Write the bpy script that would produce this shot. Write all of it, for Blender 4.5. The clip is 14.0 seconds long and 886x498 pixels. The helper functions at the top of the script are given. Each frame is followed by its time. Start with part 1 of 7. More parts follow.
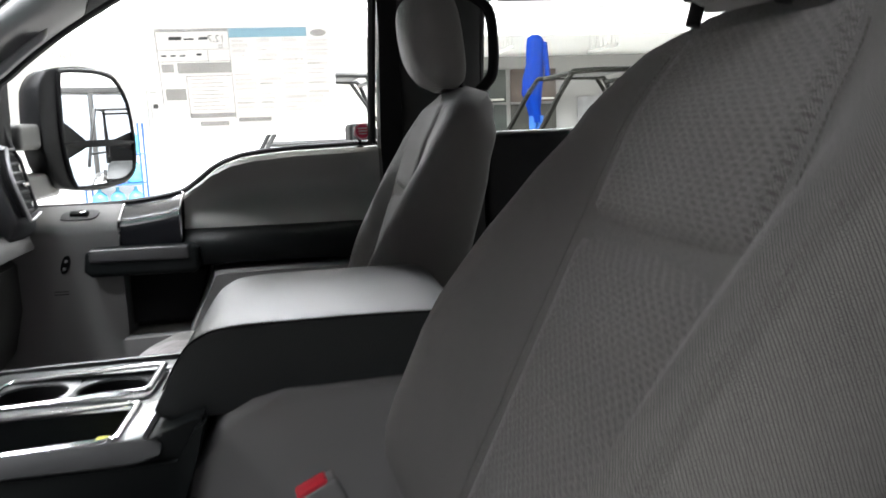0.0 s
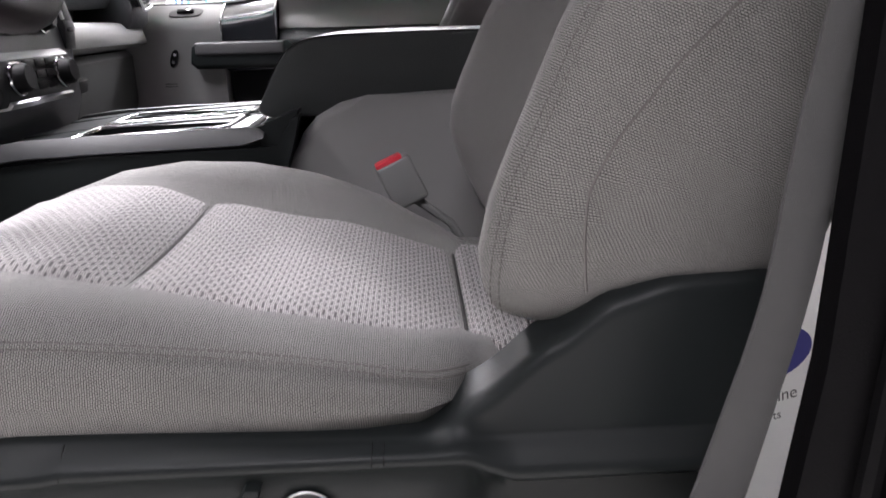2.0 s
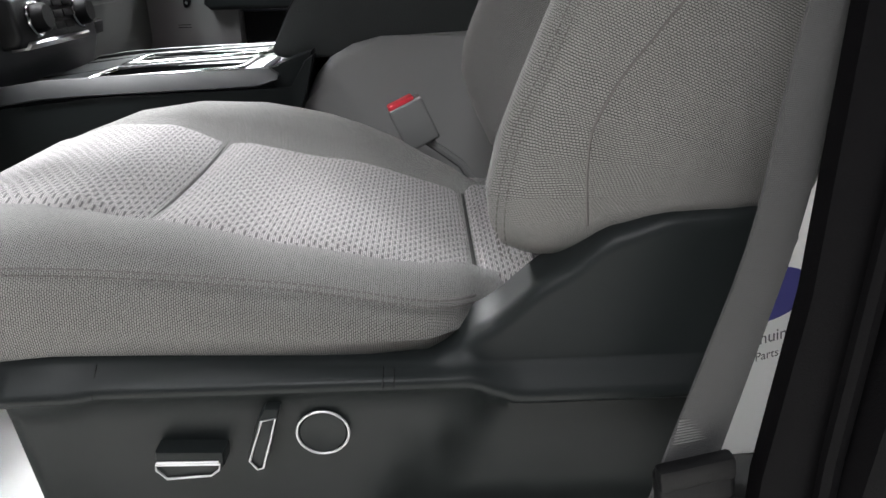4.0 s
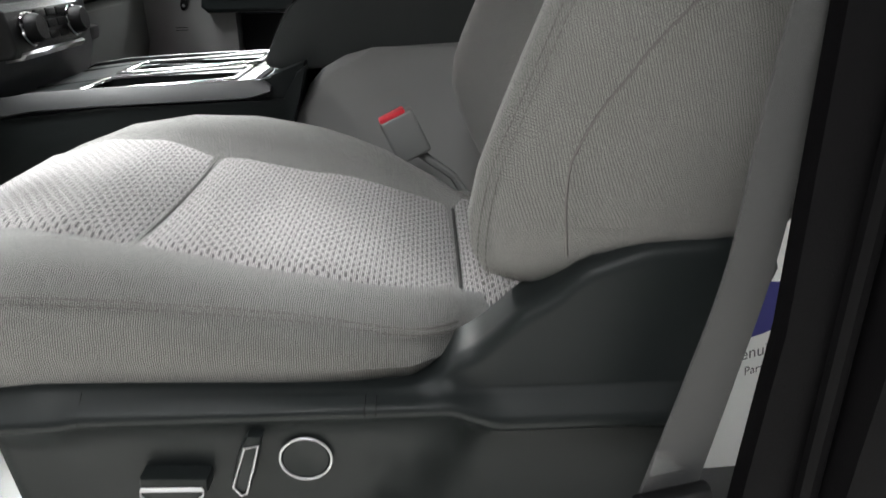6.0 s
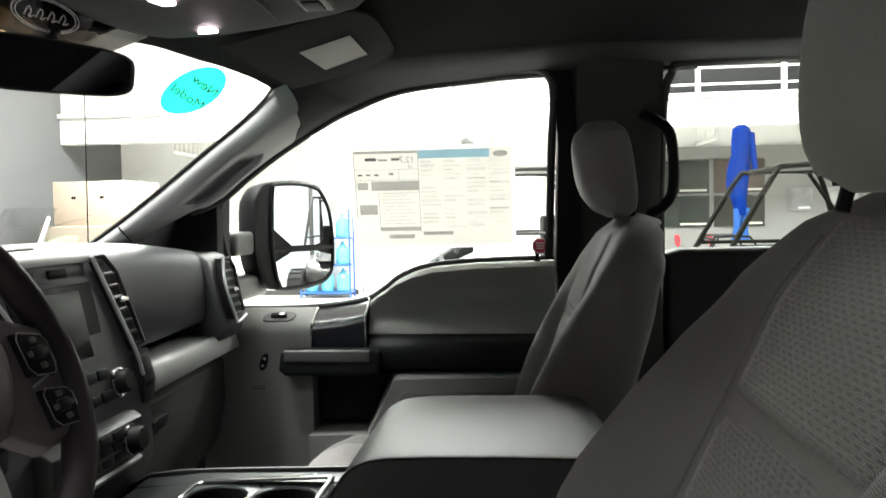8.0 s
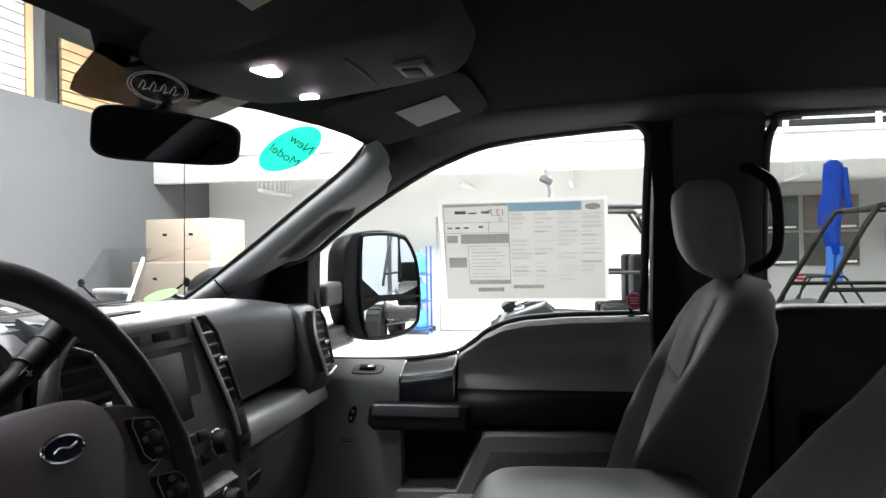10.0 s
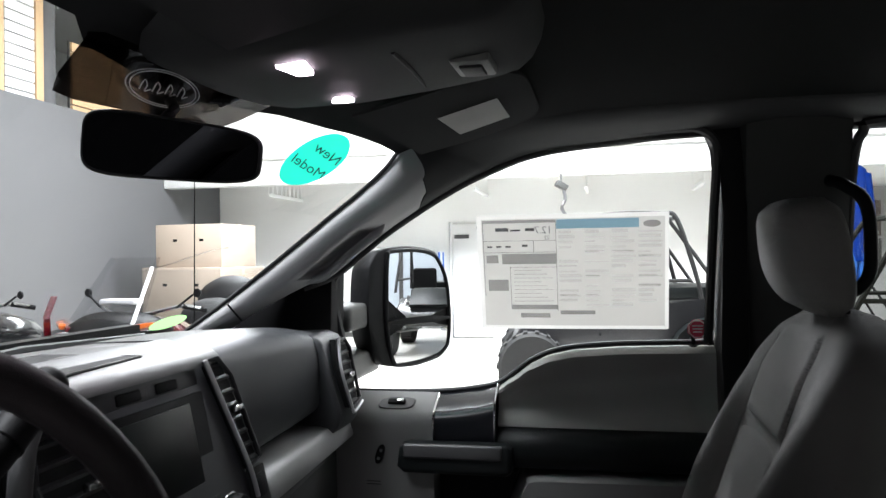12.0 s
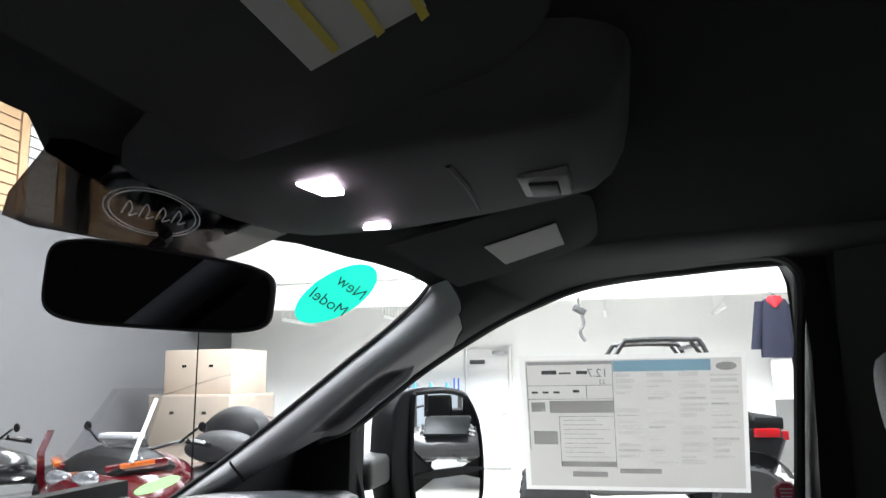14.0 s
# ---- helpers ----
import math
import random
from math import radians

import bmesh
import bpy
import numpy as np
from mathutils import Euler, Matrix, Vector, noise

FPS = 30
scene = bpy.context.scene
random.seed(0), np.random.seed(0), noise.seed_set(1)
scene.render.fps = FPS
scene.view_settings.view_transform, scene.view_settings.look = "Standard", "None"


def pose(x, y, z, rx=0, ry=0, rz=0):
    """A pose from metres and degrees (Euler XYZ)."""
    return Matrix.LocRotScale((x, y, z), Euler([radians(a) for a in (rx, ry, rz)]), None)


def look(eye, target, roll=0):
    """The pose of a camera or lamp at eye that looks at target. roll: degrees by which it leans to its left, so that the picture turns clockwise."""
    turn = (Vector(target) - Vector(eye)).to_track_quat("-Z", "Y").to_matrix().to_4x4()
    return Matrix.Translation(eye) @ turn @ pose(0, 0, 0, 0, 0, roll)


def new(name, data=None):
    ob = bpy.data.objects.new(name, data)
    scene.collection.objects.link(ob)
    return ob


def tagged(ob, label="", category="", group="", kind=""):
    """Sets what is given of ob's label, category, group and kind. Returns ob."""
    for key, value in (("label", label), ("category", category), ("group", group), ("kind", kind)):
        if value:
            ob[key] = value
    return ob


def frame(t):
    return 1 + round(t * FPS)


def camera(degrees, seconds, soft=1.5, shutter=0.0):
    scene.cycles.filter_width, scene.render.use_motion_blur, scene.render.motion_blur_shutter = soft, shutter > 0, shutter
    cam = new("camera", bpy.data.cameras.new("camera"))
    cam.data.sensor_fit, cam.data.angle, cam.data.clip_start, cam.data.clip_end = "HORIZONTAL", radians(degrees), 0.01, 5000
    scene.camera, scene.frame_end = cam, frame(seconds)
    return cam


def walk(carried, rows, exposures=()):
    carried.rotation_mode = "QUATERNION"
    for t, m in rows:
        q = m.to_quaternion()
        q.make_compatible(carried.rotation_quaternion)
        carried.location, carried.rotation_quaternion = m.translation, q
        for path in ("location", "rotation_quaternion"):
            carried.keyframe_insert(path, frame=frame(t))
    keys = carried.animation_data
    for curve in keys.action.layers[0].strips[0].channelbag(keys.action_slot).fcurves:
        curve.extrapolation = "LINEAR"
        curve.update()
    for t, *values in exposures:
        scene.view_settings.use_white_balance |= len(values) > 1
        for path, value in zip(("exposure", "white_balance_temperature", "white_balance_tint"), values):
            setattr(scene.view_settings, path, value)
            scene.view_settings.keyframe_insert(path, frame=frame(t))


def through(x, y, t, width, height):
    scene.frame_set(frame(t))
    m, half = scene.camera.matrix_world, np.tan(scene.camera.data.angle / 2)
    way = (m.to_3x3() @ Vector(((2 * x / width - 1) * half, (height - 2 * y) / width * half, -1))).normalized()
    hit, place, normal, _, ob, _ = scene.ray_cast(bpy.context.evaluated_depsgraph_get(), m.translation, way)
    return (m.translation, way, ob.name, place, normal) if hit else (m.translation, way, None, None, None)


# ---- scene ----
cam = camera(59.4, 14.0, soft=1.45, shutter=0.4)
METRES, EYE, TILT, LEAN, TURN = 1.25, 1.50, -9.0, 2.0, -9.0
ROWS = [
    (0.0, 0.0, 0.0, 0.0, -0.0, 0.0, 0.0),
    (0.5, -0.0077, -0.0789, -0.0872, 1.47, -0.17, -0.53),
    (1.0, 0.0036, -0.098, -0.1477, 3.85, -2.74, -1.04),
    (1.5, 0.0176, -0.1064, -0.1732, 5.69, -5.46, -1.38),
    (2.0, 0.0307, -0.1181, -0.1854, 6.38, -8.11, -1.48),
    (2.5, 0.0352, -0.1313, -0.1932, 6.78, -9.97, -1.62),
    (3.0, 0.0325, -0.1383, -0.1923, 7.03, -11.2, -1.72),
    (5.5, 0.0454, -0.1392, -0.1836, 7.56, -12.48, -1.88),
    (6.0, 0.0469, -0.1368, -0.1669, 7.57, -12.62, -1.82),
    (6.5, 0.0438, -0.1235, -0.093, 8.14, -10.42, -1.71),
    (7.0, 0.0411, -0.0753, -0.0176, 10.26, -3.77, -2.27),
    (7.5, 0.0388, -0.0311, 0.0297, 12.32, 2.6, -2.67),
    (8.0, 0.0437, -0.0219, 0.0608, 14.19, 5.82, -3.04),
    (8.5, 0.0484, -0.0182, 0.0733, 16.19, 7.5, -3.37),
    (11.0, -0.0403, 0.0027, 0.1169, 20.27, 8.03, -4.21),
    (11.5, -0.0693, 0.05, 0.129, 20.3, 8.07, -4.23),
    (12.0, -0.1019, 0.1157, 0.1522, 20.36, 8.25, -4.22),
    (12.5, -0.1453, 0.1835, 0.1789, 20.4, 9.27, -4.23),
    (13.0, -0.1849, 0.2283, 0.2032, 20.6, 12.03, -4.26),
    (13.5, -0.2008, 0.2547, 0.2083, 20.92, 15.24, -4.35),
    (14.0, -0.2038, 0.2605, 0.2097, 21.26, 17.22, -4.4),
]
WALK = [(t, pose(0, 0, EYE, TILT, LEAN, TURN) @ pose(METRES * x, METRES * y, METRES * z, 90 + pitch, roll, yaw)) for t, x, y, z, yaw, pitch, roll in ROWS]
walk(cam, WALK, [(0.0, 0.85, 6500, 12), (1.0, 0.95, 6600, 20), (2.0, 1.50, 6550, 20), (3.0, 1.55, 6500, 15), (6.0, 1.55, 6600, 8), (6.8, 1.58, 7000, 4), (7.1, 1.68, 7100, 2), (7.6, 1.25, 7000, 2), (8.0, 0.7, 6900, 4), (8.5, 0.40, 6700, 6), (11.0, 0.05, 6400, 11), (14.0, -0.05, 6250, 11)])

# ---- world and lamps: a showroom under unseen white ceiling lamps, plus lamps added for the cab ----
world = bpy.data.worlds.new("world")
scene.world = world
world.use_nodes = True
world.node_tree.nodes["Background"].inputs[0].default_value = (0.9, 0.95, 1.0, 1)
world.node_tree.nodes["Background"].inputs[1].default_value = 0.25


def unseen_lamp(x, y, z, sx, sy, watts, color=(0.95, 0.975, 1.0)):
    data = bpy.data.lights.new("unseen_lamp", "AREA")
    data.shape, data.size, data.size_y, data.energy, data.color = "RECTANGLE", sx, sy, watts, color
    lamp = new("unseen_lamp", data)
    lamp.matrix_basis = pose(x, y, z)
    return lamp


for lx, ly, watts in ((-2.6, 9.5, 1900), (3.2, 9.5, 680), (9.0, 9.5, 300), (12.0, 3.5, 950)):
    unseen_lamp(lx, ly, 6.0, 5.0, 2.2, watts)
# unseen lamps aimed in at the driver's door, added to light the seat
for lx, watts in ((-1.3, 78), (2.6, 10)):
    lamp = unseen_lamp(lx, -2.7, 5.2, 3.0, 1.0, watts)
    lamp.matrix_basis = look((lx, -2.7, 5.2), (-0.1, 0.4, 1.0))
# unseen lamp above the hood, added to light the dash through the windscreen
unseen_lamp(-2.4, 1.3, 6.0, 2.4, 2.2, 860)

# ---- materials ----
def material(name, color, rough=0.6, metal=0.0, grain=0.0, grain_size=400.0, spread=0.12, stain=3.0, coat=0.0, spec=0.5):
    """A plain surface with two scales of variation: fine grain as bump, broad unevenness in tone and gloss."""
    m = bpy.data.materials.new(name)
    m.use_nodes = True
    nt = m.node_tree
    n, l = nt.nodes, nt.links
    b = n["Principled BSDF"]
    b.inputs["Metallic"].default_value = metal
    b.inputs["Coat Weight"].default_value = coat
    b.inputs["Specular IOR Level"].default_value = spec
    tc = n.new("ShaderNodeTexCoord")
    big = n.new("ShaderNodeTexNoise")
    big.inputs["Scale"].default_value = stain
    big.inputs["Detail"].default_value = 5
    l.new(tc.outputs["Object"], big.inputs["Vector"])
    ramp = n.new("ShaderNodeMix")
    ramp.data_type = "RGBA"
    ramp.inputs[6].default_value = (*[c * (1 - spread) for c in color], 1)
    ramp.inputs[7].default_value = (*[min(1, c * (1 + spread)) for c in color], 1)
    l.new(big.outputs["Fac"], ramp.inputs[0])
    l.new(ramp.outputs[2], b.inputs["Base Color"])
    mr = n.new("ShaderNodeMapRange")
    mr.inputs[3].default_value, mr.inputs[4].default_value = max(0.02, rough - 0.08), min(1, rough + 0.08)
    l.new(big.outputs["Fac"], mr.inputs[0])
    l.new(mr.outputs[0], b.inputs["Roughness"])
    if grain:
        fine = n.new("ShaderNodeTexNoise")
        fine.inputs["Scale"].default_value = grain_size
        fine.inputs["Detail"].default_value = 2
        l.new(tc.outputs["Object"], fine.inputs["Vector"])
        bump = n.new("ShaderNodeBump")
        bump.inputs["Strength"].default_value = grain
        bump.inputs["Distance"].default_value = 0.002
        l.new(fine.outputs["Fac"], bump.inputs["Height"])
        l.new(bump.outputs[0], b.inputs["Normal"])
    return m


def woven(name, color, thread=0.0017, dashes=None, dash_color=(0.02, 0.02, 0.02)):
    """Woven seat cloth on the mesh's UVs, which are in metres; dashes: period and row pitch of dark woven-in strokes."""
    m = bpy.data.materials.new(name)
    m.use_nodes = True
    nt = m.node_tree
    n, l = nt.nodes, nt.links
    b = n["Principled BSDF"]
    b.inputs["Roughness"].default_value = 0.88
    b.inputs["Specular IOR Level"].default_value = 0.25
    b.inputs["Sheen Weight"].default_value = 0.25
    uv = n.new("ShaderNodeTexCoord")
    big = n.new("ShaderNodeTexNoise")
    big.inputs["Scale"].default_value = 9.0
    big.inputs["Detail"].default_value = 4
    l.new(uv.outputs["Object"], big.inputs["Vector"])
    tone = n.new("ShaderNodeMix")
    tone.data_type = "RGBA"
    tone.inputs[6].default_value = (*[c * 0.88 for c in color], 1)
    tone.inputs[7].default_value = (*[c * 1.1 for c in color], 1)
    l.new(big.outputs["Fac"], tone.inputs[0])
    twill = n.new("ShaderNodeTexBrick")
    twill.offset = 0.5
    twill.inputs["Color1"].default_value = (1, 1, 1, 1)
    twill.inputs["Color2"].default_value = (0.84, 0.84, 0.84, 1)
    twill.inputs["Mortar"].default_value = (0.03, 0.03, 0.03, 1)
    twill.inputs["Scale"].default_value = 1.0
    twill.inputs["Brick Width"].default_value = thread * 1.45
    twill.inputs["Row Height"].default_value = thread
    twill.inputs["Mortar Size"].default_value = thread * 0.20
    twill.inputs["Mortar Smooth"].default_value = 0.6
    wob = n.new("ShaderNodeTexNoise")
    wob.inputs["Scale"].default_value = 160.0
    l.new(uv.outputs["UV"], wob.inputs["Vector"])
    shift = n.new("ShaderNodeVectorMath")
    shift.operation = "MULTIPLY_ADD"
    shift.inputs[1].default_value = (0.0012, 0.0012, 0.0)
    l.new(wob.outputs["Color"], shift.inputs[0])
    l.new(uv.outputs["UV"], shift.inputs[2])
    l.new(shift.outputs[0], twill.inputs["Vector"])
    mul = n.new("ShaderNodeMix")
    mul.data_type, mul.blend_type = "RGBA", "MULTIPLY"
    mul.inputs[0].default_value = 0.92
    l.new(tone.outputs[2], mul.inputs[6])
    l.new(twill.outputs["Color"], mul.inputs[7])
    col = mul.outputs[2]
    height = twill.outputs["Color"]
    if dashes:
        # short curved strokes in staggered rows: period along a row, then the pitch of the rows
        period, pitch = dashes

        def calc(op, a, b=None, c=None):
            q = n.new("ShaderNodeMath")
            q.operation = op
            for k, v in enumerate((a, b, c)):
                if v is None:
                    continue
                if isinstance(v, (int, float)):
                    q.inputs[k].default_value = v
                else:
                    l.new(v, q.inputs[k])
            return q.outputs[0]

        def ramp_between(v, lo, hi):
            r = n.new("ShaderNodeMapRange")
            r.inputs[1].default_value, r.inputs[2].default_value = lo, hi
            l.new(v, r.inputs[0])
            return r.outputs[0]
        xyz = n.new("ShaderNodeSeparateXYZ")
        l.new(uv.outputs["UV"], xyz.inputs[0])
        across_rows = calc("DIVIDE", xyz.outputs[1], pitch)
        row = calc("FLOOR", across_rows)
        run = calc("FRACT", calc("ADD", calc("DIVIDE", xyz.outputs[0], period), calc("MULTIPLY", calc("FLOORED_MODULO", row, 2.0), 0.5)))
        bend = calc("MULTIPLY", calc("SINE", calc("MULTIPLY", run, 12.566)), 0.03)
        off = calc("ABSOLUTE", calc("ADD", calc("SUBTRACT", calc("FRACT", across_rows), 0.5), bend))
        mask = calc("MULTIPLY", ramp_between(off, 0.27, 0.16), calc("MULTIPLY", ramp_between(run, 0.0, 0.06), ramp_between(run, 0.64, 0.58)))
        mx = n.new("ShaderNodeMix")
        mx.data_type = "RGBA"
        mx.inputs[7].default_value = (*dash_color, 1)
        l.new(mask, mx.inputs[0])
        l.new(col, mx.inputs[6])
        col = mx.outputs[2]
        add = n.new("ShaderNodeMix")
        add.data_type = "RGBA"
        add.inputs[7].default_value = (0, 0, 0, 1)
        l.new(mask, add.inputs[0])
        l.new(height, add.inputs[6])
        height = add.outputs[2]
    l.new(col, b.inputs["Base Color"])
    bump = n.new("ShaderNodeBump")
    bump.inputs["Strength"].default_value = 0.8
    bump.inputs["Distance"].default_value = 0.0012
    l.new(height, bump.inputs["Height"])
    l.new(bump.outputs[0], b.inputs["Normal"])
    return m


def glass(name, tint=(1, 1, 1), gloss=0.05):
    m = bpy.data.materials.new(name)
    m.use_nodes = True
    nt = m.node_tree
    n, l = nt.nodes, nt.links
    n.remove(n["Principled BSDF"])
    a, g, mix = n.new("ShaderNodeBsdfTransparent"), n.new("ShaderNodeBsdfGlossy"), n.new("ShaderNodeMixShader")
    a.inputs[0].default_value = (*tint, 1)
    g.inputs["Roughness"].default_value = 0.02
    mix.inputs[0].default_value = gloss
    l.new(a.outputs[0], mix.inputs[1])
    l.new(g.outputs[0], mix.inputs[2])
    l.new(mix.outputs[0], n["Material Output"].inputs[0])
    return m


def thin_paper(name, color, through=0.55):
    """Paper that lets light through."""
    m = bpy.data.materials.new(name)
    m.use_nodes = True
    n, l = m.node_tree.nodes, m.node_tree.links
    b = n["Principled BSDF"]
    b.inputs["Base Color"].default_value = (*color, 1)
    b.inputs["Roughness"].default_value = 0.7
    t, mix = n.new("ShaderNodeBsdfTranslucent"), n.new("ShaderNodeMixShader")
    t.inputs[0].default_value = (*color, 1)
    mix.inputs[0].default_value = through
    l.new(b.outputs[0], mix.inputs[1])
    l.new(t.outputs[0], mix.inputs[2])
    l.new(mix.outputs[0], n["Material Output"].inputs[0])
    return m


def ink_film(name, color):
    """A printed film of ink that tints what lies under it."""
    m = bpy.data.materials.new(name)
    m.use_nodes = True
    n, l = m.node_tree.nodes, m.node_tree.links
    t = n.new("ShaderNodeBsdfTransparent")
    t.inputs[0].default_value = (*color, 1)
    l.new(t.outputs[0], n["Material Output"].inputs[0])
    return m


def glow(name, color, strength):
    m = bpy.data.materials.new(name)
    m.use_nodes = True
    b = m.node_tree.nodes["Principled BSDF"]
    b.inputs["Base Color"].default_value = (*color, 1)
    b.inputs["Emission Color"].default_value = (*color, 1)
    b.inputs["Emission Strength"].default_value = strength
    return m


M_CLOTH = woven("seat_cloth", (0.212, 0.207, 0.197))
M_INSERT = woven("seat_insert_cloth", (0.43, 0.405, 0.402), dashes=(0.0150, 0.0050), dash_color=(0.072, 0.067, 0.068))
# same stroke weave as the cushion insert, on a darker base
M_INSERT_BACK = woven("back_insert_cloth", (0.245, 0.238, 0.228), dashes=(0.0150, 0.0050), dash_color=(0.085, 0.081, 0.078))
M_CREASE = material("seam_crease", (0.022, 0.021, 0.020), 0.9)
M_SEAM = material("seam_thread", (0.09, 0.085, 0.08), 0.8)
M_CHAR = material("charcoal_plastic", (0.0105, 0.0125, 0.0128), 0.40, grain=0.07, grain_size=1600, spec=0.15)
M_BLACK = material("black_plastic", (0.0045, 0.0045, 0.005), 0.55, grain=0.15, grain_size=900, spec=0.16)
M_RAIL = material("rail_plastic", (0.19, 0.19, 0.188), 0.5, grain=0.25, grain_size=700)
M_CAP = material("satin_cap", (0.060, 0.060, 0.062), 0.38, grain=0.15, grain_size=900)
M_GREY = material("grey_plastic", (0.29, 0.288, 0.276), 0.58, grain=0.3, grain_size=700)
M_DARKGREY = material("dark_grey_plastic", (0.06, 0.06, 0.058), 0.5, grain=0.3, grain_size=800)
M_PAD = material("dash_pad", (0.034, 0.036, 0.039), 0.42, grain=0.4, grain_size=500, spec=0.50)
M_LEATHER = material("lid_vinyl", (0.040, 0.044, 0.044), 0.50, grain=0.4, grain_size=450, spec=0.28)
M_CARPET = material("carpet", (0.03, 0.03, 0.03), 0.95, grain=0.8, grain_size=900)
M_CHROME = material("chrome", (0.58, 0.58, 0.59), 0.14, metal=1.0, spread=0.04)
M_SATIN = material("satin_silver", (0.32, 0.32, 0.33), 0.32, metal=0.9, spread=0.06)
M_PIANO = material("gloss_black", (0.008, 0.008, 0.009), 0.08, coat=0.6)
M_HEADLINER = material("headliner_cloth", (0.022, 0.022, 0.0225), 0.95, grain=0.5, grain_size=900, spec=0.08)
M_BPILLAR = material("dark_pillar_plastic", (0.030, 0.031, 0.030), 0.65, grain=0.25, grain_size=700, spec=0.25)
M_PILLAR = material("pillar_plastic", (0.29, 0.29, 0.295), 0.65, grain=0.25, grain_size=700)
# roof rail colour, also laid on the pillar as its painted shade
M_RAIL_SHADE = material("roof_rail_and_shade", (0.030, 0.030, 0.031), 0.8, grain=0.3, grain_size=800, spec=0.2)
M_CONSOLE = material("console_plastic", (0.25, 0.244, 0.244), 0.55, grain=0.3, grain_size=800)
# dash plastic made paler: light from the windscreen put into its colour
M_DASHLIT = material("lit_dash_plastic", (0.115, 0.114, 0.114), 0.42, grain=0.3, grain_size=700)
M_BEVEL = material("console_bevel", (0.026, 0.027, 0.028), 0.5, grain=0.2, grain_size=900, spec=0.25)
M_STACK = material("stack_plastic", (0.011, 0.0115, 0.0125), 0.42, grain=0.2, grain_size=900, spec=0.35)
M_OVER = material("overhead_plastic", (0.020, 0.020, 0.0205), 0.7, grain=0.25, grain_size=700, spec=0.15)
M_HUB = material("hub_vinyl", (0.085, 0.069, 0.077), 0.45, grain=0.25, grain_size=700)
M_RIM = material("wheel_leather", (0.020, 0.016, 0.018), 0.5, grain=0.35, grain_size=900, spec=0.24)
M_SILVER = material("silver_outline", (0.42, 0.42, 0.43), 0.38, metal=0.6, spread=0.05)
M_SCREEN = material("unlit_screen", (0.007, 0.0085, 0.008), 0.30, spread=0.05, spec=0.3)
M_RUBBER = material("rubber_seal", (0.012, 0.012, 0.013), 0.6)
M_RED = material("red_button", (0.65, 0.03, 0.05), 0.4)
M_BELT = woven("belt_webbing", (0.060, 0.059, 0.062), thread=0.0011)
M_DOORTRIM = material("black_pillar_trim", (0.0028, 0.0026, 0.0030), 0.55, grain=0.2, grain_size=900, spec=0.05)
M_SHADE = glass("shade_band_glass", (0.20, 0.187, 0.178), 0.03)
M_PAPER = material("white_paper", (0.86, 0.86, 0.85), 0.7, spread=0.04)
M_LABEL = material("label_paper", (0.45, 0.45, 0.43), 0.6, spread=0.05)
M_WHITE = material("white_paint", (0.80, 0.80, 0.78), 0.6, spread=0.05, stain=0.6)
M_GREYWALL = material("grey_wall_paint", (0.112, 0.112, 0.115), 0.7, spread=0.08, stain=0.5)
M_FLOOR = material("showroom_floor", (0.62, 0.60, 0.56), 0.35, spread=0.08, stain=0.8)
M_GLASS = glass("window_glass", (0.93, 0.95, 0.95), 0.012)


def mirror_face(name, color):
    """A clean mirror."""
    m = material(name, color, 0.02, metal=1.0, spread=0.01)
    b = m.node_tree.nodes["Principled BSDF"]
    for link in list(b.inputs["Roughness"].links):
        m.node_tree.links.remove(link)
    b.inputs["Roughness"].default_value = 0.004
    return m


M_MIRROR = mirror_face("mirror_glass", (0.9, 0.9, 0.9))
M_SHEET = thin_paper("sheet_paper", (0.68, 0.67, 0.645))
M_TEAL = thin_paper("teal_sticker", (0.012, 0.40, 0.28), 0.55)
M_LIME = thin_paper("lime_sticker", (0.34, 0.74, 0.26), 0.5)
M_FILM_FIELD = ink_film("ink_pale", (0.68, 0.675, 0.66))
M_FILM_SOFT = ink_film("ink_soft", (0.90, 0.895, 0.885))
M_FILM_BAR = ink_film("ink_grey", (0.48, 0.48, 0.48))
M_FILM_BLUE = ink_film("ink_blue", (0.33, 0.55, 0.70))
M_FILM_DARK = ink_film("ink_black", (0.16, 0.16, 0.17))
M_LAMP = glow("lamp_lens", (1.0, 0.80, 0.92), 60.0)
M_CARD = material("cardboard", (0.42, 0.345, 0.28), 0.8, spread=0.12)
M_BLUE = material("blue_suit", (0.0008, 0.016, 0.130), 0.85, spread=0.2, stain=8, spec=0.06)
M_TYRE = material("tyre", (0.02, 0.02, 0.02), 0.8, grain=0.4, grain_size=80)
M_INKBLACK = thin_paper("dark_marker", (0.004, 0.02, 0.018), 0.3)
M_INK = material("dark_ink", (0.10, 0.10, 0.105), 0.7)


# ---- builders ----
def bm_new():
    bm = bmesh.new()
    bm.loops.layers.uv.new("uv")
    return bm


def part(name, bm, mat, parent=None, label="", angle=40):
    """Links a bmesh as one mesh object under a thing or a part."""
    bmesh.ops.recalc_face_normals(bm, faces=bm.faces)
    me = bpy.data.meshes.new(name)
    bm.to_mesh(me)
    bm.free()
    me.materials.append(mat)
    for p in me.polygons:
        p.use_smooth = True
    me.set_sharp_from_angle(angle=radians(angle))
    ob = new(name, me)
    if parent:
        ob.parent = parent
        top = parent.matrix_basis if not parent.parent else parent.parent.matrix_basis
        if not parent.parent:
            ob.matrix_parent_inverse = top.inverted()
    if label:
        ob["label"] = label
    return ob


def thing(name, at, label, category, group="", kind=""):
    """An Empty at the base of a thing that is built of parts."""
    ob = new(name)
    ob.matrix_basis = pose(*at)
    ob.empty_display_size = 0.05
    return tagged(ob, label, category, group, kind)


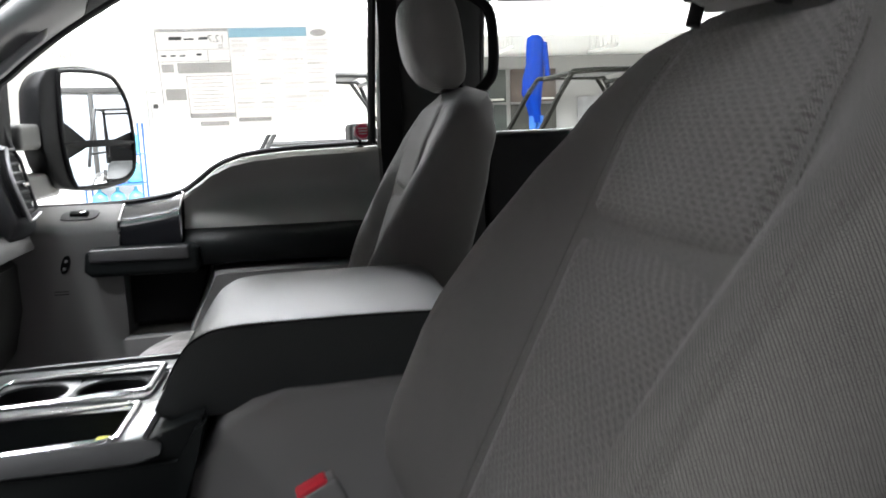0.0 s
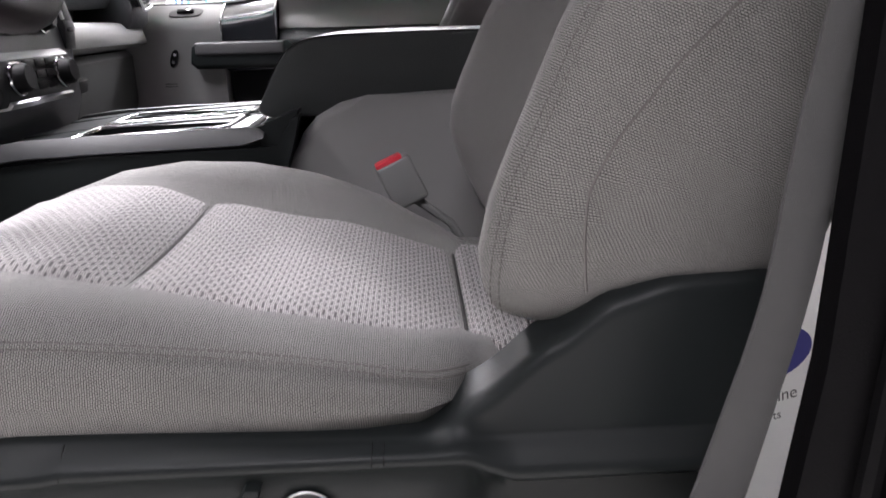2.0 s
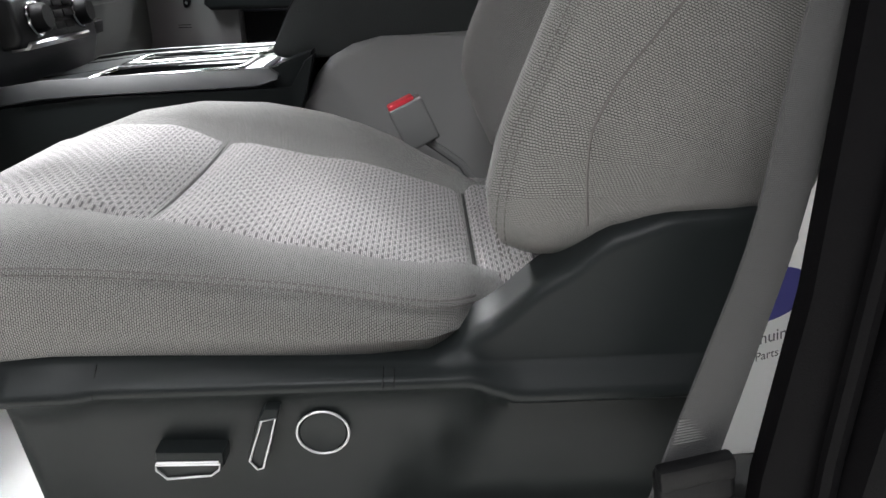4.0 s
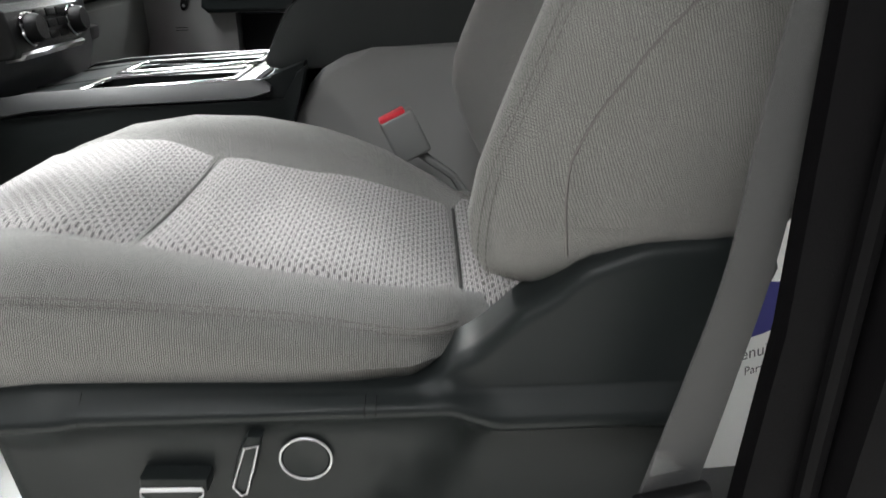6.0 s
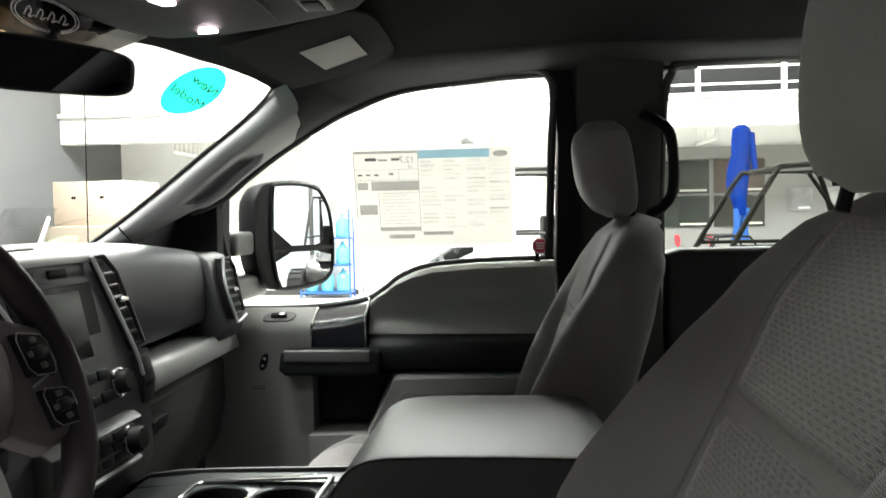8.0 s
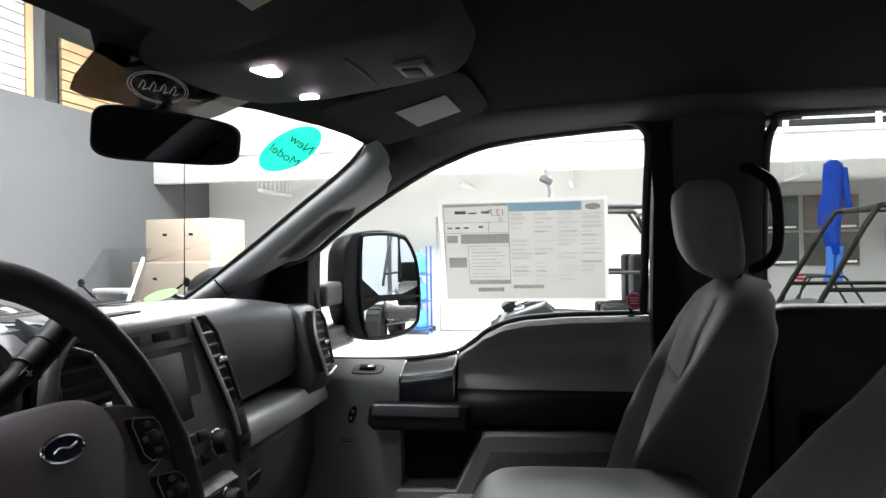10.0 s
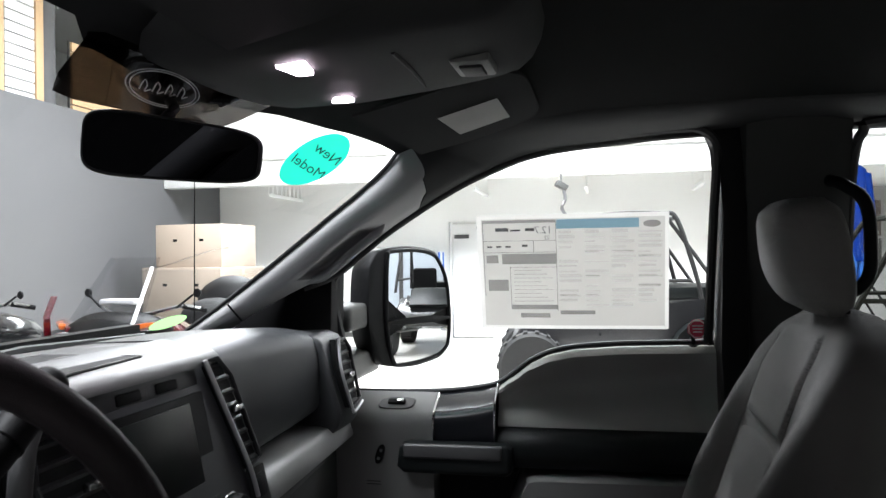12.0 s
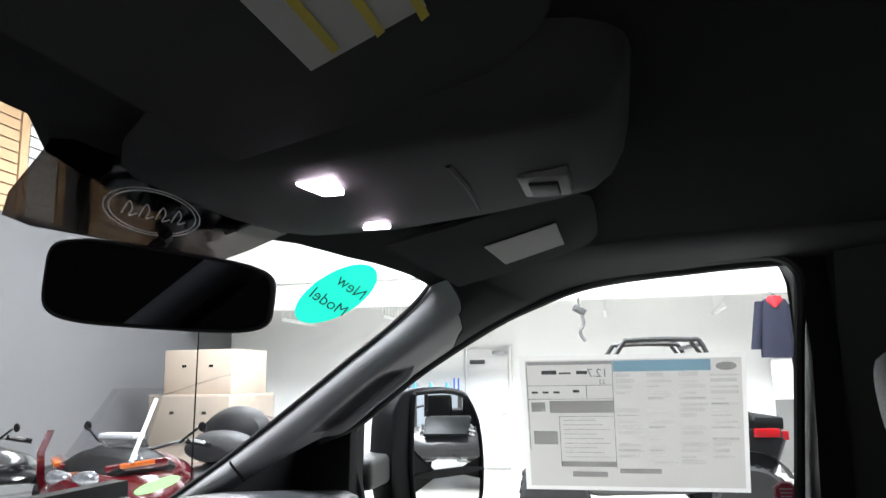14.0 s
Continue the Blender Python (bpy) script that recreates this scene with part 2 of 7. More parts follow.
def solo(name, bm, mat, label="", category="", kind="", group="", angle=40):
    return tagged(part(name, bm, mat, None, "", angle), label, category, group, kind)


def add_box(bm, x0, x1, y0, y1, z0, z1, bevel=0.0, seg=2, m=None):
    r = bmesh.ops.create_cube(bm, size=1.0)
    vs = r["verts"]
    mat = Matrix.LocRotScale(((x0 + x1) / 2, (y0 + y1) / 2, (z0 + z1) / 2), None, (x1 - x0, y1 - y0, z1 - z0))
    bmesh.ops.transform(bm, matrix=mat, verts=vs)
    if bevel:
        es = list({e for v in vs for e in v.link_edges})
        r = bmesh.ops.bevel(bm, geom=es, offset=bevel, segments=seg, affect="EDGES", profile=0.5)
        vs = list({v for f in r["faces"] for v in f.verts} | {v for v in vs if v.is_valid})
    if m is not None:
        bmesh.ops.transform(bm, matrix=m, verts=[v for v in vs if v.is_valid])
    return vs


def box(*a, **k):
    bm = bm_new()
    add_box(bm, *a, **k)
    return bm


def axis_point(axis, a, b, c):
    """a, b run in the plane, c along the axis."""
    return {"y": (a, c, b), "x": (c, a, b), "z": (a, b, c)}[axis]


def add_prism(bm, pts, axis, c0, c1, bevel=0.0, seg=2):
    lo = [bm.verts.new(axis_point(axis, a, b, c0)) for a, b in pts]
    hi = [bm.verts.new(axis_point(axis, a, b, c1)) for a, b in pts]
    n = len(pts)
    fs = [bm.faces.new(lo), bm.faces.new(hi[::-1])]
    for i in range(n):
        fs.append(bm.faces.new((lo[i], hi[i], hi[(i + 1) % n], lo[(i + 1) % n])))
    if bevel:
        es = {e for f in fs[:2] for e in f.edges}
        bmesh.ops.bevel(bm, geom=list(es), offset=bevel, segments=seg, affect="EDGES", profile=0.5)
    return lo + hi


def prism(pts, axis, c0, c1, bevel=0.0, seg=2):
    bm = bm_new()
    add_prism(bm, pts, axis, c0, c1, bevel, seg)
    return bm


def loft(rings, closed=True, caps=True, bm=None):
    """Faces from ring to ring; UVs run in metres along and across."""
    bm = bm or bm_new()
    uv = bm.loops.layers.uv.verify()
    vs = [[bm.verts.new(p) for p in r] for r in rings]
    n = len(rings[0])
    along = [0.0]
    mid = n // 4 if closed else n // 2
    for a, b in zip(rings, rings[1:]):
        along.append(along[-1] + (Vector(b[mid]) - Vector(a[mid])).length)
    across = []
    for r in rings:
        acc = [0.0]
        for k in range(n):
            acc.append(acc[-1] + (Vector(r[(k + 1) % n]) - Vector(r[k])).length)
        c = acc[n // 2]
        across.append([a - c for a in acc])
    for i in range(len(rings) - 1):
        for k in range(n if closed else n - 1):
            j = (k + 1) % n
            f = bm.faces.new((vs[i][k], vs[i][j], vs[i + 1][j], vs[i + 1][k]))
            for loop, (u, v) in zip(f.loops, ((across[i][k], along[i]), (across[i][k + 1], along[i]), (across[i + 1][k + 1], along[i + 1]), (across[i + 1][k], along[i + 1]))):
                loop[uv].uv = (u, v)
    if caps and closed:
        bm.faces.new(vs[0][::-1])
        bm.faces.new(vs[-1])
    return bm


def add_tube(bm, pts, r, n=8, closed=False):
    pts = [Vector(p) for p in pts]
    rings = []
    for i, p in enumerate(pts):
        a = pts[i - 1] if i or closed else p
        b = pts[(i + 1) % len(pts)] if i < len(pts) - 1 or closed else p
        d = (b - a).normalized()
        s = d.cross(Vector((0.31, 0.17, 0.93))).normalized()
        t = d.cross(s)
        rad = r[i] if isinstance(r, (list, tuple)) else r
        rings.append([bm.verts.new(p + rad * (math.cos(q) * s + math.sin(q) * t)) for q in [2 * math.pi * k / n for k in range(n)]])
    m = len(pts)
    for i in range(m if closed else m - 1):
        for k in range(n):
            j = (k + 1) % n
            bm.faces.new((rings[i][k], rings[i][j], rings[(i + 1) % m][j], rings[(i + 1) % m][k]))
    if not closed:
        bm.faces.new(rings[0][::-1])
        bm.faces.new(rings[-1])
    return bm


def tube(pts, r, n=8, closed=False):
    return add_tube(bm_new(), pts, r, n, closed)


def curve_points(pts, per=6):
    """A smooth line through points (Catmull-Rom)."""
    P = [Vector(p) for p in pts]
    out = []
    for i in range(len(P) - 1):
        p0, p1, p2, p3 = P[max(i - 1, 0)], P[i], P[i + 1], P[min(i + 2, len(P) - 1)]
        for k in range(per):
            t = k / per
            out.append(0.5 * (2 * p1 + (p2 - p0) * t + (2 * p0 - 5 * p1 + 4 * p2 - p3) * t * t + (3 * p1 - p0 - 3 * p2 + p3) * t ** 3))
    return out + [P[-1]]


def lathe(profile, at, axis="z", n=20):
    """Turns (radius, along) pairs about an axis through at."""
    bm = bm_new()
    rings = []
    for r, h in profile:
        ring = []
        for k in range(n):
            q = 2 * math.pi * k / n
            a, b = r * math.cos(q), r * math.sin(q)
            ring.append(Vector(at) + Vector({"z": (a, b, h), "y": (a, h, b), "x": (h, a, b)}[axis]))
        rings.append(ring)
    return loft(rings, True, True, bm)


def lerp(x, table):
    if x <= table[0][0]:
        return table[0][1]
    for (a, u), (b, v) in zip(table, table[1:]):
        if x <= b:
            t = (x - a) / (b - a)
            t = t * t * (3 - 2 * t) * 0.5 + t * 0.5
            return u + (v - u) * t
    return table[-1][1]


def text_bm(body, size, bold=0.0):
    """Flat lettering in the built-in font, centred, as a mesh in the x-y plane."""
    cu = bpy.data.curves.new("lettering", "FONT")
    cu.body, cu.size, cu.align_x, cu.align_y, cu.offset = body, size, "CENTER", "CENTER", bold
    ob = new("lettering", cu)
    bpy.context.view_layer.update()
    me = bpy.data.meshes.new_from_object(ob.evaluated_get(bpy.context.evaluated_depsgraph_get()))
    bm = bm_new()
    bm.from_mesh(me)
    bpy.data.objects.remove(ob)
    bpy.data.curves.remove(cu)
    bpy.data.meshes.remove(me)
    return bm


def remap(bm, f):
    for v in bm.verts:
        v.co = f(v.co.x, v.co.y)
    return bm


def stitches(pts, r=0.0007, step=0.0052, gap=0.4):
    """A row of thread stitches along a line, with short gaps."""
    bm = bm_new()
    P = [Vector(q) for q in pts]
    acc, run = 0.0, [0.0]
    for a, b in zip(P, P[1:]):
        run.append(run[-1] + (b - a).length)

    def at(d):
        for k in range(len(P) - 1):
            if d <= run[k + 1]:
                return P[k].lerp(P[k + 1], (d - run[k]) / max(1e-9, run[k + 1] - run[k]))
        return P[-1]
    while acc < run[-1] - step:
        add_tube(bm, [at(acc), at(acc + step * (1 - gap))], r, 5)
        acc += step
    return bm

# ---- truck cabin: x runs to the tail, y to the passenger's side, z up ----
MID = 1.12          # the truck's middle line
FAR = 2.07          # passenger's side glass at the belt


def mirror_y(y):
    return 2 * MID - y


# floor, roof and shell
solo("cab_floor", box(-1.3, 1.6, 0.2, 2.04, 0.62, 0.68, bevel=0.01), M_CARPET, kind="structure")
solo("cab_back_wall", box(1.55, 1.62, 0.2, 2.04, 0.68, 1.97, bevel=0.01), M_GREY, kind="structure")
solo("cab_firewall", box(-1.34, -1.3, 0.2, 2.04, 0.62, 1.5), M_BLACK, kind="structure")

# headliner: a shallow dished sheet, lower towards the windscreen and the sides
rings = []
for x in (-0.60, -0.56, -0.50, -0.42, -0.34, -0.27, -0.20, -0.12, 0.0, 0.3, 0.8, 1.55):
    row = []
    front = lerp(x, [(-0.60, 1.907), (-0.56, 1.912), (-0.42, 1.930), (-0.25, 1.955), (-0.1, 1.968), (0.3, 1.975), (1.55, 1.97)])
    for k in range(25):
        y = 0.30 + (1.94 - 0.30) * k / 24
        e = abs(y - MID) / 0.82
        bow = 0.055 * (1 - e ** 2) if x > -0.5 else 0.055 * (1 - e ** 2) * max(0, (x + 0.60) / 0.10)
        dip = -0.010 * max(0.0, 1 - ((y - MID) / 0.28) ** 2) * (1 if x < -0.45 else max(0, 1 - (x + 0.45) / 0.15))
        edge = lerp(abs(y - MID), [(0.0, -0.66), (0.20, -0.635), (0.28, -0.615), (0.38, -0.597), (0.49, -0.566), (0.61, -0.543), (0.72, -0.533), (0.82, -0.52)])
        edge += 0.034 * max(0.0, 1 - abs(y - 0.83) / 0.10)
        xx = x + (edge + 0.60) * max(0.0, min(1.0, (-0.2 - x) / 0.4))
        row.append((xx, y, front - 0.03 * e ** 6 + bow * 0.4 + dip))
    rings.append(row)
lower = loft(rings, closed=False)
bmesh.ops.solidify(lower, geom=lower.faces[:], thickness=-0.02)
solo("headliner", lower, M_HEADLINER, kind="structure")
solo("roof_panel", box(-0.55, 1.6, 0.16, 2.08, 2.02, 2.05, bevel=0.012), M_WHITE, kind="structure")

# windscreen: a bowed pane between cowl and header
rings = []
for k in range(9):
    t = 1.06 * k / 8
    row = []
    for j in range(17):
        y = 0.40 + 1.44 * j / 16
        e = (y - MID) / 0.72
        row.append((-1.04 + 0.50 * t - 0.14 * (1 - e * e) * (1 - 0.35 * t), y, 1.495 + 0.405 * t + 0.01 * (1 - e * e)))
    rings.append(row)
pane = loft(rings, closed=False)
bmesh.ops.solidify(pane, geom=pane.faces[:], thickness=0.005)
windscreen = tagged(part("windscreen", pane, M_GLASS), "clear laminated windscreen with a dark shade band", "windscreen", kind="structure")
windscreen.visible_shadow = False


def screen_point(y, t, out=0.0):
    """A point on the windscreen's inner face: t from cowl 0 to header 1."""
    e = (y - MID) / 0.72
    return Vector((-1.04 + 0.50 * t - 0.14 * (1 - e * e) * (1 - 0.35 * t) + out, y, 1.495 + 0.405 * t + 0.01 * (1 - e * e) - out * 0.8))


def screen_patch(outline, lift=0.008):
    """A thin decal on the windscreen's inner face, from (y, t) corners."""
    bm = bm_new()
    bm.faces.new([bm.verts.new(screen_point(y, t, lift)) for y, t in outline])
    r = bmesh.ops.solidify(bm, geom=bm.faces[:], thickness=0.0012)
    return bm


band = [(0.875, 1.05), (0.900, 1.0), (0.913, 0.92), (0.93, 0.885), (0.97, 0.88), (1.10, 0.895), (1.20, 0.905), (1.275, 0.915), (1.30, 0.95), (1.325, 1.0), (1.345, 1.05)]
part("shade_band", screen_patch(band), M_SHADE, windscreen, "dark dotted shade band behind the mirror")
M_OUTLINE = material("grey_print", (0.62, 0.62, 0.62), 0.6)


def band_point(u, v):
    """A point of the oval print: u along it and v across it, each from -1 to 1."""
    return screen_point(1.078 + 0.0745 * u - 0.029 * v, 0.967 + 0.0125 * u + 0.038 * v, 0.014)


for r in (1.0, 0.9):
    part("oval_outline", tube([band_point(r * math.cos(q), r * math.sin(q)) for q in [2 * math.pi * k / 40 for k in range(40)]], 0.0007, 4, True), M_OUTLINE, windscreen, "pale grey printed oval")
for k in range(4):
    u = -0.55 + 0.34 * k
    part("print_stroke", tube(curve_points([band_point(u + a, b) for a, b in ((-0.10, -0.25), (0.02, 0.30), (0.10, 0.05), (0.04, -0.30), (0.20, -0.15))], 4), 0.0008, 4), M_OUTLINE, windscreen)

# pillars and rails on the passenger's side
SCREEN_EDGE = [(-1.10, 1.81, 1.462), (-1.03, 1.825, 1.510), (-0.93, 1.835, 1.580), (-0.84, 1.835, 1.645), (-0.76, 1.835, 1.705), (-0.69, 1.835, 1.758), (-0.625, 1.835, 1.806), (-0.568, 1.835, 1.853), (-0.532, 1.832, 1.892), (-0.50, 1.815, 1.935), (-0.42, 1.80, 1.955), (-0.25, 1.80, 1.962), (-0.05, 1.80, 1.968), (0.15, 1.80, 1.972), (0.50, 1.81, 1.972), (1.55, 1.81, 1.968)]
WINDOW_EDGE = [(-1.04, 1.905, 1.452), (-0.93, 1.920, 1.530), (-0.80, 1.938, 1.600), (-0.722, 1.952, 1.632), (-0.656, 1.956, 1.684), (-0.593, 1.958, 1.731), (-0.523, 1.958, 1.776), (-0.462, 1.958, 1.812), (-0.405, 1.958, 1.842), (-0.345, 1.958, 1.867), (-0.272, 1.960, 1.894), (-0.19, 1.962, 1.910), (-0.06, 1.963, 1.922), (0.10, 1.963, 1.932), (0.50, 1.963, 1.940), (1.55, 1.963, 1.938)]


def side_trim(flip):
    """Soft grey trim from the dash up the windscreen pillar, then dark along the roof rail; a grip recess sinks in between its edges."""
    g = (lambda y: mirror_y(y)) if flip else (lambda y: y)
    n = 8
    back = Vector((-0.15, 0.9, 0.12))
    rings, bar = [], []
    for k, (a, b) in enumerate(zip(curve_points(SCREEN_EDGE, n), curve_points(WINDOW_EDGE, n))):
        d = b - a
        st = k / n
        inner = Vector((0.25, -0.92, -0.30)).normalized() * lerp(st, [(0, 0.3), (1.5, 0.9), (6, 1.0), (8, 0.75), (9.5, 0.55), (11, 0.4)])
        sink = max(0.0, min(1.0, (st - 2.85) / 0.35, (5.25 - st) / 0.45))
        sink = sink * sink * (3 - 2 * sink)
        ring = [a, a + 0.05 * d + 0.017 * inner, a + 0.14 * d + 0.035 * inner, a + 0.27 * d + 0.047 * inner, a + 0.38 * d + 0.052 * inner, a + 0.46 * d + 0.051 * inner + sink * 0.004 * back,
                a + 0.50 * d + 0.049 * inner + sink * 0.040 * back, a + 0.62 * d + 0.042 * inner + sink * 0.060 * back, a + 0.74 * d + 0.034 * inner + sink * 0.046 * back, a + 0.79 * d + 0.031 * inner + sink * 0.010 * back,
                a + 0.86 * d + 0.025 * inner, a + 0.95 * d + 0.013 * inner, b, b + 0.06 * back, a + 0.5 * d + 0.10 * back, a + 0.04 * back]
        rings.append([(q.x, g(q.y), q.z) for q in ring])
        if 2.55 <= st <= 5.4:
            q = a + (0.83 - 0.16 * max(0.0, (2.95 - st) / 0.4) - 0.10 * max(0.0, (st - 5.0) / 0.4)) * d + 0.030 * inner
            bar.append(Vector((q.x, g(q.y), q.z)))
    # the dark rail's tapering tongue lies over the pillar's window side as painted shade
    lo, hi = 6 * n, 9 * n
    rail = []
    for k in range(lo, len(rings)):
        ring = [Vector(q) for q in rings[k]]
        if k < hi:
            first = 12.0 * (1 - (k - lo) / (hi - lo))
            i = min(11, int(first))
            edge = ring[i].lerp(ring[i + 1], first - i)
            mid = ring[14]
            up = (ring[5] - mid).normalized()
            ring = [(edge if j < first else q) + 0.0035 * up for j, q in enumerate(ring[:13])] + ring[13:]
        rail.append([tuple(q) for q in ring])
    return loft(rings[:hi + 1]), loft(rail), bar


low, high, bar = side_trim(False)
pillar = solo("pillar_front_passenger", low, M_PILLAR, "grey moulded windscreen pillar trim with a grab handle", "pillar trim", "structure", angle=60)
part("grab_handle", tube(bar, [0.004, 0.008] + [0.0105] * (len(bar) - 4) + [0.008, 0.004], 12), M_PILLAR, pillar, "grey moulded grab handle")
part("speaker_grille", box(-0.019, 0.019, -0.002, 0.002, -0.024, 0.024, bevel=0.0015, m=pose(-0.918, 1.822, 1.548, 38, 0, -62)), M_BLACK, pillar, "small black grille")
part("windscreen_seal", tube([p + Vector((-0.004, -0.004, 0.0)) for p in curve_points(SCREEN_EDGE[:10], 4)], 0.0045, 6), M_RUBBER, pillar, "black rubber seal")
part("door_seal", tube([p + Vector((0.002, 0.004, -0.003)) for p in curve_points(WINDOW_EDGE[2:15], 4)], 0.0085, 8), M_RUBBER, pillar, "black rubber door seal")
solo("roof_rail_passenger", high, M_RAIL_SHADE, kind="structure", angle=60)
low, high, bar = side_trim(True)
solo("pillar_front_driver", low, M_PILLAR, "grey moulded windscreen pillar trim beside the driver", "pillar trim", "structure", angle=60)
solo("roof_rail_driver", high, M_RAIL_SHADE, kind="structure", angle=60)

# the pillars between the doors
bp = [(0.192, 1.985), (0.204, 1.950), (0.27, 1.925), (0.36, 1.935), (0.415, 1.965), (0.42, 2.06), (0.215, 2.06)]
rings = []
for z, s, dy in ((0.68, 1.1, 0.02), (1.2, 1.06, 0.03), (1.42, 1.0, 0.035), (1.7, 0.98, 0.01), (1.95, 1.0, -0.035)):
    rings.append([(0.29 + (x - 0.29) * s, y + dy, z) for x, y in bp])
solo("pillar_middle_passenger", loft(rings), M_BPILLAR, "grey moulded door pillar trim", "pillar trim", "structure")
part("grab_handle", tube(curve_points([(0.365, 1.93, 1.815), (0.385, 1.89, 1.800), (0.418, 1.87, 1.758), (0.424, 1.87, 1.64), (0.405, 1.88, 1.595), (0.38, 1.93, 1.575)], 5), 0.013, 10), M_BLACK, bpy.data.objects["pillar_middle_passenger"], "black grab handle")
rings = []
for z, dx in ((0.66, -0.014), (0.97, -0.010), (1.10, 0.004), (1.3, 0.010), (1.6, 0.04), (1.95, 0.09)):
    rings.append([(x + dx, y, z) for x, y in ((0.222, 0.215), (0.224, 0.200), (0.236, 0.190), (0.254, 0.188), (0.258, 0.176), (0.262, 0.158), (0.285, 0.150), (0.40, 0.145), (0.45, 0.17), (0.45, 0.27), (0.40, 0.285), (0.27, 0.265))])
solo("pillar_middle_driver", loft(rings), M_DOORTRIM, "black door pillar trim beside the driver's seat belt", "pillar trim", "structure")
solo("door_seal_driver", tube([(0.241, 0.180, 0.7), (0.244, 0.178, 1.0), (0.262, 0.178, 1.3), (0.29, 0.178, 1.6), (0.34, 0.178, 1.93)], 0.007, 8), M_DOORTRIM, "black rubber door seal", "door seal", "structure")

# ---- doors ----
def glass_y(z):
    """The side glass leans in towards the roof."""
    return FAR + 0.01 - 0.20 * max(0.0, z - 1.40) * 1.25


door = thing("front_passenger_door", (-0.3, 2.08, 0.8), "shut grey and black plastic front door panel with a window", "car door")
belt = [(-0.80, 1.325), (-0.60, 1.325), (-0.48, 1.330), (-0.40, 1.340), (-0.35, 1.352), (-0.31, 1.378), (-0.27, 1.408), (-0.22, 1.430), (-0.16, 1.442), (-0.05, 1.450), (0.155, 1.455)]
belt_s = [(p.x, p.z) for p in curve_points([(x, 0, z) for x, z in belt], 4)]
part("door_skin", prism(belt_s + [(0.155, 0.72), (-0.80, 0.72)], "y", 2.085, 2.13, 0.008), M_DARKGREY, door, "dark grey door shell")


def pad_upper(x0, x1):
    rings = []
    n = int((x1 - x0) / 0.012)
    for k in range(n + 1):
        x = x0 + (x1 - x0) * k / n
        top = lerp(x, belt)
        lo = 1.268
        dish = 0.036 * min(1, (x - x0) / 0.12) * min(1, (x1 - x) / 0.06)
        span = top - lo
        prof = [(1.0, 2.092), (0.995, 2.062), (0.975, 2.042), (0.93, 2.030), (0.84, 2.026 + dish * 0.35), (0.72, 2.028 + dish * 0.8), (0.55, 2.026 + dish), (0.35, 2.020 + dish * 0.9), (0.18, 2.010 + dish * 0.5), (0.05, 2.002 + dish * 0.2), (0.0, 2.004), (0.0, 2.095)]
        rings.append([(x, y, lo + span * f) for f, y in prof])
    return loft(rings)


part("upper_pad", pad_upper(-0.345, 0.15), M_GREY, door, "padded grey upper panel")
part("sill_seal", tube([(x, 2.070, z + 0.008) for x, z in belt_s], 0.0068, 8), M_RUBBER, door)
rings = []
for x in (-0.80, -0.70, -0.60, -0.52, -0.497):
    rings.append([(x, 2.092, 1.335), (x, 2.064, 1.335), (x, 2.052, 1.332), (x, 1.994, 1.298), (x, 1.980, 1.286), (x, 1.975, 1.268), (x, 1.984, 1.22), (x, 1.990, 1.12), (x, 1.99, 1.0), (x, 1.985, 0.90), (x, 1.99, 0.84), (x, 2.09, 0.83)])
part("front_panel", loft(rings), M_RAIL, door, "grey panel with the window switch")
SW = pose(-0.592, 2.018, 1.3135, 30, 0, 0)
bz = part("switch_bezel", prism([(0.043 * math.copysign(abs(math.cos(q)) ** 0.5, math.cos(q)) + 0.06 * math.sin(q) * 0.1, 0.020 * math.copysign(abs(math.sin(q)) ** 0.6, math.sin(q))) for q in [2 * math.pi * k / 28 for k in range(28)]], "z", -0.004, 0.0025, 0.001), M_CAP, door, "satin switch bezel")
bz.matrix_basis = SW
ws_ = part("window_switch", box(-0.022, 0.022, -0.0075, 0.0075, 0.001, 0.010, bevel=0.003, seg=2), M_BLACK, door, "black window switch")
ws_.matrix_basis = SW
sw_tip = part("switch_tip", box(0.0, 0.018, -0.006, 0.006, 0.0095, 0.0135, bevel=0.002), M_CHROME, door, "bright switch tip")
sw_tip.matrix_basis = SW
LK = pose(-0.627, 1.9835, 1.198, 0, 18, 0)
lock = part("lock_button", prism([(0.0095 * math.cos(q), 0.024 * math.copysign(abs(math.sin(q)) ** 0.8, math.sin(q))) for q in [2 * math.pi * k / 24 for k in range(24)]], "y", -0.004, 0.006, 0.0015), M_BLACK, door, "black door lock rocker")
lock.matrix_basis = LK
for dz in (0.010, -0.010):
    part("lock_mark", box(-0.0035, 0.0035, -0.0052, -0.0035, dz - 0.0035, dz + 0.0035, bevel=0.001), M_SILVER, lock, "small silver mark")
for z in (1.124, 1.131):
    part("panel_slot", box(-0.662, -0.628, 1.9885, 1.9915, z - 0.0008, z + 0.0008), M_BLACK, door)
rings = []
for k in range(11):
    x = -0.493 + 0.141 * k / 10
    top = lerp(x, belt) + 0.003
    rings.append([(x, 2.09, top), (x, 2.066, top), (x, 2.050, top - 0.003), (x, 2.000, top - 0.028), (x, 1.986, top - 0.042), (x, 1.982, top - 0.062), (x, 1.990, 1.215), (x, 2.000, 1.162), (x, 2.09, 1.16)])
part("trim_inset", loft(rings), material("inset_gloss", (0.014, 0.015, 0.019), 0.24, spread=0.06), door, "dark glossy trim inset", 50)
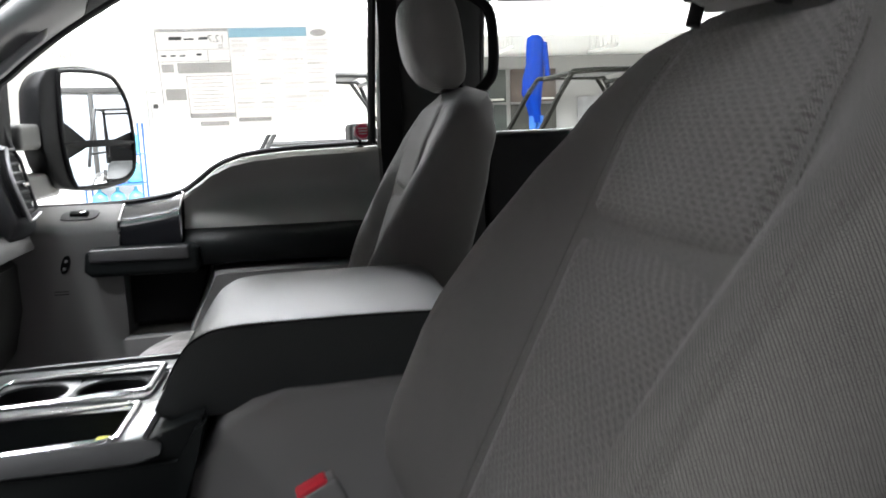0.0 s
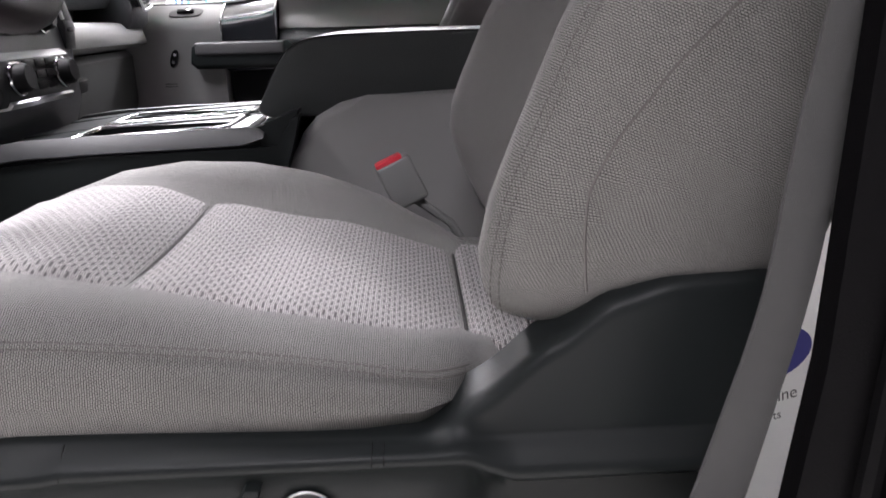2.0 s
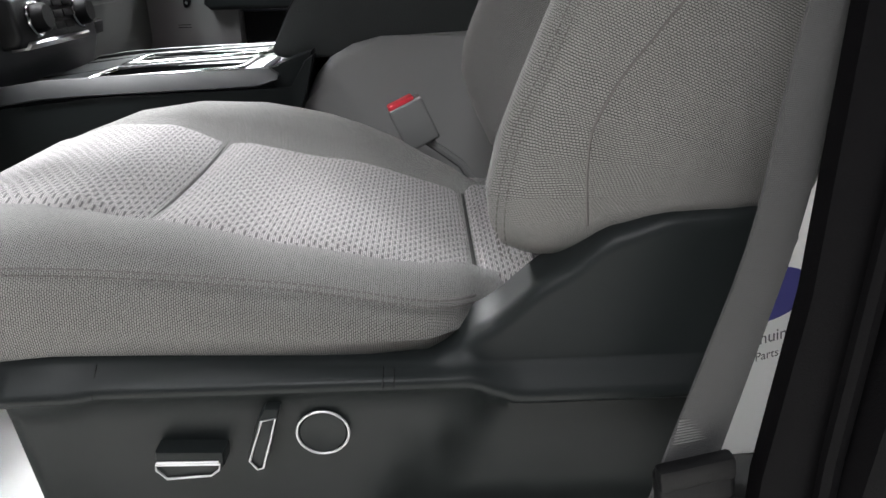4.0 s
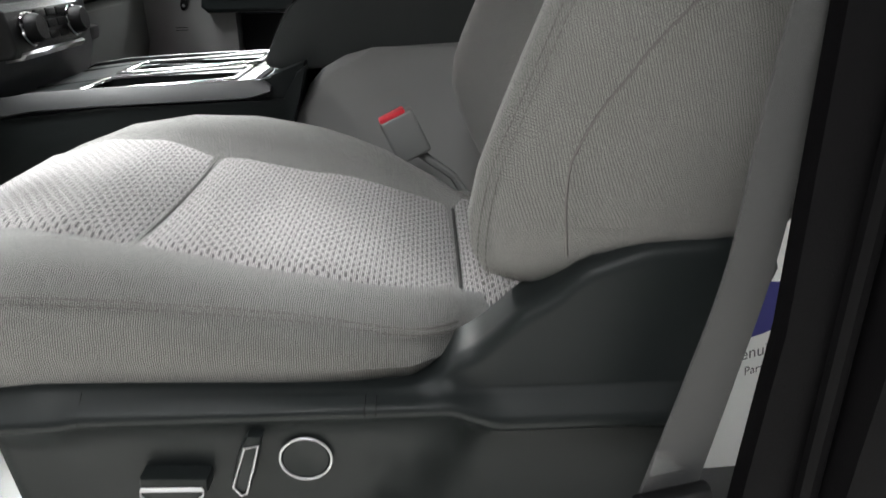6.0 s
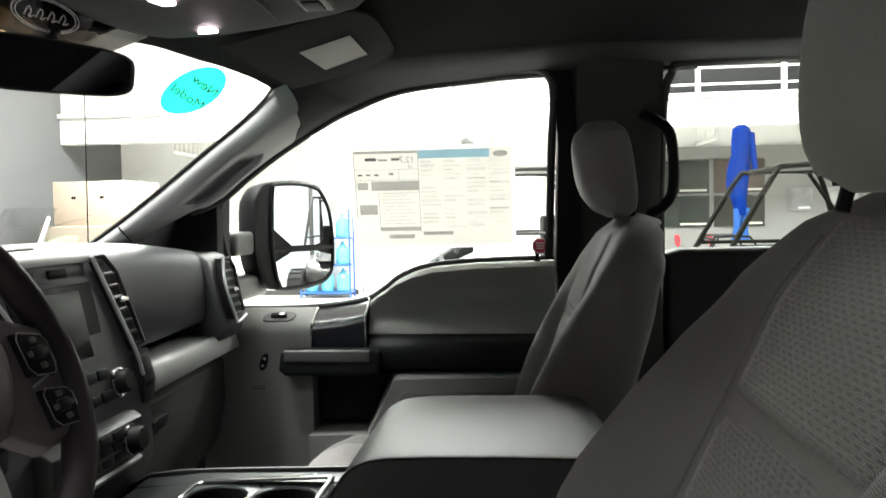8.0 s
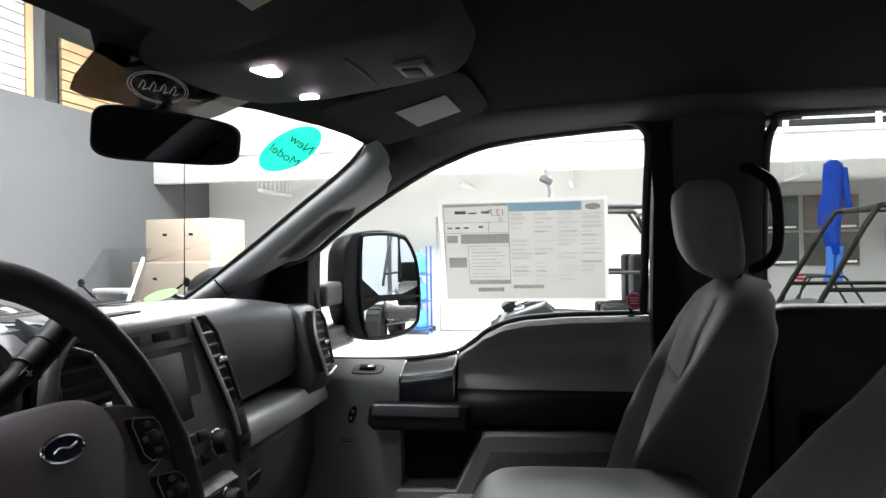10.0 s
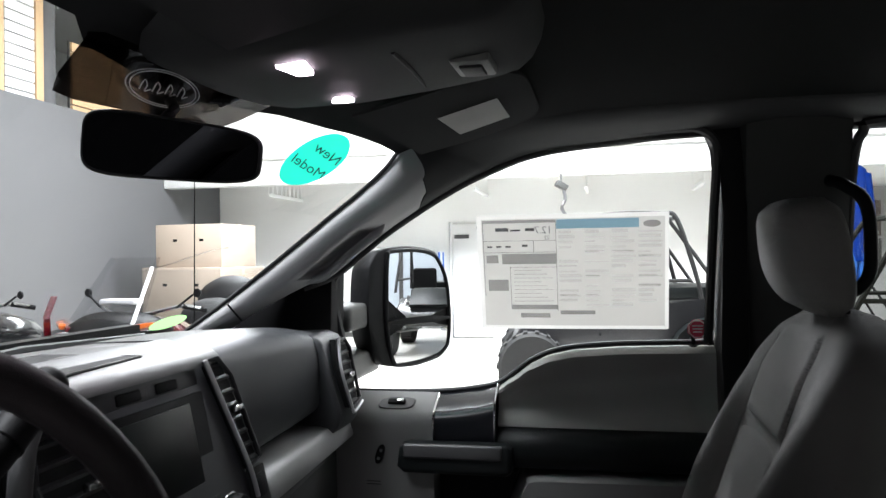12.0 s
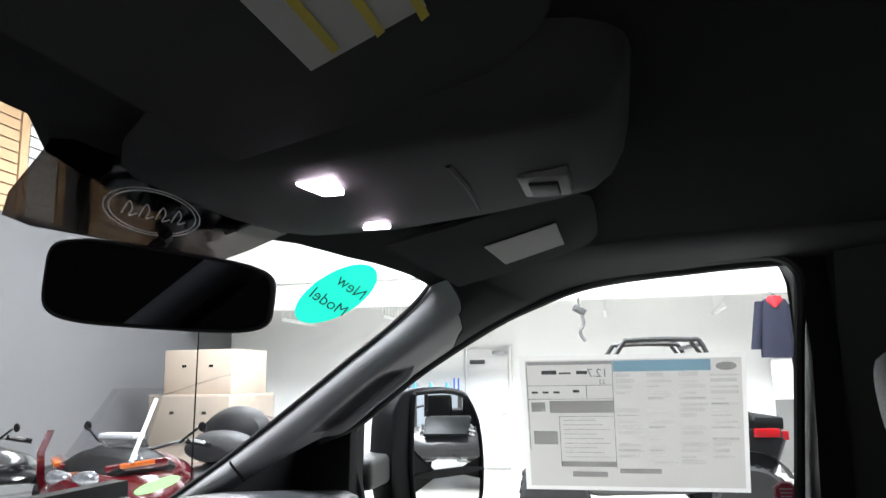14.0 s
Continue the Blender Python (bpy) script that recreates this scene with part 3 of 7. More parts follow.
for x in (-0.4955, -0.3495):
    top = lerp(x, belt) + 0.004
    part("chrome_strip", tube(curve_points([(x, 2.066, top), (x, 2.048, top - 0.003), (x, 1.998, top - 0.028), (x, 1.983, top - 0.042), (x, 1.979, top - 0.062), (x, 1.987, 1.220)], 4), 0.0032, 8), M_CHROME, door, "thin chrome strip")
rings = []
for x in (-0.345, -0.33, -0.2, 0.0, 0.15):
    w = 0.0 if x > -0.34 else 0.015
    rings.append([(x, 2.09, 1.266), (x, 2.004 + w, 1.266), (x, 1.985 + w, 1.258), (x, 1.965 + w, 1.236), (x, 1.962 + w, 1.205), (x, 1.975 + w, 1.182), (x, 2.01, 1.172), (x, 2.09, 1.172)])
part("armrest_band", loft(rings), M_CHAR, door, "black armrest band")
part("pull_handle", prism([(-0.572, 1.185), (-0.566, 1.228), (-0.55, 1.240), (-0.32, 1.240), (-0.306, 1.230), (-0.303, 1.182), (-0.315, 1.170), (-0.555, 1.170)], "y", 1.925, 1.975, 0.012, 3), M_CHAR, door, "dark plastic pull handle")
# paler strip on the dark bar: light along its top painted in
part("handle_sheen", box(-0.555, -0.325, 1.921, 1.937, 1.206, 1.2395, bevel=0.006, seg=3), M_CAP, door, "paler grey strip for the lit top of the handle")
for x in (-0.545, -0.325):
    part("handle_bracket", box(x - 0.025, x + 0.025, 1.965, 2.03, 1.178, 1.232, bevel=0.008), M_CHAR, door)
part("pull_recess", prism([(-0.493, 1.16), (-0.30, 1.16), (-0.345, 1.03), (-0.493, 1.03)], "y", 2.03, 2.09, 0.006), M_BLACK, door, "black recess under the handle")
rings = []
for f in range(9):
    t = f / 8
    y = 2.085 - 0.14 * math.sin(t * math.pi / 2)
    rings.append([(x, y, z) for x, z in ((-0.36 + 0.02 * t, 1.015), (-0.29 + 0.02 * t, 1.165 - 0.01 * t), (-0.27 + 0.02 * t, 1.172 - 0.012 * t), (0.15, 1.176 - 0.012 * t), (0.15, 0.80), (-0.40, 0.80), (-0.5, 0.9), (-0.5, 1.01))])
# weaker light down here is put into a darker grey than the upper pad's
part("lower_panel", loft(rings), M_RAIL, door, "grey lower panel with armrest")
part("map_pocket", prism([(-0.25, 1.125), (0.14, 1.13), (0.14, 0.9), (-0.33, 0.9), (-0.31, 1.0)], "y", 1.934, 1.95, 0.006), M_DARKGREY, door, "dark map pocket")
part("lock_knob", lathe([(0.010, 0.0), (0.010, 0.004), (0.0045, 0.006), (0.0045, 0.018), (0.007, 0.020), (0.007, 0.030), (0.004, 0.033)], (0.105, 2.066, 1.452), "z", 12), M_BLACK, door, "black lock knob")

# window opening of the front door
win = [(-0.745, 1.33), (-0.742, 1.45), (-0.748, 1.615), (-0.620, 1.757), (-0.482, 1.853), (-0.345, 1.908), (-0.18, 1.930), (0.0, 1.938), (0.095, 1.939), (0.137, 1.918), (0.148, 1.875), (0.143, 1.75), (0.135, 1.46)]
part("window_frame", tube(curve_points([(x, glass_y(z) - 0.012, z) for x, z in win], 5), 0.0105, 8), M_RUBBER, door, "black rubber window channel")
rings = []
for k in range(25):
    z = 1.335 + (1.936 - 1.335) * k / 24
    x0 = lerp(z, [(1.33, -0.745), (1.615, -0.748), (1.757, -0.620), (1.853, -0.482), (1.908, -0.345), (1.930, -0.18), (1.937, -0.02)])
    x1 = lerp(z, [(1.33, -0.50), (1.352, -0.35), (1.408, -0.27), (1.44, -0.16), (1.455, 0.135), (1.75, 0.143), (1.875, 0.148), (1.918, 0.137), (1.937, 0.09)])
    rings.append([(x0 + (x1 - x0) * j / 8, glass_y(z), z) for j in range(9)])
bm = loft(rings, closed=False)
bmesh.ops.solidify(bm, geom=bm.faces[:], thickness=0.004)
pane = part("window_pane", bm, M_GLASS, door, "clear door glass")
pane.visible_shadow = False
# outer frame between glass and pillar: black rear post and mirror sail
part("window_post", prism([(0.15, 1.455), (0.158, 1.75), (0.155, 1.90), (0.13, 1.945), (0.13, 1.965), (0.208, 1.965), (0.208, 1.30), (0.157, 1.30)], "y", 1.945, 2.07, 0.006), M_BLACK, door, "black window post")
part("mirror_sail", prism([(-0.752, 1.33), (-0.742, 1.66), (-0.80, 1.655), (-1.0, 1.56), (-1.08, 1.50), (-1.06, 1.0), (-0.79, 1.0), (-0.79, 1.33)], "y", 1.985, 2.08, 0.006), M_BLACK, door, "black mirror corner")

# rear door of the passenger's side
rdoor = thing("rear_passenger_door", (0.9, 2.08, 0.8), "shut dark grey rear door panel with a window", "car door")
part("door_panel", prism([(0.43, 0.72), (0.43, 1.47), (0.47, 1.482), (1.5, 1.486), (1.5, 0.72)], "y", 2.02, 2.12, 0.02, 3), M_STACK, rdoor, "dark grey rear door panel")
part("armrest", box(0.5, 1.1, 1.95, 2.03, 1.14, 1.22, bevel=0.02, seg=3), M_BLACK, rdoor)
rwin = [(0.425, 1.47), (0.418, 1.70), (0.42, 1.86), (0.435, 1.915), (0.475, 1.938), (0.8, 1.95), (1.3, 1.945), (1.45, 1.80), (1.5, 1.48)]
part("window_frame", tube(curve_points([(x, glass_y(z) - 0.012, z) for x, z in rwin], 5), 0.011, 8), M_RUBBER, rdoor, "black rubber window channel")
bm = bm_new()
bm.faces.new([bm.verts.new((x, glass_y(z), z)) for x, z in rwin])
bmesh.ops.triangulate(bm, faces=bm.faces[:])
bmesh.ops.solidify(bm, geom=bm.faces[:], thickness=0.004)
pane = part("window_pane", bm, M_GLASS, rdoor, "clear door glass")
pane.visible_shadow = False
solo("sill_driver", box(-0.95, 0.5, 0.13, 0.24, 0.60, 0.70, bevel=0.02), M_BLACK, "black door sill", "door sill", "structure")

# ---- seats ----
SEAT_Y = 0.567


def build_seat(name, label, lean=25.0, rest=(0.350, 1.698), puff=1.0, depth=1.0, slab=False):
    """Driver's seat: cushion, side shield, backrest, headrest and seams; its base lies on the cab floor."""
    root = thing(name, (0.0, SEAT_Y, 0.68), label, "car seat", "front seats")
    ox, oz, yc = 0.099, 1.09, SEAT_Y
    sa, ca = math.sin(radians(lean)), math.cos(radians(lean))
    bolster = [(-0.03, 0.012), (0.0, 0.042), (0.04, 0.074), (0.08, 0.087), (0.2, 0.089), (0.27, 0.075), (0.34, 0.053), (0.45, 0.016), (0.56, 0.0)]
    bolster = [(h, b * puff) for h, b in bolster]
    slim = [(-0.03, 1.0), (0.0, 1.0), (0.04, 0.89), (0.08, 0.875), (0.15, 0.90), (0.27, 0.92), (0.4, 1.0)]   # the door side is slimmer
    half = [(-0.03, 0.262), (0.05, 0.276), (0.3, 0.277)] + [(0.40 + 0.167 * k / 20, 0.03 + 0.244 * (1 - (k / 20) ** 3.0) ** (1 / 2.1)) for k in range(21)]
    thick = [(-0.03, 0.13), (0.1, 0.16), (0.4, 0.14), (0.50, 0.12), (0.545, 0.085), (0.565, 0.035), (0.567, 0.02)]
    front = [(-0.03, -0.01), (0.02, 0.0), (0.45, 0.0), (0.52, -0.012), (0.55, -0.03), (0.565, -0.055)]

    def place(u, d, h):
        if h > 0.47:
            h += 0.022 * max(0.0, 1 - (u / 0.26) ** 2) * min(1.0, (h - 0.47) / 0.08)
        if h < 0.15:
            side = min(1.0, max(0.0, (-u - 0.16) / 0.07))
            h += side * min(0.082, 0.016 - 1.15 * d) * ((0.15 - h) / 0.18) ** 1.5
        return Vector((ox + h * sa - d * ca, yc + u, oz + h * ca + d * sa))

    def profile(h, p):
        w, th, f = lerp(h, half), lerp(h, thick) * (0.8 if slab else 1.0), lerp(h, front)
        s = w / 0.277
        side = [(0.0, f - 0.004), (0.06, f - 0.003), (0.11, f), (0.146, f + 0.003 + 0.02 * p), (0.160, f + 0.002 + 0.10 * p), (0.178, f + 0.42 * p), (0.200, f + 0.84 * p), (0.221, f + p), (0.238, f + 0.95 * p), (0.255, f + 0.70 * p - 0.004), (0.268, f + 0.25 * p - 0.016), (0.277, f - 0.040), (0.275, f - 0.6 * th), (0.262, f - 0.85 * th), (0.235, f - 0.97 * th), (0.12, f - th), (0.0, f - th)]
        return [(u * s, d) for u, d in side]

    hs = [-0.03, -0.015, 0.0, 0.02, 0.04, 0.07, 0.1, 0.14, 0.18, 0.22, 0.26, 0.3, 0.34, 0.38, 0.42, 0.44, 0.46, 0.48, 0.495, 0.51, 0.522, 0.533, 0.542, 0.549, 0.555, 0.560, 0.564, 0.5665, 0.567]
    rings = []
    for h in hs:
        p = lerp(h, bolster)
        pr, door = profile(h, p), profile(h, p * lerp(h, slim))
        def skew(u, d):
            return u - 0.016 * max(0.0, 1 - abs(abs(u) - 0.10) / 0.10) if d > -0.03 else u
        ring = [place(skew(u, d), d, h) for u, d in pr] + [place(skew(-u, d), d, h) for u, d in door[-2:0:-1]]
        rings.append(ring)
    back = part("backrest", loft(rings), M_CLOTH, root, "", 60)

    # insert panels: lower and upper, with a groove between
    def insert(h0, h1, nm):
        rr = []
        n = 14
        for k in range(n + 1):
            h = h0 + (h1 - h0) * k / n
            f, s = lerp(h, front), lerp(h, half) / 0.277
            edge = min(1.0, min(k, n - k) / 1.0)
            row = []
            for j in range(-10, 11):
                u = 0.143 * j / 10
                e = min(1.0, (10 - abs(j)) / 1.0)
                d = f + 0.001 + e * edge * (0.003 + 0.004 * math.cos(j / 10 * 1.4)) + 0.004 * (abs(j) / 10) ** 3 - 0.008 * (1 - e * edge)
                row.append(place((u - 0.016) * s, d, h))
            rr.append(row)
        bm = loft(rr, closed=False)
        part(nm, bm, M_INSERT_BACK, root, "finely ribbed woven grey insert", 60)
    insert(0.0, 0.345, "back_insert_lower")
    insert(0.353, 0.53, "back_insert_upper")
    for sgn in (-1, 1):
        pts = [place((sgn * 0.151 - 0.016) * lerp(h, half) / 0.277, lerp(h, front) + 0.006 + 0.03 * lerp(h, bolster), h) for h in hs[3:-9]]
        part("back_seam", stitches(curve_points(pts, 3)), M_SEAM, root)
    part("side_seam", tube(curve_points([(0.112, yc - 0.2772, 1.117), (0.110, yc - 0.2790, 1.145), (0.110, yc - 0.2792, 1.164), (0.112, yc - 0.2793, 1.183), (0.120, yc - 0.2795, 1.201), (0.132, yc - 0.2795, 1.221), (0.148, yc - 0.2795, 1.241), (0.170, yc - 0.2795, 1.268), (0.235, yc - 0.279, 1.332), (0.30, yc - 0.277, 1.40), (0.36, yc - 0.270, 1.47)], 5), 0.0010, 5), M_SEAM, root)
    # bolster front seam, a lip that runs close to the front edge
    pts = [place(-0.2440, lerp(h, bolster) * lerp(h, slim) * 0.885 + 0.0005, h) for h in (-0.005, 0.02, 0.05, 0.08, 0.11, 0.14, 0.18, 0.22, 0.26, 0.3, 0.34, 0.38, 0.42)]
    part("bolster_seam", stitches([p + Vector((-0.0006, -0.0006, 0)) for p in curve_points(pts, 3)], 0.0006), M_SEAM, root)
    part("bolster_seam", stitches([p + Vector((0.0052, -0.0022, -0.0016)) for p in curve_points(pts, 3)], 0.0005), M_SEAM, root)

    # cushion
    zi = [(-0.505, 0.985), (-0.495, 1.035), (-0.47, 1.072), (-0.43, 1.095), (-0.36, 1.112), (-0.30, 1.110), (-0.24, 1.090), (-0.1, 1.062), (0.045, 1.020), (0.10, 1.015)]
    zr = [(-0.505, 0.985), (-0.495, 1.03), (-0.47, 1.068), (-0.43, 1.092), (-0.36, 1.116), (-0.28, 1.126), (-0.2, 1.122), (-0.11, 1.104), (-0.05, 1.078), (0.0, 1.050), (0.04, 1.035), (0.10, 1.01)]
    zn = [(-0.505, 0.985), (-0.495, 1.03), (-0.47, 1.066), (-0.43, 1.088), (-0.36, 1.112), (-0.28, 1.114), (-0.2, 1.102), (-0.1, 1.078), (0.0, 1.058), (0.03, 1.052), (0.055, 1.03), (0.10, 1.0)]
    wid = [(-0.505, 0.235), (-0.48, 0.262), (-0.40, 0.276), (-0.05, 0.276), (0.0, 0.268), (0.03, 0.245), (0.055, 0.2), (0.10, 0.19)]
    xs = [-0.505, -0.50, -0.49, -0.475, -0.455, -0.43, -0.40, -0.36, -0.32, -0.28, -0.24, -0.2, -0.16, -0.12, -0.08, -0.04, 0.0, 0.02, 0.035, 0.047, 0.055, 0.10]
    rings = []
    for x in xs:
        a, r, q, w = lerp(x, zi), lerp(x, zr), lerp(x, zn), lerp(x, wid)
        s = w / 0.276
        bot = 1.012 if x > -0.48 else 0.975
        near = [(-0.276, bot + 0.018), (-0.279, bot + 0.4 * (q - bot)), (-0.274, bot + 0.66 * (q - bot)), (-0.262, bot + 0.82 * (q - bot)), (-0.242, bot + 0.95 * (q - bot)), (-0.222, q), (-0.20, q + 0.002), (-0.178, 0.35 * q + 0.65 * a + 0.002), (-0.164, a - 0.002)]
        far = [(0.164, a - 0.002), (0.178, 0.5 * r + 0.5 * a), (0.200, 0.86 * r + 0.14 * a), (0.222, r), (0.244, r - 0.006), (0.264, r - 0.022), (0.275, 0.45 * bot + 0.55 * r - 0.01), (0.270, bot + 0.01)]
        ring = near + [(-0.08, a - 0.006), (0.0, a - 0.008), (0.08, a - 0.006)] + far + [(0.24, bot - 0.02), (0.0, bot - 0.03), (-0.24, bot - 0.02), (-0.268, bot)]
        rings.append([(x if x > 0 else x * depth, yc + u * s, z) for u, z in ring])
    part("cushion", loft(rings), M_CLOTH, root, "", 60)

    def cushion_insert(x0, x1, nm, lift=0.0):
        rr = []
        n = 44
        for k in range(n + 1):
            x = x0 + (x1 - x0) * k / n
            e1 = min(1.0, min(k, n - k) / 5.0) ** 0.5
            row = []
            for j in range(-10, 11):
                e = min(1.0, 10 - abs(j))
                v = 0.160 * j / 10
                puff = 0.010 * e * e1 * (0.5 + 0.5 * math.cos(j / 10 * 1.3))
                row.append((x if x > 0 else x * depth, yc + v, lerp(x, zi) - 0.004 - 0.004 * (1 - (j / 10) ** 2) + puff + lift))
            rr.append(row)
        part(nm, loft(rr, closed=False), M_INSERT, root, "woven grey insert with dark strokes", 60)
    cushion_insert(-0.49, -0.2385, "cushion_insert_front")
    part("insert_crease", tube([(-0.237 * depth, yc + 0.158 * j / 8, lerp(-0.237, zi) - 0.0045 - 0.004 * (1 - (j / 8) ** 2)) for j in range(-8, 9)], 0.0022, 6), M_CREASE, root)
    cushion_insert(-0.2355, 0.042, "cushion_insert_rear")
    part("bite_crease", tube([(0.0445, yc + 0.158 * j / 8, lerp(0.0445, zi) - 0.002) for j in range(-8, 9)], 0.0018, 6), M_CREASE, root)
    cushion_insert(0.047, 0.115, "cushion_insert_bite", 0.006)
    seam = curve_points([(x if x > 0 else x * depth, y, z) for x, y, z in ((-0.47, yc - 0.262, 1.055), (-0.40, yc - 0.270, 1.080), (-0.3, yc - 0.270, 1.096), (-0.105, yc - 0.270, 1.079), (0.0, yc - 0.264, 1.058), (0.04, yc - 0.225, 1.044))], 6)
    part("cushion_seam", stitches(seam, 0.0009, 0.0045, 0.3), M_SEAM, root)
    part("cushion_seam", stitches([q + Vector((0, -0.0014, -0.0048)) for q in seam], 0.0009, 0.0045, 0.3), M_SEAM, root)

    # side shield in dark plastic: a ledge over a recessed lower panel with the switches, rising to a pivot cover behind
    crown = [(-0.304, 1.008), (-0.298, 1.025), (-0.26, 1.029), (-0.03, 1.0195), (0.0, 1.0185), (0.014, 1.021), (0.04, 1.043), (0.095, 1.084), (0.133, 1.112), (0.171, 1.124), (0.215, 1.127), (0.255, 1.122), (0.270, 1.10)]
    lip = [(-0.304, 1.003), (-0.292, 1.006), (-0.243, 1.007), (-0.233, 1.010), (0.030, 1.010), (0.045, 1.003), (0.063, 0.996), (0.215, 0.997)]

    def step(v):
        v = max(0.0, min(1.0, v))
        return v * v * (3 - 2 * v)
    rings = []
    xs = [-0.304, -0.302, -0.298, -0.292, -0.284] + [-0.276 + 0.008 * k for k in range(66)] + [0.256, 0.264, 0.270]
    for x in xs:
        t, c = lerp(x, crown), lerp(x, lip)
        w = step((x - 0.012) / 0.04)
        g = [t - 0.004 + (c + 0.0035 - t + 0.004) * q for q in (0.25, 0.5, 0.75)]
        panel = [(c - 0.011, 0.2735), (c - 0.030, 0.2768), (0.945, 0.2800), (0.900, 0.2850), (0.872, 0.2885), (0.862, 0.300), (0.862, 0.335), (t, 0.335)]
        front_half = [(t, 0.300), (t - 0.001, 0.290), (t - 0.0025, 0.2868), (t - 0.004, 0.2848), (g[0], 0.2813), (g[1], 0.2778), (g[2], 0.2743), (c + 0.0035, 0.2708), (c + 0.0005, 0.2686), (c - 0.003, 0.2680), (c - 0.0065, 0.2697)] + panel
        rear_half = [(t, 0.300), (t - 0.003, 0.2905), (t - 0.008, 0.2868), (t - 0.014, 0.2862), (1.0185, 0.2860), (1.0165, 0.2853), (1.0135, 0.2815), (c + 0.006, 0.2715), (c + 0.002, 0.2685), (c - 0.003, 0.2680), (c - 0.0065, 0.2700)] + panel
        ring = []
        for (za, ya), (zb, yb) in zip(front_half, rear_half):
            z, y = za + (zb - za) * w, ya + (yb - ya) * w
            if z < c - 0.008 and y < 0.31:
                y += 0.018 * step((x - 0.039 - (z - 1.0) * 0.75) / 0.030)
                y += 0.16 * max(0.0, -0.247 + 0.17 * (1.0 - z) - x)
            if y < 0.31:
                y += 0.03 * max(0.0, (-0.292 - x) / 0.012) ** 2 + 0.02 * max(0.0, (x - 0.249) / 0.021) ** 2
            lean_x = -0.018 * max(0.0, min(1.0, (-0.20 - x) / 0.10)) * (0.6 + 0.4 * (z - 0.862) / 0.16) - 0.065 * max(0.0, (x - 0.18) / 0.09) * max(0.0, (1.10 - z) / 0.15)
            ring.append((x + lean_x, y, z))
        rings.append(ring)
    part("side_shield", loft(rings), M_CHAR, root, "charcoal plastic side shield", 55)
    for x in (-0.033, -0.025, -0.238):
        t, c = lerp(x, crown), lerp(x, lip)
        part("shield_joint", tube([(x, 0.2848, t - 0.004), (x, 0.2708, c + 0.0035), (x, 0.2686, c + 0.0005), (x, 0.2680, c - 0.003)], 0.0005, 5), M_BLACK, root)
    # controls
    ctl = part("lumbar_button", lathe([(0.0178, 0.295), (0.0178, 0.2740), (0.0165, 0.2730), (0.014, 0.2738), (0.0, 0.2746)], (-0.079, 0, 0.969), "y", 32), M_CHAR, root, "round lumbar button")
    part("chrome_ring", tube([(-0.079 + 0.0190 * math.cos(q), 0.2728, 0.969 + 0.0178 * math.sin(q)) for q in [2 * math.pi * k / 36 for k in range(36)]], 0.0010, 6, True), M_SILVER, ctl, "silver ring")
    lev = part("recline_switch", prism([(-0.1175, 0.996), (-0.107, 0.995), (-0.1155, 0.967), (-0.1225, 0.945), (-0.128, 0.943), (-0.1345, 0.953), (-0.125, 0.983)], "y", 0.264, 0.296, 0.003), M_CHAR, root, "black recline switch")
    part("chrome_edge", tube([(-0.1205, 0.263, 0.9865), (-0.110, 0.263, 0.9885), (-0.1165, 0.263, 0.967), (-0.123, 0.263, 0.947), (-0.127, 0.263, 0.946), (-0.132, 0.263, 0.953)], 0.0009, 6, True), M_SILVER, lev, "silver outline")
    lev = part("slide_switch", prism([(-0.199, 0.964), (-0.150, 0.962), (-0.151, 0.950), (-0.159, 0.942), (-0.192, 0.941), (-0.201, 0.951)], "y", 0.262, 0.300, 0.003), M_CHAR, root, "black slide switch")
    part("chrome_edge", tube([(-0.1995, 0.261, 0.954), (-0.153, 0.261, 0.953), (-0.1545, 0.261, 0.948), (-0.1605, 0.261, 0.9435), (-0.1925, 0.261, 0.942), (-0.1995, 0.261, 0.950)], 0.0009, 6, True), M_SILVER, lev, "silver outline")
    part("chrome_cap", tube([(-0.1985, 0.2612, 0.9557), (-0.154, 0.2612, 0.9547)], 0.0011, 6), M_SILVER, lev, "bright upper edge")
    # added filler: the gap's shade below the backrest drawn as a black box
    part("gap_filler", box(0.110, 0.225, yc - 0.262, yc - 0.225, 0.98, 1.095, bevel=0.012, seg=2), M_BLACK, root, "black filler in the shaded gap under the backrest")
    # base frame down to the floor
    part("seat_base", box(-0.27, 0.16, yc - 0.20, yc + 0.24, 0.72, 1.0, bevel=0.02), M_BLACK, root, "black seat base")
    for dy in (-0.2, 0.2):
        part("slide_rail", box(-0.30, 0.16, yc + dy - 0.02, yc + dy + 0.02, 0.68, 0.74, bevel=0.004), M_SATIN, root, "steel slide rail")
    # headrest
    rings = []
    tilt = radians(-7 if slab else 4)
    for k in range(13):
        v = -1 + 2 * k / 12
        s = (1 - abs(v) ** (3.4 if slab else 2.7)) ** (1 / 2.7) if abs(v) < 1 else 0.02
        s = max(s, 0.22)
        h = (0.092 if slab else 0.108) * v
        ring = []
        for j in range(24):
            q = 2 * math.pi * j / 24
            cx, cy = math.cos(q), math.sin(q)
            ex = math.copysign(abs(cx) ** 0.75, cx) * 0.070 * (0.25 + 0.75 * s)
            ey = math.copysign(abs(cy) ** 0.6, cy) * 0.140 * (0.60 + 0.40 * s)
            if slab:
                ex = math.copysign(abs(cx) ** 0.45, cx) * 0.054 * (0.40 + 0.60 * s) + (0.030 * max(0.0, -v) ** 2 if cx < 0 else 0.0)
                ey = math.copysign(abs(cy) ** 0.35, cy) * 0.122 * (0.72 + 0.28 * s)
            fwd = 0.018 * (cy * cy) * (1 if cx < 0 else 0)
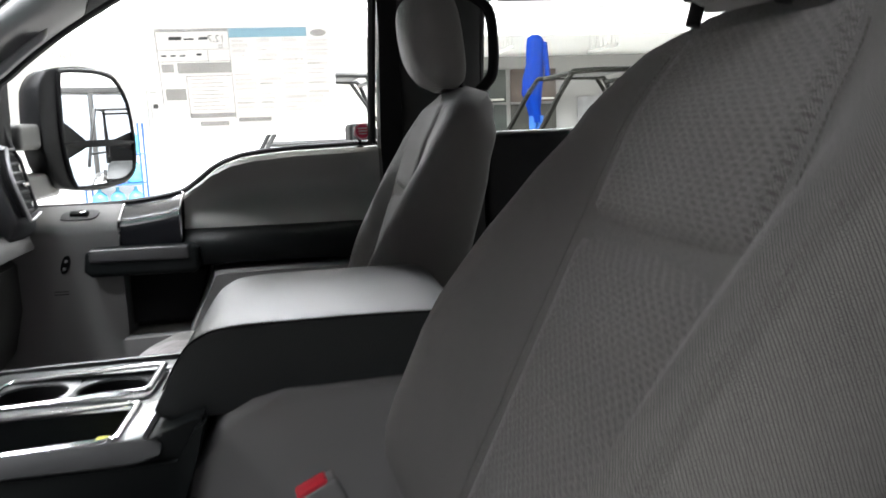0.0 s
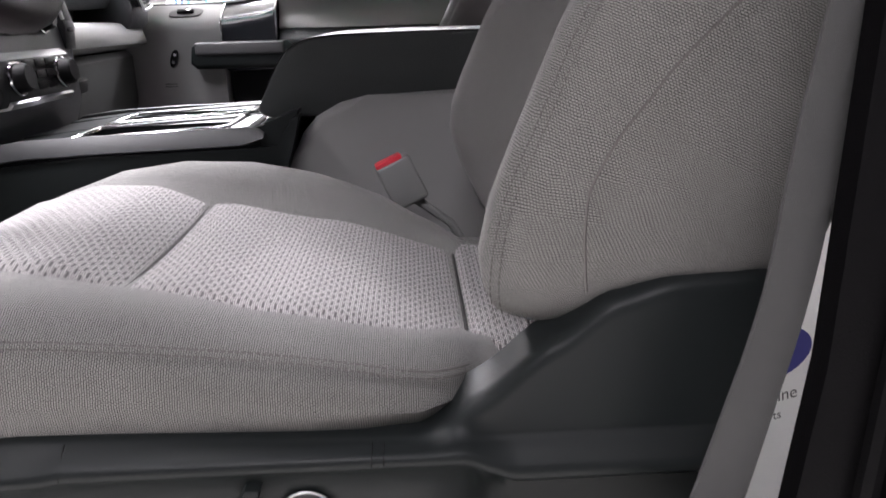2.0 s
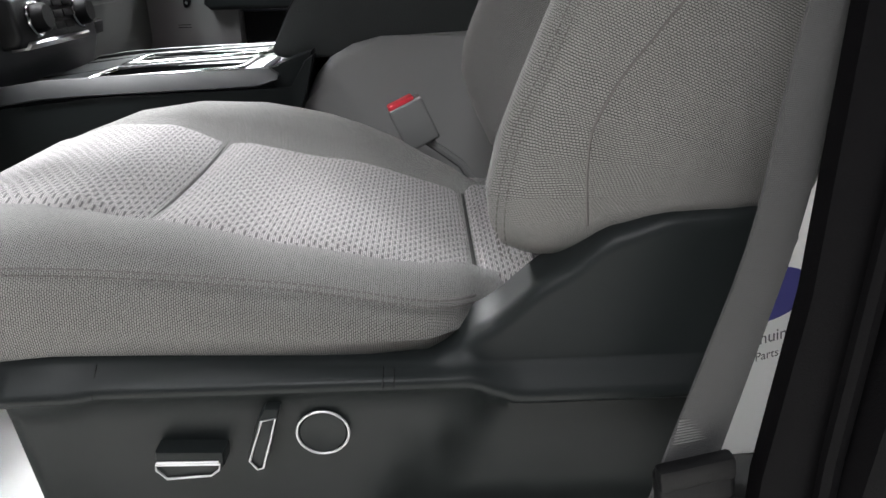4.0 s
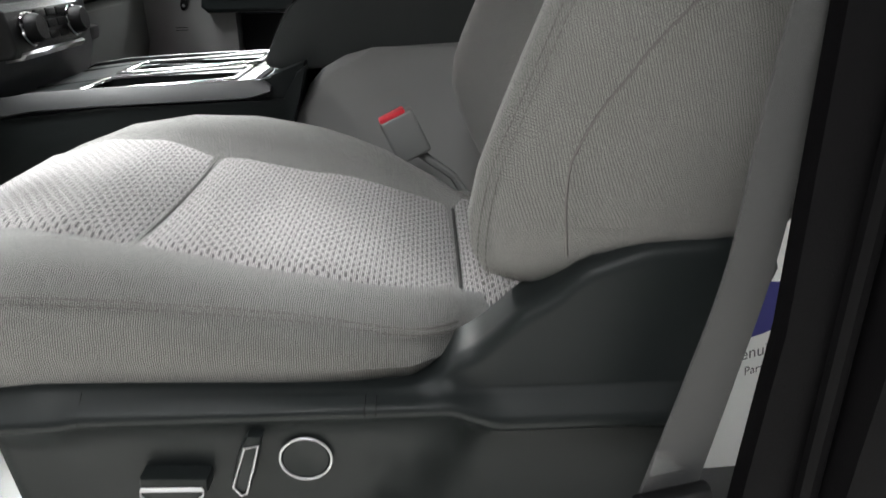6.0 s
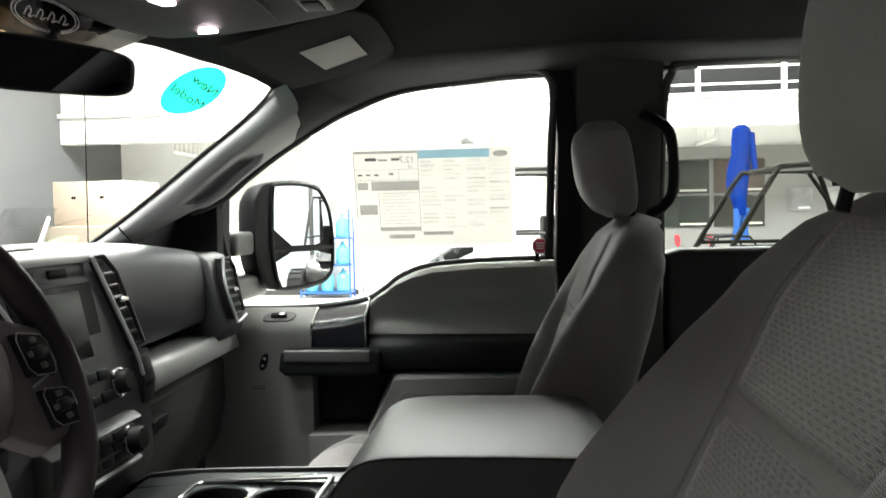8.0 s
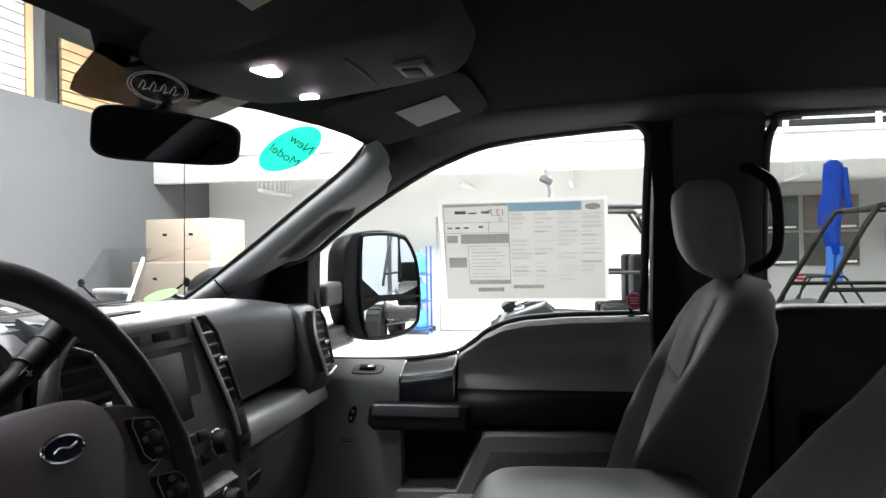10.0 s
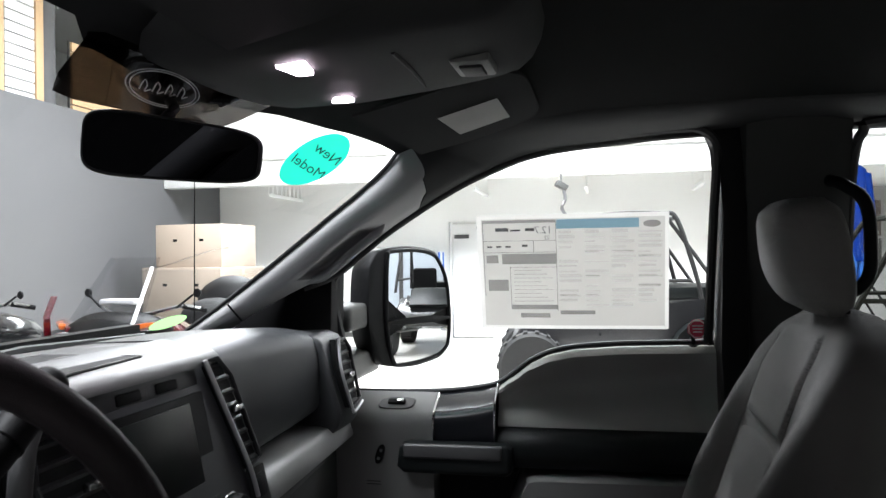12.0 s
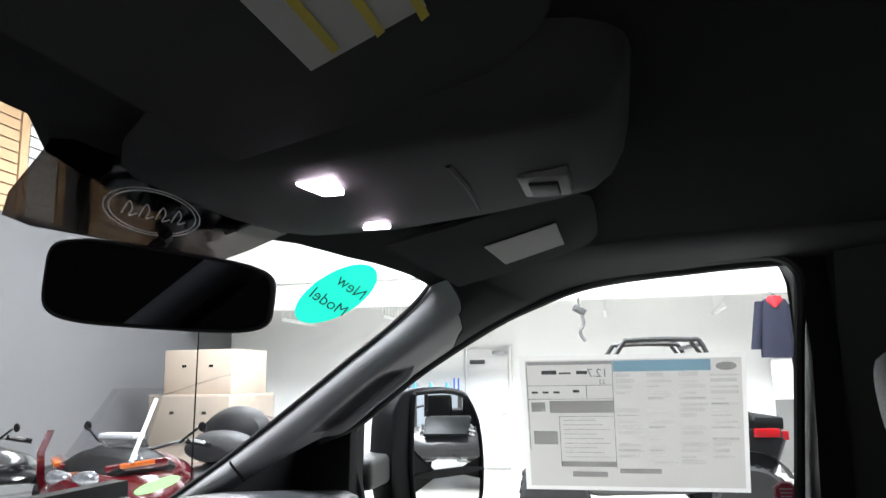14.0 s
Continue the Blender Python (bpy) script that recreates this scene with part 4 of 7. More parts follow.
            ring.append((rest[0] + h * math.sin(tilt) + ex + fwd, yc + ey, rest[1] + h * math.cos(tilt)))
        rings.append(ring)
    part("headrest", loft(rings), M_CLOTH, root, "rounded grey cloth headrest", 70)
    for dy in (-0.065, 0.065):
        part("headrest_post", tube([(rest[0] - (-0.048 if slab else 0.035), yc + dy, 1.575), (rest[0] - (-0.048 if slab else 0.013), yc + dy, 1.66)], 0.006, 10), M_BLACK, root, "dark steel post")
        part("post_collar", lathe([(0.012, 0.0), (0.012, 0.006), (0.008, 0.008)], (rest[0] - (-0.048 if slab else 0.030), yc + dy, 1.596), "z", 12), M_BLACK, root, "black collar")
    return root


build_seat("car_seat", "grey cloth bucket seat with dark-flecked woven inserts and power switches")
passenger_seat = build_seat("car_seat", "grey cloth bucket seat beside the shut passenger door", 19.0, (0.275, 1.712), 0.62, 0.80, True)
passenger_seat.matrix_basis = pose(-0.050, 1.562, 0.628) @ Matrix.Diagonal((1, -1, 1, 1))

# buckle and belt of the driver's seat
buckle = thing("belt_buckle", (0.02, 0.825, 1.0), "grey plastic seat belt buckle with a red button", "seat belt buckle")
T = pose(-0.016, 0.832, 1.084, 0, -24, 8)
part("body", box(-0.0245, 0.0245, -0.015, 0.015, -0.035, 0.029, bevel=0.005, seg=3, m=T), M_RAIL, buckle, "grey plastic buckle body")
part("release_button", box(-0.0225, 0.015, -0.013, 0.011, 0.024, 0.0335, bevel=0.003, m=T), M_RED, buckle, "red release button")
part("stalk", tube([T @ Vector((0.006, 0, -0.032)), (0.05, 0.84, 1.02), (0.09, 0.85, 0.95)], 0.006, 8), M_RAIL, buckle, "pale grey stalk")

belt_thing = thing("seat_belt", (0.2, 0.22, 0.9), "dark grey woven seat belt hanging beside the seat", "seat belt")
line = [(0.166, 0.222, 0.93), (0.175, 0.22, 0.98), (0.194, 0.22, 1.06), (0.211, 0.22, 1.14), (0.226, 0.22, 1.268), (0.268, 0.22, 1.50), (0.30, 0.225, 1.70)]
rings = []
for p in curve_points(line, 6):
    w = lerp(p.z, [(0.93, 0.0235), (1.14, 0.0185), (1.3, 0.0185)])
    e = Vector((w, 0.010, -0.004))
    nrm = Vector((0.0005, -0.0008, 0.0))
    rings.append([p - e - nrm, p + e - nrm, p + e + nrm, p - e + nrm])
part("webbing", loft(rings), M_BELT, belt_thing, "woven grey webbing")
for k in range(9):
    z = 0.990 + 0.0022 * k
    c = Vector((0.1758 + 0.15 * (z - 0.99), 0.2195, z))
    part("stitch_row", tube([c + Vector((-0.019, -0.0105, 0.0036)), c + Vector((0.0, -0.0012, 0)), c + Vector((0.019, 0.0085, -0.0036))], 0.0005, 4), M_RAIL, belt_thing)
AN = pose(0.170, 0.213, 0.980, 0, -8, 6)
part("anchor_cover", box(-0.026, 0.027, -0.012, 0.006, -0.095, -0.003, bevel=0.006, seg=3, m=AN), M_BLACK, belt_thing, "black anchor cover")
for z0, z1 in ((-0.014, 0.003), (-0.037, -0.028), (-0.058, -0.050)):
    part("anchor_rib", box(-0.0255, 0.0265, -0.0135, -0.001, z0, z1, bevel=0.003, seg=2, m=AN), M_BLACK, belt_thing, "raised rib of the anchor")
TG = pose(0.2285, 0.2175, 1.362, 0, -8, 28)
tongue = part("belt_tongue", box(-0.024, 0.024, -0.006, 0.006, -0.010, 0.012, bevel=0.004, seg=3, m=TG), M_STACK, belt_thing, "black moulded belt tongue")
part("tongue_plate", prism([(-0.020, 0.010), (0.020, 0.010), (0.014, 0.020), (0.011, 0.042), (-0.011, 0.042), (-0.014, 0.020)], "y", -0.0015, 0.0015, 0.0006), M_SATIN, tongue, "steel latch plate").matrix_basis = TG
part("guide_loop", box(-0.03, 0.03, -0.015, 0.015, -0.04, 0.04, bevel=0.01, seg=3, m=pose(0.31, 0.215, 1.70, 0, 15, 15)), M_GREY, belt_thing, "grey belt guide")

# ---- centre console ----
console = thing("centre_console", (-0.1, MID, 0.68), "dark plastic centre console with a padded lid and chrome-edged tray", "centre console")
part("front_body", prism([(-0.66, 1.0), (-0.64, 1.05), (-0.175, 1.05), (-0.21, 1.02), (-0.25, 0.72), (-0.66, 0.72)], "y", 0.940, 1.300, 0.004), M_CHAR, console, "charcoal front body")
for y0, y1 in ((0.9345, 0.9435), (1.066, 1.124), (1.244, 1.296)):
    part("tray_wall", prism([(-0.655, 1.01), (-0.60, 1.118), (-0.50, 1.128), (-0.27, 1.133), (-0.215, 1.134), (-0.19, 1.03), (-0.64, 1.03)], "y", y0, y1, 0.003, 2), M_CHAR, console, "charcoal tray wall")
part("tray_rear", prism([(-0.262, 1.04), (-0.262, 1.130), (-0.224, 1.134), (-0.205, 1.146), (-0.155, 1.163), (-0.165, 1.12), (-0.185, 1.04)], "y", 0.937, 1.300, 0.004), M_CHAR, console, "charcoal tray end")
part("end_plate", prism([(-0.262, 1.128), (-0.261, 1.1375), (-0.226, 1.1425), (-0.222, 1.139), (-0.226, 1.128)], "y", 0.9385, 1.068, 0.003, 2), M_SATIN, console, "satin silver plate at the tray's end")
part("tray_front", prism([(-0.655, 1.005), (-0.60, 1.116), (-0.495, 1.128), (-0.488, 1.04), (-0.60, 1.0)], "y", 0.9365, 1.300, 0.006), M_CHAR, console)
for x0, x1 in ((-0.490, -0.377), (-0.377, -0.264)):
    # a grey plate with a round hole and a dark cup below it
    cx, cy, hx, hy = (x0 + x1) / 2, 1.184, (x1 - x0) / 2, 0.062
    ring = []
    for k in range(32):
        q = 2 * math.pi * (k + 0.5) / 32
        g = max(abs(math.cos(q)) / hx, abs(math.sin(q)) / hy)
        ring.append((math.cos(q), math.sin(q), 1 / g))
    part("cup_plate", loft([[(cx + a * r, cy + b * r, 1.112) for a, b, r in ring], [(cx + a * r, cy + b * r, 1.126) for a, b, r in ring], [(cx + a * 0.0500, cy + b * 0.0500, 1.1275) for a, b, r in ring], [(cx + a * 0.0475, cy + b * 0.0475, 1.1245) for a, b, r in ring]], caps=False), M_CHAR, console, "charcoal cup holder plate")
    part("cup", loft([[(cx + a * rr, cy + b * rr, z) for a, b, r in ring] for rr, z in ((0.0478, 1.125), (0.046, 1.09), (0.042, 1.056), (0.02, 1.052), (0.001, 1.052))], caps=False), M_BLACK, console, "dark cup holder")
rear = [(-0.225, 0.72), (-0.212, 0.95), (-0.197, 1.03), (-0.178, 1.09), (-0.155, 1.135), (-0.130, 1.162), (-0.10, 1.178), (-0.06, 1.186), (0.24, 1.198), (0.26, 1.18), (0.26, 0.72)]
part("rear_body", prism(rear, "y", 0.935, 1.305, 0.016, 3), M_CONSOLE, console, "grey rear body")
lid = [(-0.218, 1.170), (-0.205, 1.195), (-0.180, 1.240), (-0.160, 1.258), (-0.130, 1.268), (-0.05, 1.272), (0.13, 1.272), (0.165, 1.262), (0.185, 1.235), (0.19, 1.198), (0.06, 1.184), (0.0, 1.176), (-0.06, 1.168), (-0.09, 1.162), (-0.12, 1.157), (-0.187, 1.156), (-0.212, 1.160)]
lid_s = [(p.x, p.z) for p in curve_points([(x, 0, z) for x, z in lid] + [(lid[0][0], 0, lid[0][1])], 3)][:-1]
rings = []
for y, k in ((0.9445, 0.88), (0.9455, 0.94), (0.948, 0.972), (0.953, 0.988), (0.962, 0.996), (0.980, 1.0), (1.265, 1.0), (1.279, 0.993), (1.289, 0.975), (1.296, 0.94), (1.2995, 0.88), (1.3005, 0.80)):
    rings.append([(-0.01 + (x + 0.01) * (1 - 0.25 * (1 - k)), y, 1.215 + (z - 1.215) * k) for x, z in lid_s])
lidob = part("lid", loft(rings), M_LEATHER, console, "padded dark vinyl lid", 60)
top_line = [(x, z) for x, z in lid_s if z > 1.19 and x < 0.175]
part("lid_seam", stitches(curve_points([(x, 0.9505, 1.215 + (z - 1.215) * 0.985 - 0.0002) for x, z in top_line], 2), 0.0009, 0.006), M_SEAM, lidob)
part("lid_welt", tube([(x, 0.9468, 1.215 + (z - 1.215) * 0.966) for x, z in top_line], 0.0011, 5), M_BLACK, lidob)
# tray: dark wells between chrome rails

def tray_frame(y0, y1, x0, x1, z, label):
    """A flat chrome frame with rounded corners round a tray."""
    pts = []
    r = 0.012
    for cx, cy, a0 in ((x1 - r, y1 - r, 0), (x0 + r, y1 - r, 90), (x0 + r, y0 + r, 180), (x1 - r, y0 + r, 270)):
        for k in range(5):
            q = radians(a0 + 22.5 * k)
            pts.append((cx + r * math.cos(q), cy + r * math.sin(q)))
    n = len(pts)
    cx, cy = (x0 + x1) / 2, (y0 + y1) / 2
    rings = []
    for x, y in pts + pts[:1]:
        d = Vector((x - cx, y - cy, 0))
        ex, ey = math.copysign(0.0055, d.x), math.copysign(0.0055, d.y)
        fx = 1.0 if abs(abs(x - cx) - (x1 - x0) / 2) < r else 0.0
        fy = 1.0 if abs(abs(y - cy) - (y1 - y0) / 2) < r else 0.0
        zz = z + 0.010 * (x + 0.37) / 0.14 * 0.5 + 0.010 * min(0.0, (x + 0.465) / 0.04)
        o = Vector((ex * fx, ey * fy, 0))
        p = Vector((x, y, zz))
        rings.append([p - o, p - o + Vector((0, 0, 0.003)), p - 0.5 * o + Vector((0, 0, 0.0055)), p + 0.5 * o + Vector((0, 0, 0.0055)), p + o + Vector((0, 0, 0.003)), p + o])
    part("chrome_frame", loft(rings, caps=False), M_CHROME, console, label, 60)


tray_frame(0.9385, 1.070, -0.492, -0.258, 1.1345, "polished chrome frame round the open tray")
tray_frame(1.120, 1.248, -0.492, -0.258, 1.1345, "polished chrome frame round the cup holders")
for s, y0 in ((1, 0.9345), (-1, 1.3055)):
    # a bevel along the top edge, its upward light painted pale, then the charcoal flank
    prof = [(-0.70, 1.03), (-0.66, 1.090), (-0.60, 1.122), (-0.54, 1.130), (-0.45, 1.134), (-0.30, 1.138), (-0.235, 1.140), (-0.214, 1.139), (-0.204, 1.132)]
    rings = []
    for x, z in prof:
        k = min(1.0, max(0.25, (-0.200 - x) / 0.02))
        rings.append([(x, y0 + s * dy, z + dz * k) for dy, dz in ((0.004, 0.0), (0.0, 0.001), (-0.0022, -0.0005), (-0.0135, -0.0205), (-0.0145, -0.0225), (-0.0125, -0.0245), (0.004, -0.0245))])
    part("side_bevel", loft(rings), M_BEVEL, console, "grey bevel along the tray's side", 50)
    part("side_panel", prism([(-0.70, 1.005), (-0.66, 1.066), (-0.60, 1.095), (-0.45, 1.1075), (-0.235, 1.1125), (-0.185, 1.1125), (-0.165, 1.150), (-0.150, 1.160), (-0.165, 1.11), (-0.20, 1.02), (-0.23, 0.72), (-0.70, 0.72)], "y", *sorted((y0 - s * 0.0125, y0 + s * 0.006)), 0.002), M_CHAR, console, "charcoal flank")
# the tray block stands a little proud of the lid's side, towards the driver
for ob in console.children:
    if ob.name.split(".")[0] in ("front_body", "tray_wall", "tray_rear", "end_plate", "tray_front", "cup_plate", "cup", "chrome_frame", "side_bevel", "side_panel"):
        ob.data.transform(Matrix.Translation((0, -0.0235, 0.009)))
solo("yellow_tag", box(-0.298, -0.280, 0.975, 0.987, 1.057, 1.130, bevel=0.003), material("yellow_plastic", (0.75, 0.72, 0.02), 0.5), "small yellow plastic tag in the tray", "tag")

mat = thing("paper_mat", (0.5, 0.58, 0.70), "white printed paper floor mat propped behind the driver's seat", "paper mat")
PM = pose(0.33, 0.595, 0.70, 78, 0, 4)
part("sheet", box(0.0, 0.46, 0.0, 0.355, -0.001, 0.001, m=PM), thin_paper("mat_paper", (0.85, 0.85, 0.84), 0.5), mat, "white paper sheet")
ov = [(0.080 + 0.060 * math.cos(q), 0.200 + 0.033 * math.sin(q) + 0.012 * math.cos(q)) for q in [2 * math.pi * k / 32 for k in range(32)]]
bm = prism(ov, "z", 0.0012, 0.002)
bmesh.ops.transform(bm, matrix=PM, verts=bm.verts)
part("blue_oval", bm, material("print_blue", (0.03, 0.03, 0.22), 0.6), mat, "printed blue oval")
for txt, yy, sz in (("Genuine", 0.148, 0.021), ("Parts", 0.126, 0.015)):
    bm = remap(text_bm(txt, sz), lambda a, b: PM @ Vector((0.085 + a, yy + b + 0.2 * a, 0.0022)))
    part("lettering", bm, M_INK, mat, "dark printed word")

solo("footwell_paper", box(-0.95, -0.31, 0.29, 0.93, 0.682, 0.684), M_PAPER, "white paper mat on the driver's footwell carpet", "paper mat")

# ---- dashboard ----
dash = thing("dashboard", (-0.85, MID, 0.9), "dark moulded dashboard with satin vents and an open shelf", "dashboard")
top = [(-1.20, 1.46), (-1.05, 1.515), (-0.92, 1.535), (-0.80, 1.540), (-0.74, 1.532), (-0.715, 1.515), (-0.705, 1.49), (-0.700, 1.42), (-0.701, 1.338), (-0.713, 1.322), (-0.79, 1.318), (-0.80, 1.30), (-1.2, 1.30)]
rings = []
for k in range(25):
    y = 1.33 + (1.90 - 1.33) * k / 24
    drop = 0.035 * ((y - 1.33) / 0.57) ** 2
    rings.append([(x - 0.02 * ((y - 1.33) / 0.57), y, z - drop * (1 if z > 1.45 else -0.25)) for x, z in top])
part("passenger_pad", loft(rings), M_PAD, dash, "soft dark grey passenger pad")
rings = []
for k in range(17):
    y = 0.24 + (1.34 - 0.24) * k / 16
    hump = 0.004 * math.exp(-((y - MID) / 0.2) ** 2)
    rings.append([(x, y, z + (hump if z > 1.5 else 0)) for x, z in ((-1.20, 1.46), (-1.05, 1.515), (-0.92, 1.532), (-0.82, 1.535), (-0.76, 1.528), (-0.74, 1.50), (-0.73, 1.3), (-0.78, 1.15), (-0.80, 0.95), (-1.2, 0.95))])
part("driver_pad", loft(rings), M_PAD, dash, "dark grey upper dash")
part("shelf", box(-0.86, -0.70, 1.335, 1.97, 1.250, 1.284, bevel=0.006), M_BLACK, dash, "open black shelf")
rings = []
for k in range(15):
    y = 1.36 + (1.985 - 1.36) * k / 14
    d = -0.035 * ((y - 1.36) / 0.6)
    b = 0.045 * ((y - 1.36) / 0.62)
    rings.append([(x + d, y, z) for x, z in ((-0.75, 1.296), (-0.690, 1.298 - b * 0.1), (-0.672, 1.295 - b * 0.1), (-0.664, 1.287 - b * 0.15), (-0.655, 1.256 - b * 0.2), (-0.657, 1.246 - b * 0.1), (-0.672, 1.236), (-0.75, 1.22))])
part("trim_rail", loft(rings), M_RAIL, dash, "light grey trim rail")
rings = []
for k in range(9):
    y = 1.36 + (1.95 - 1.36) * k / 8
    d = -0.05 * ((y - 1.36) / 0.6)
    rings.append([(x + d, y, z) for x, z in ((-0.80, 1.226), (-0.690, 1.224), (-0.676, 1.21), (-0.675, 1.10), (-0.70, 1.0), (-0.78, 0.90), (-0.95, 0.9))])
glove = part("glove_box", loft(rings), M_BPILLAR, dash, "dark grey glove box")
part("glove_latch", box(-0.014, 0.004, -0.045, 0.045, -0.014, 0.014, bevel=0.004, m=pose(-0.674, 1.47, 1.17, 0, 8, 8)), M_BLACK, glove, "black latch")


# passenger's end of the dash: the pod of the end vent
part("vent_pod", prism([(-0.82, 1.495), (-0.745, 1.497), (-0.722, 1.488), (-0.712, 1.476), (-0.672, 1.325), (-0.676, 1.295), (-0.69, 1.278), (-0.82, 1.275)], "y", 1.825, 1.972, 0.012, 3), M_PAD, dash, "dark vent pod")

# centre stack
stack = thing("centre_stack", (-0.7, MID, 1.0), "dark centre stack with a screen, round knobs and side vents", "centre stack")
face = [(-0.78, 1.545), (-0.705, 1.532), (-0.685, 1.515), (-0.668, 1.45), (-0.640, 1.33), (-0.625, 1.25), (-0.622, 1.16), (-0.65, 1.08), (-0.75, 1.02), (-0.80, 1.02)]
rings = []
for y, f in ((0.888, 0.0), (0.892, 0.55), (0.905, 1.0), (1.335, 1.0), (1.348, 0.55), (1.352, 0.0)):
    rings.append([(-0.76 + (x + 0.76) * (0.35 + 0.65 * f), MID + (y - MID) * lerp(z, [(1.02, 1.02), (1.33, 1.0), (1.54, 0.80)]), z) for x, z in face])
part("stack_body", loft(rings), M_PAD, stack, "charcoal plastic surround", 50)
# the crown's pale colour paints the highlight above the buttons
part("stack_crown", prism([(-0.88, 1.536), (-0.735, 1.5375), (-0.705, 1.536), (-0.688, 1.530), (-0.679, 1.521), (-0.677, 1.512), (-0.70, 1.506), (-0.88, 1.515)], "y", 0.935, 1.300, 0.006, 3), M_DASHLIT, stack, "soft grey crown above the screen")
tray = [(-0.872, 0.94), (-0.872, 1.145), (-0.717, 1.149), (-0.702, 0.96)]
# flat sheet whose dark colour stands for the shade in the deep tray
part("tray_shade", prism(tray, "z", 1.530, 1.5388), M_OVER, stack, "flat dark sheet for the shaded depth of the dash tray")
part("tray_lip", tube([(x, y, 1.5385) for x, y in tray], 0.0014, 8, True), M_DASHLIT, stack, "raised lip before the tray")


def face_m(y, z):
    """A pose on the stack's sloping face, +x out of it."""
    x = lerp(z, [(1.16, -0.622), (1.25, -0.625), (1.33, -0.640), (1.45, -0.668), (1.515, -0.685)])
    return pose(x, y, z, 0, -12, 0)


part("screen_surround", box(-0.006, 0.0015, -0.095, 0.128, -0.068, 0.068, bevel=0.003, m=face_m(1.105, 1.412)), M_BLACK, stack, "black screen surround")
part("display", box(-0.004, 0.0032, -0.078, 0.088, -0.056, 0.056, bevel=0.002, m=face_m(1.103, 1.412)), M_SCREEN, stack, "dark unlit screen")
part("button_strip", box(-0.003, 0.0012, -0.125, 0.125, -0.016, 0.018, bevel=0.002, m=face_m(1.105, 1.497)), M_PAD, stack, "dark button strip")
for y in (1.148, 1.062):
    part("top_button", box(-0.002, 0.004, -0.026, 0.026, -0.0075, 0.0075, bevel=0.003, m=face_m(y, 1.497)), M_BLACK, stack, "black push button")
part("climate_pod", prism([(-0.66, 1.252), (-0.612, 1.254), (-0.598, 1.244), (-0.590, 1.190), (-0.598, 1.176), (-0.66, 1.168)], "y", 0.985, 1.255, 0.006, 3), M_STACK, stack, "dark climate control pod")
part("pod_lip", prism([(-0.640, 1.166), (-0.594, 1.172), (-0.588, 1.180), (-0.592, 1.184), (-0.640, 1.176)], "y", 1.010, 1.230, 0.002), M_SATIN, stack, "satin lip under the pod")
for y, z, r in ((1.243, 1.303, 0.021), (0.995, 1.303, 0.021), (1.200, 1.216, 0.022), (1.040, 1.216, 0.022)):
    m = face_m(y, z) if z > 1.28 else pose(-0.594, y, z, 0, -8, 0)
    k = part("knob", lathe([(r, 0), (r, 0.018), (r * 0.8, 0.024), (0, 0.024)], (0, 0, 0), "x", 20), M_BLACK, stack, "black knob with a chrome ring")
    k.matrix_basis = m
    c = part("chrome_ring", tube([(0.004, (r + 0.002) * math.cos(q), (r + 0.002) * math.sin(q)) for q in [2 * math.pi * i / 24 for i in range(24)]], 0.003, 6, True), M_CHROME, k, "chrome ring")
for row, zz in enumerate((1.325, 1.288)):
    for k in range(5):
        y = 1.04 + 0.04 * k
        part("push_button", box(-0.002, 0.005, -0.016, 0.016, -0.009, 0.009, bevel=0.002, m=face_m(y, zz)), M_CHAR, stack)
for zz in (1.236, 1.218, 1.200):
    for k in range(3):
        part("pod_button", box(-0.002, 0.004, -0.0165, 0.0165, -0.0065, 0.0065, bevel=0.002, m=pose(-0.5945, 1.087 + 0.036 * k, zz, 0, -8, 0)), M_BLACK, stack)


def stack_vent(rim, edge, tab, parent=stack, base=None):
    """A vent sunk in the stack's face: rim is its outline in (y, z), edge a satin line beside it."""
    def at(y, z, out=0.0):
        return base(y, z, out) if base else face_m(y, z) @ Vector((out, 0, 0))

    def ends(z):
        c = []
        for (y0, z0), (y1, z1) in zip(rim, rim[1:] + rim[:1]):
            if (z0 - z) * (z1 - z) < 0:
                c.append(y0 + (y1 - y0) * (z - z0) / (z1 - z0))
        return min(c) + 0.003, max(c) - 0.003
    bm = bm_new()
    front = [bm.verts.new(at(y, z, 0.003)) for y, z in rim]
    rear = [bm.verts.new(at(y, z, -0.03)) for y, z in rim]
    bm.faces.new(rear)
    n = len(rim)
    for k in range(n):
        bm.faces.new((front[k], front[(k + 1) % n], rear[(k + 1) % n], rear[k]))
    bm.faces.new(front)
    v = part("air_vent", bm, M_BLACK, parent, "tall black vent with a satin edge")
    part("vent_frame", tube([at(y, z, 0.009) for y, z in rim], 0.0048, 8, True), M_STACK, v, "black frame")
    part("satin_edge", tube(curve_points([at(y, z, 0.013) for y, z in edge], 4), 0.0036, 8), M_SILVER, v, "satin edge")
    lo, hi = min(z for y, z in rim), max(z for y, z in rim)
    m = int((hi - lo) / 0.021)
    for k in range(m):
        z = lo + (hi - lo) * (k + 0.5) / m
        y0, y1 = ends(z)
        bm = loft([[at(y, z + 0.0045, 0.003), at(y, z - 0.0015, 0.0035), at(y, z - 0.0028, 0.0085), at(y, z + 0.0008, 0.0095)] for y in (y0, y1)])
        part("slat", bm, M_STACK, v)
    part("thumb_tab", box(0.0, 0.010, -0.013, 0.013, -0.005, 0.005, bevel=0.002, m=pose(*at(*tab, 0.010), 0, -13, 0)), M_CHROME, v, "chrome thumb tab")


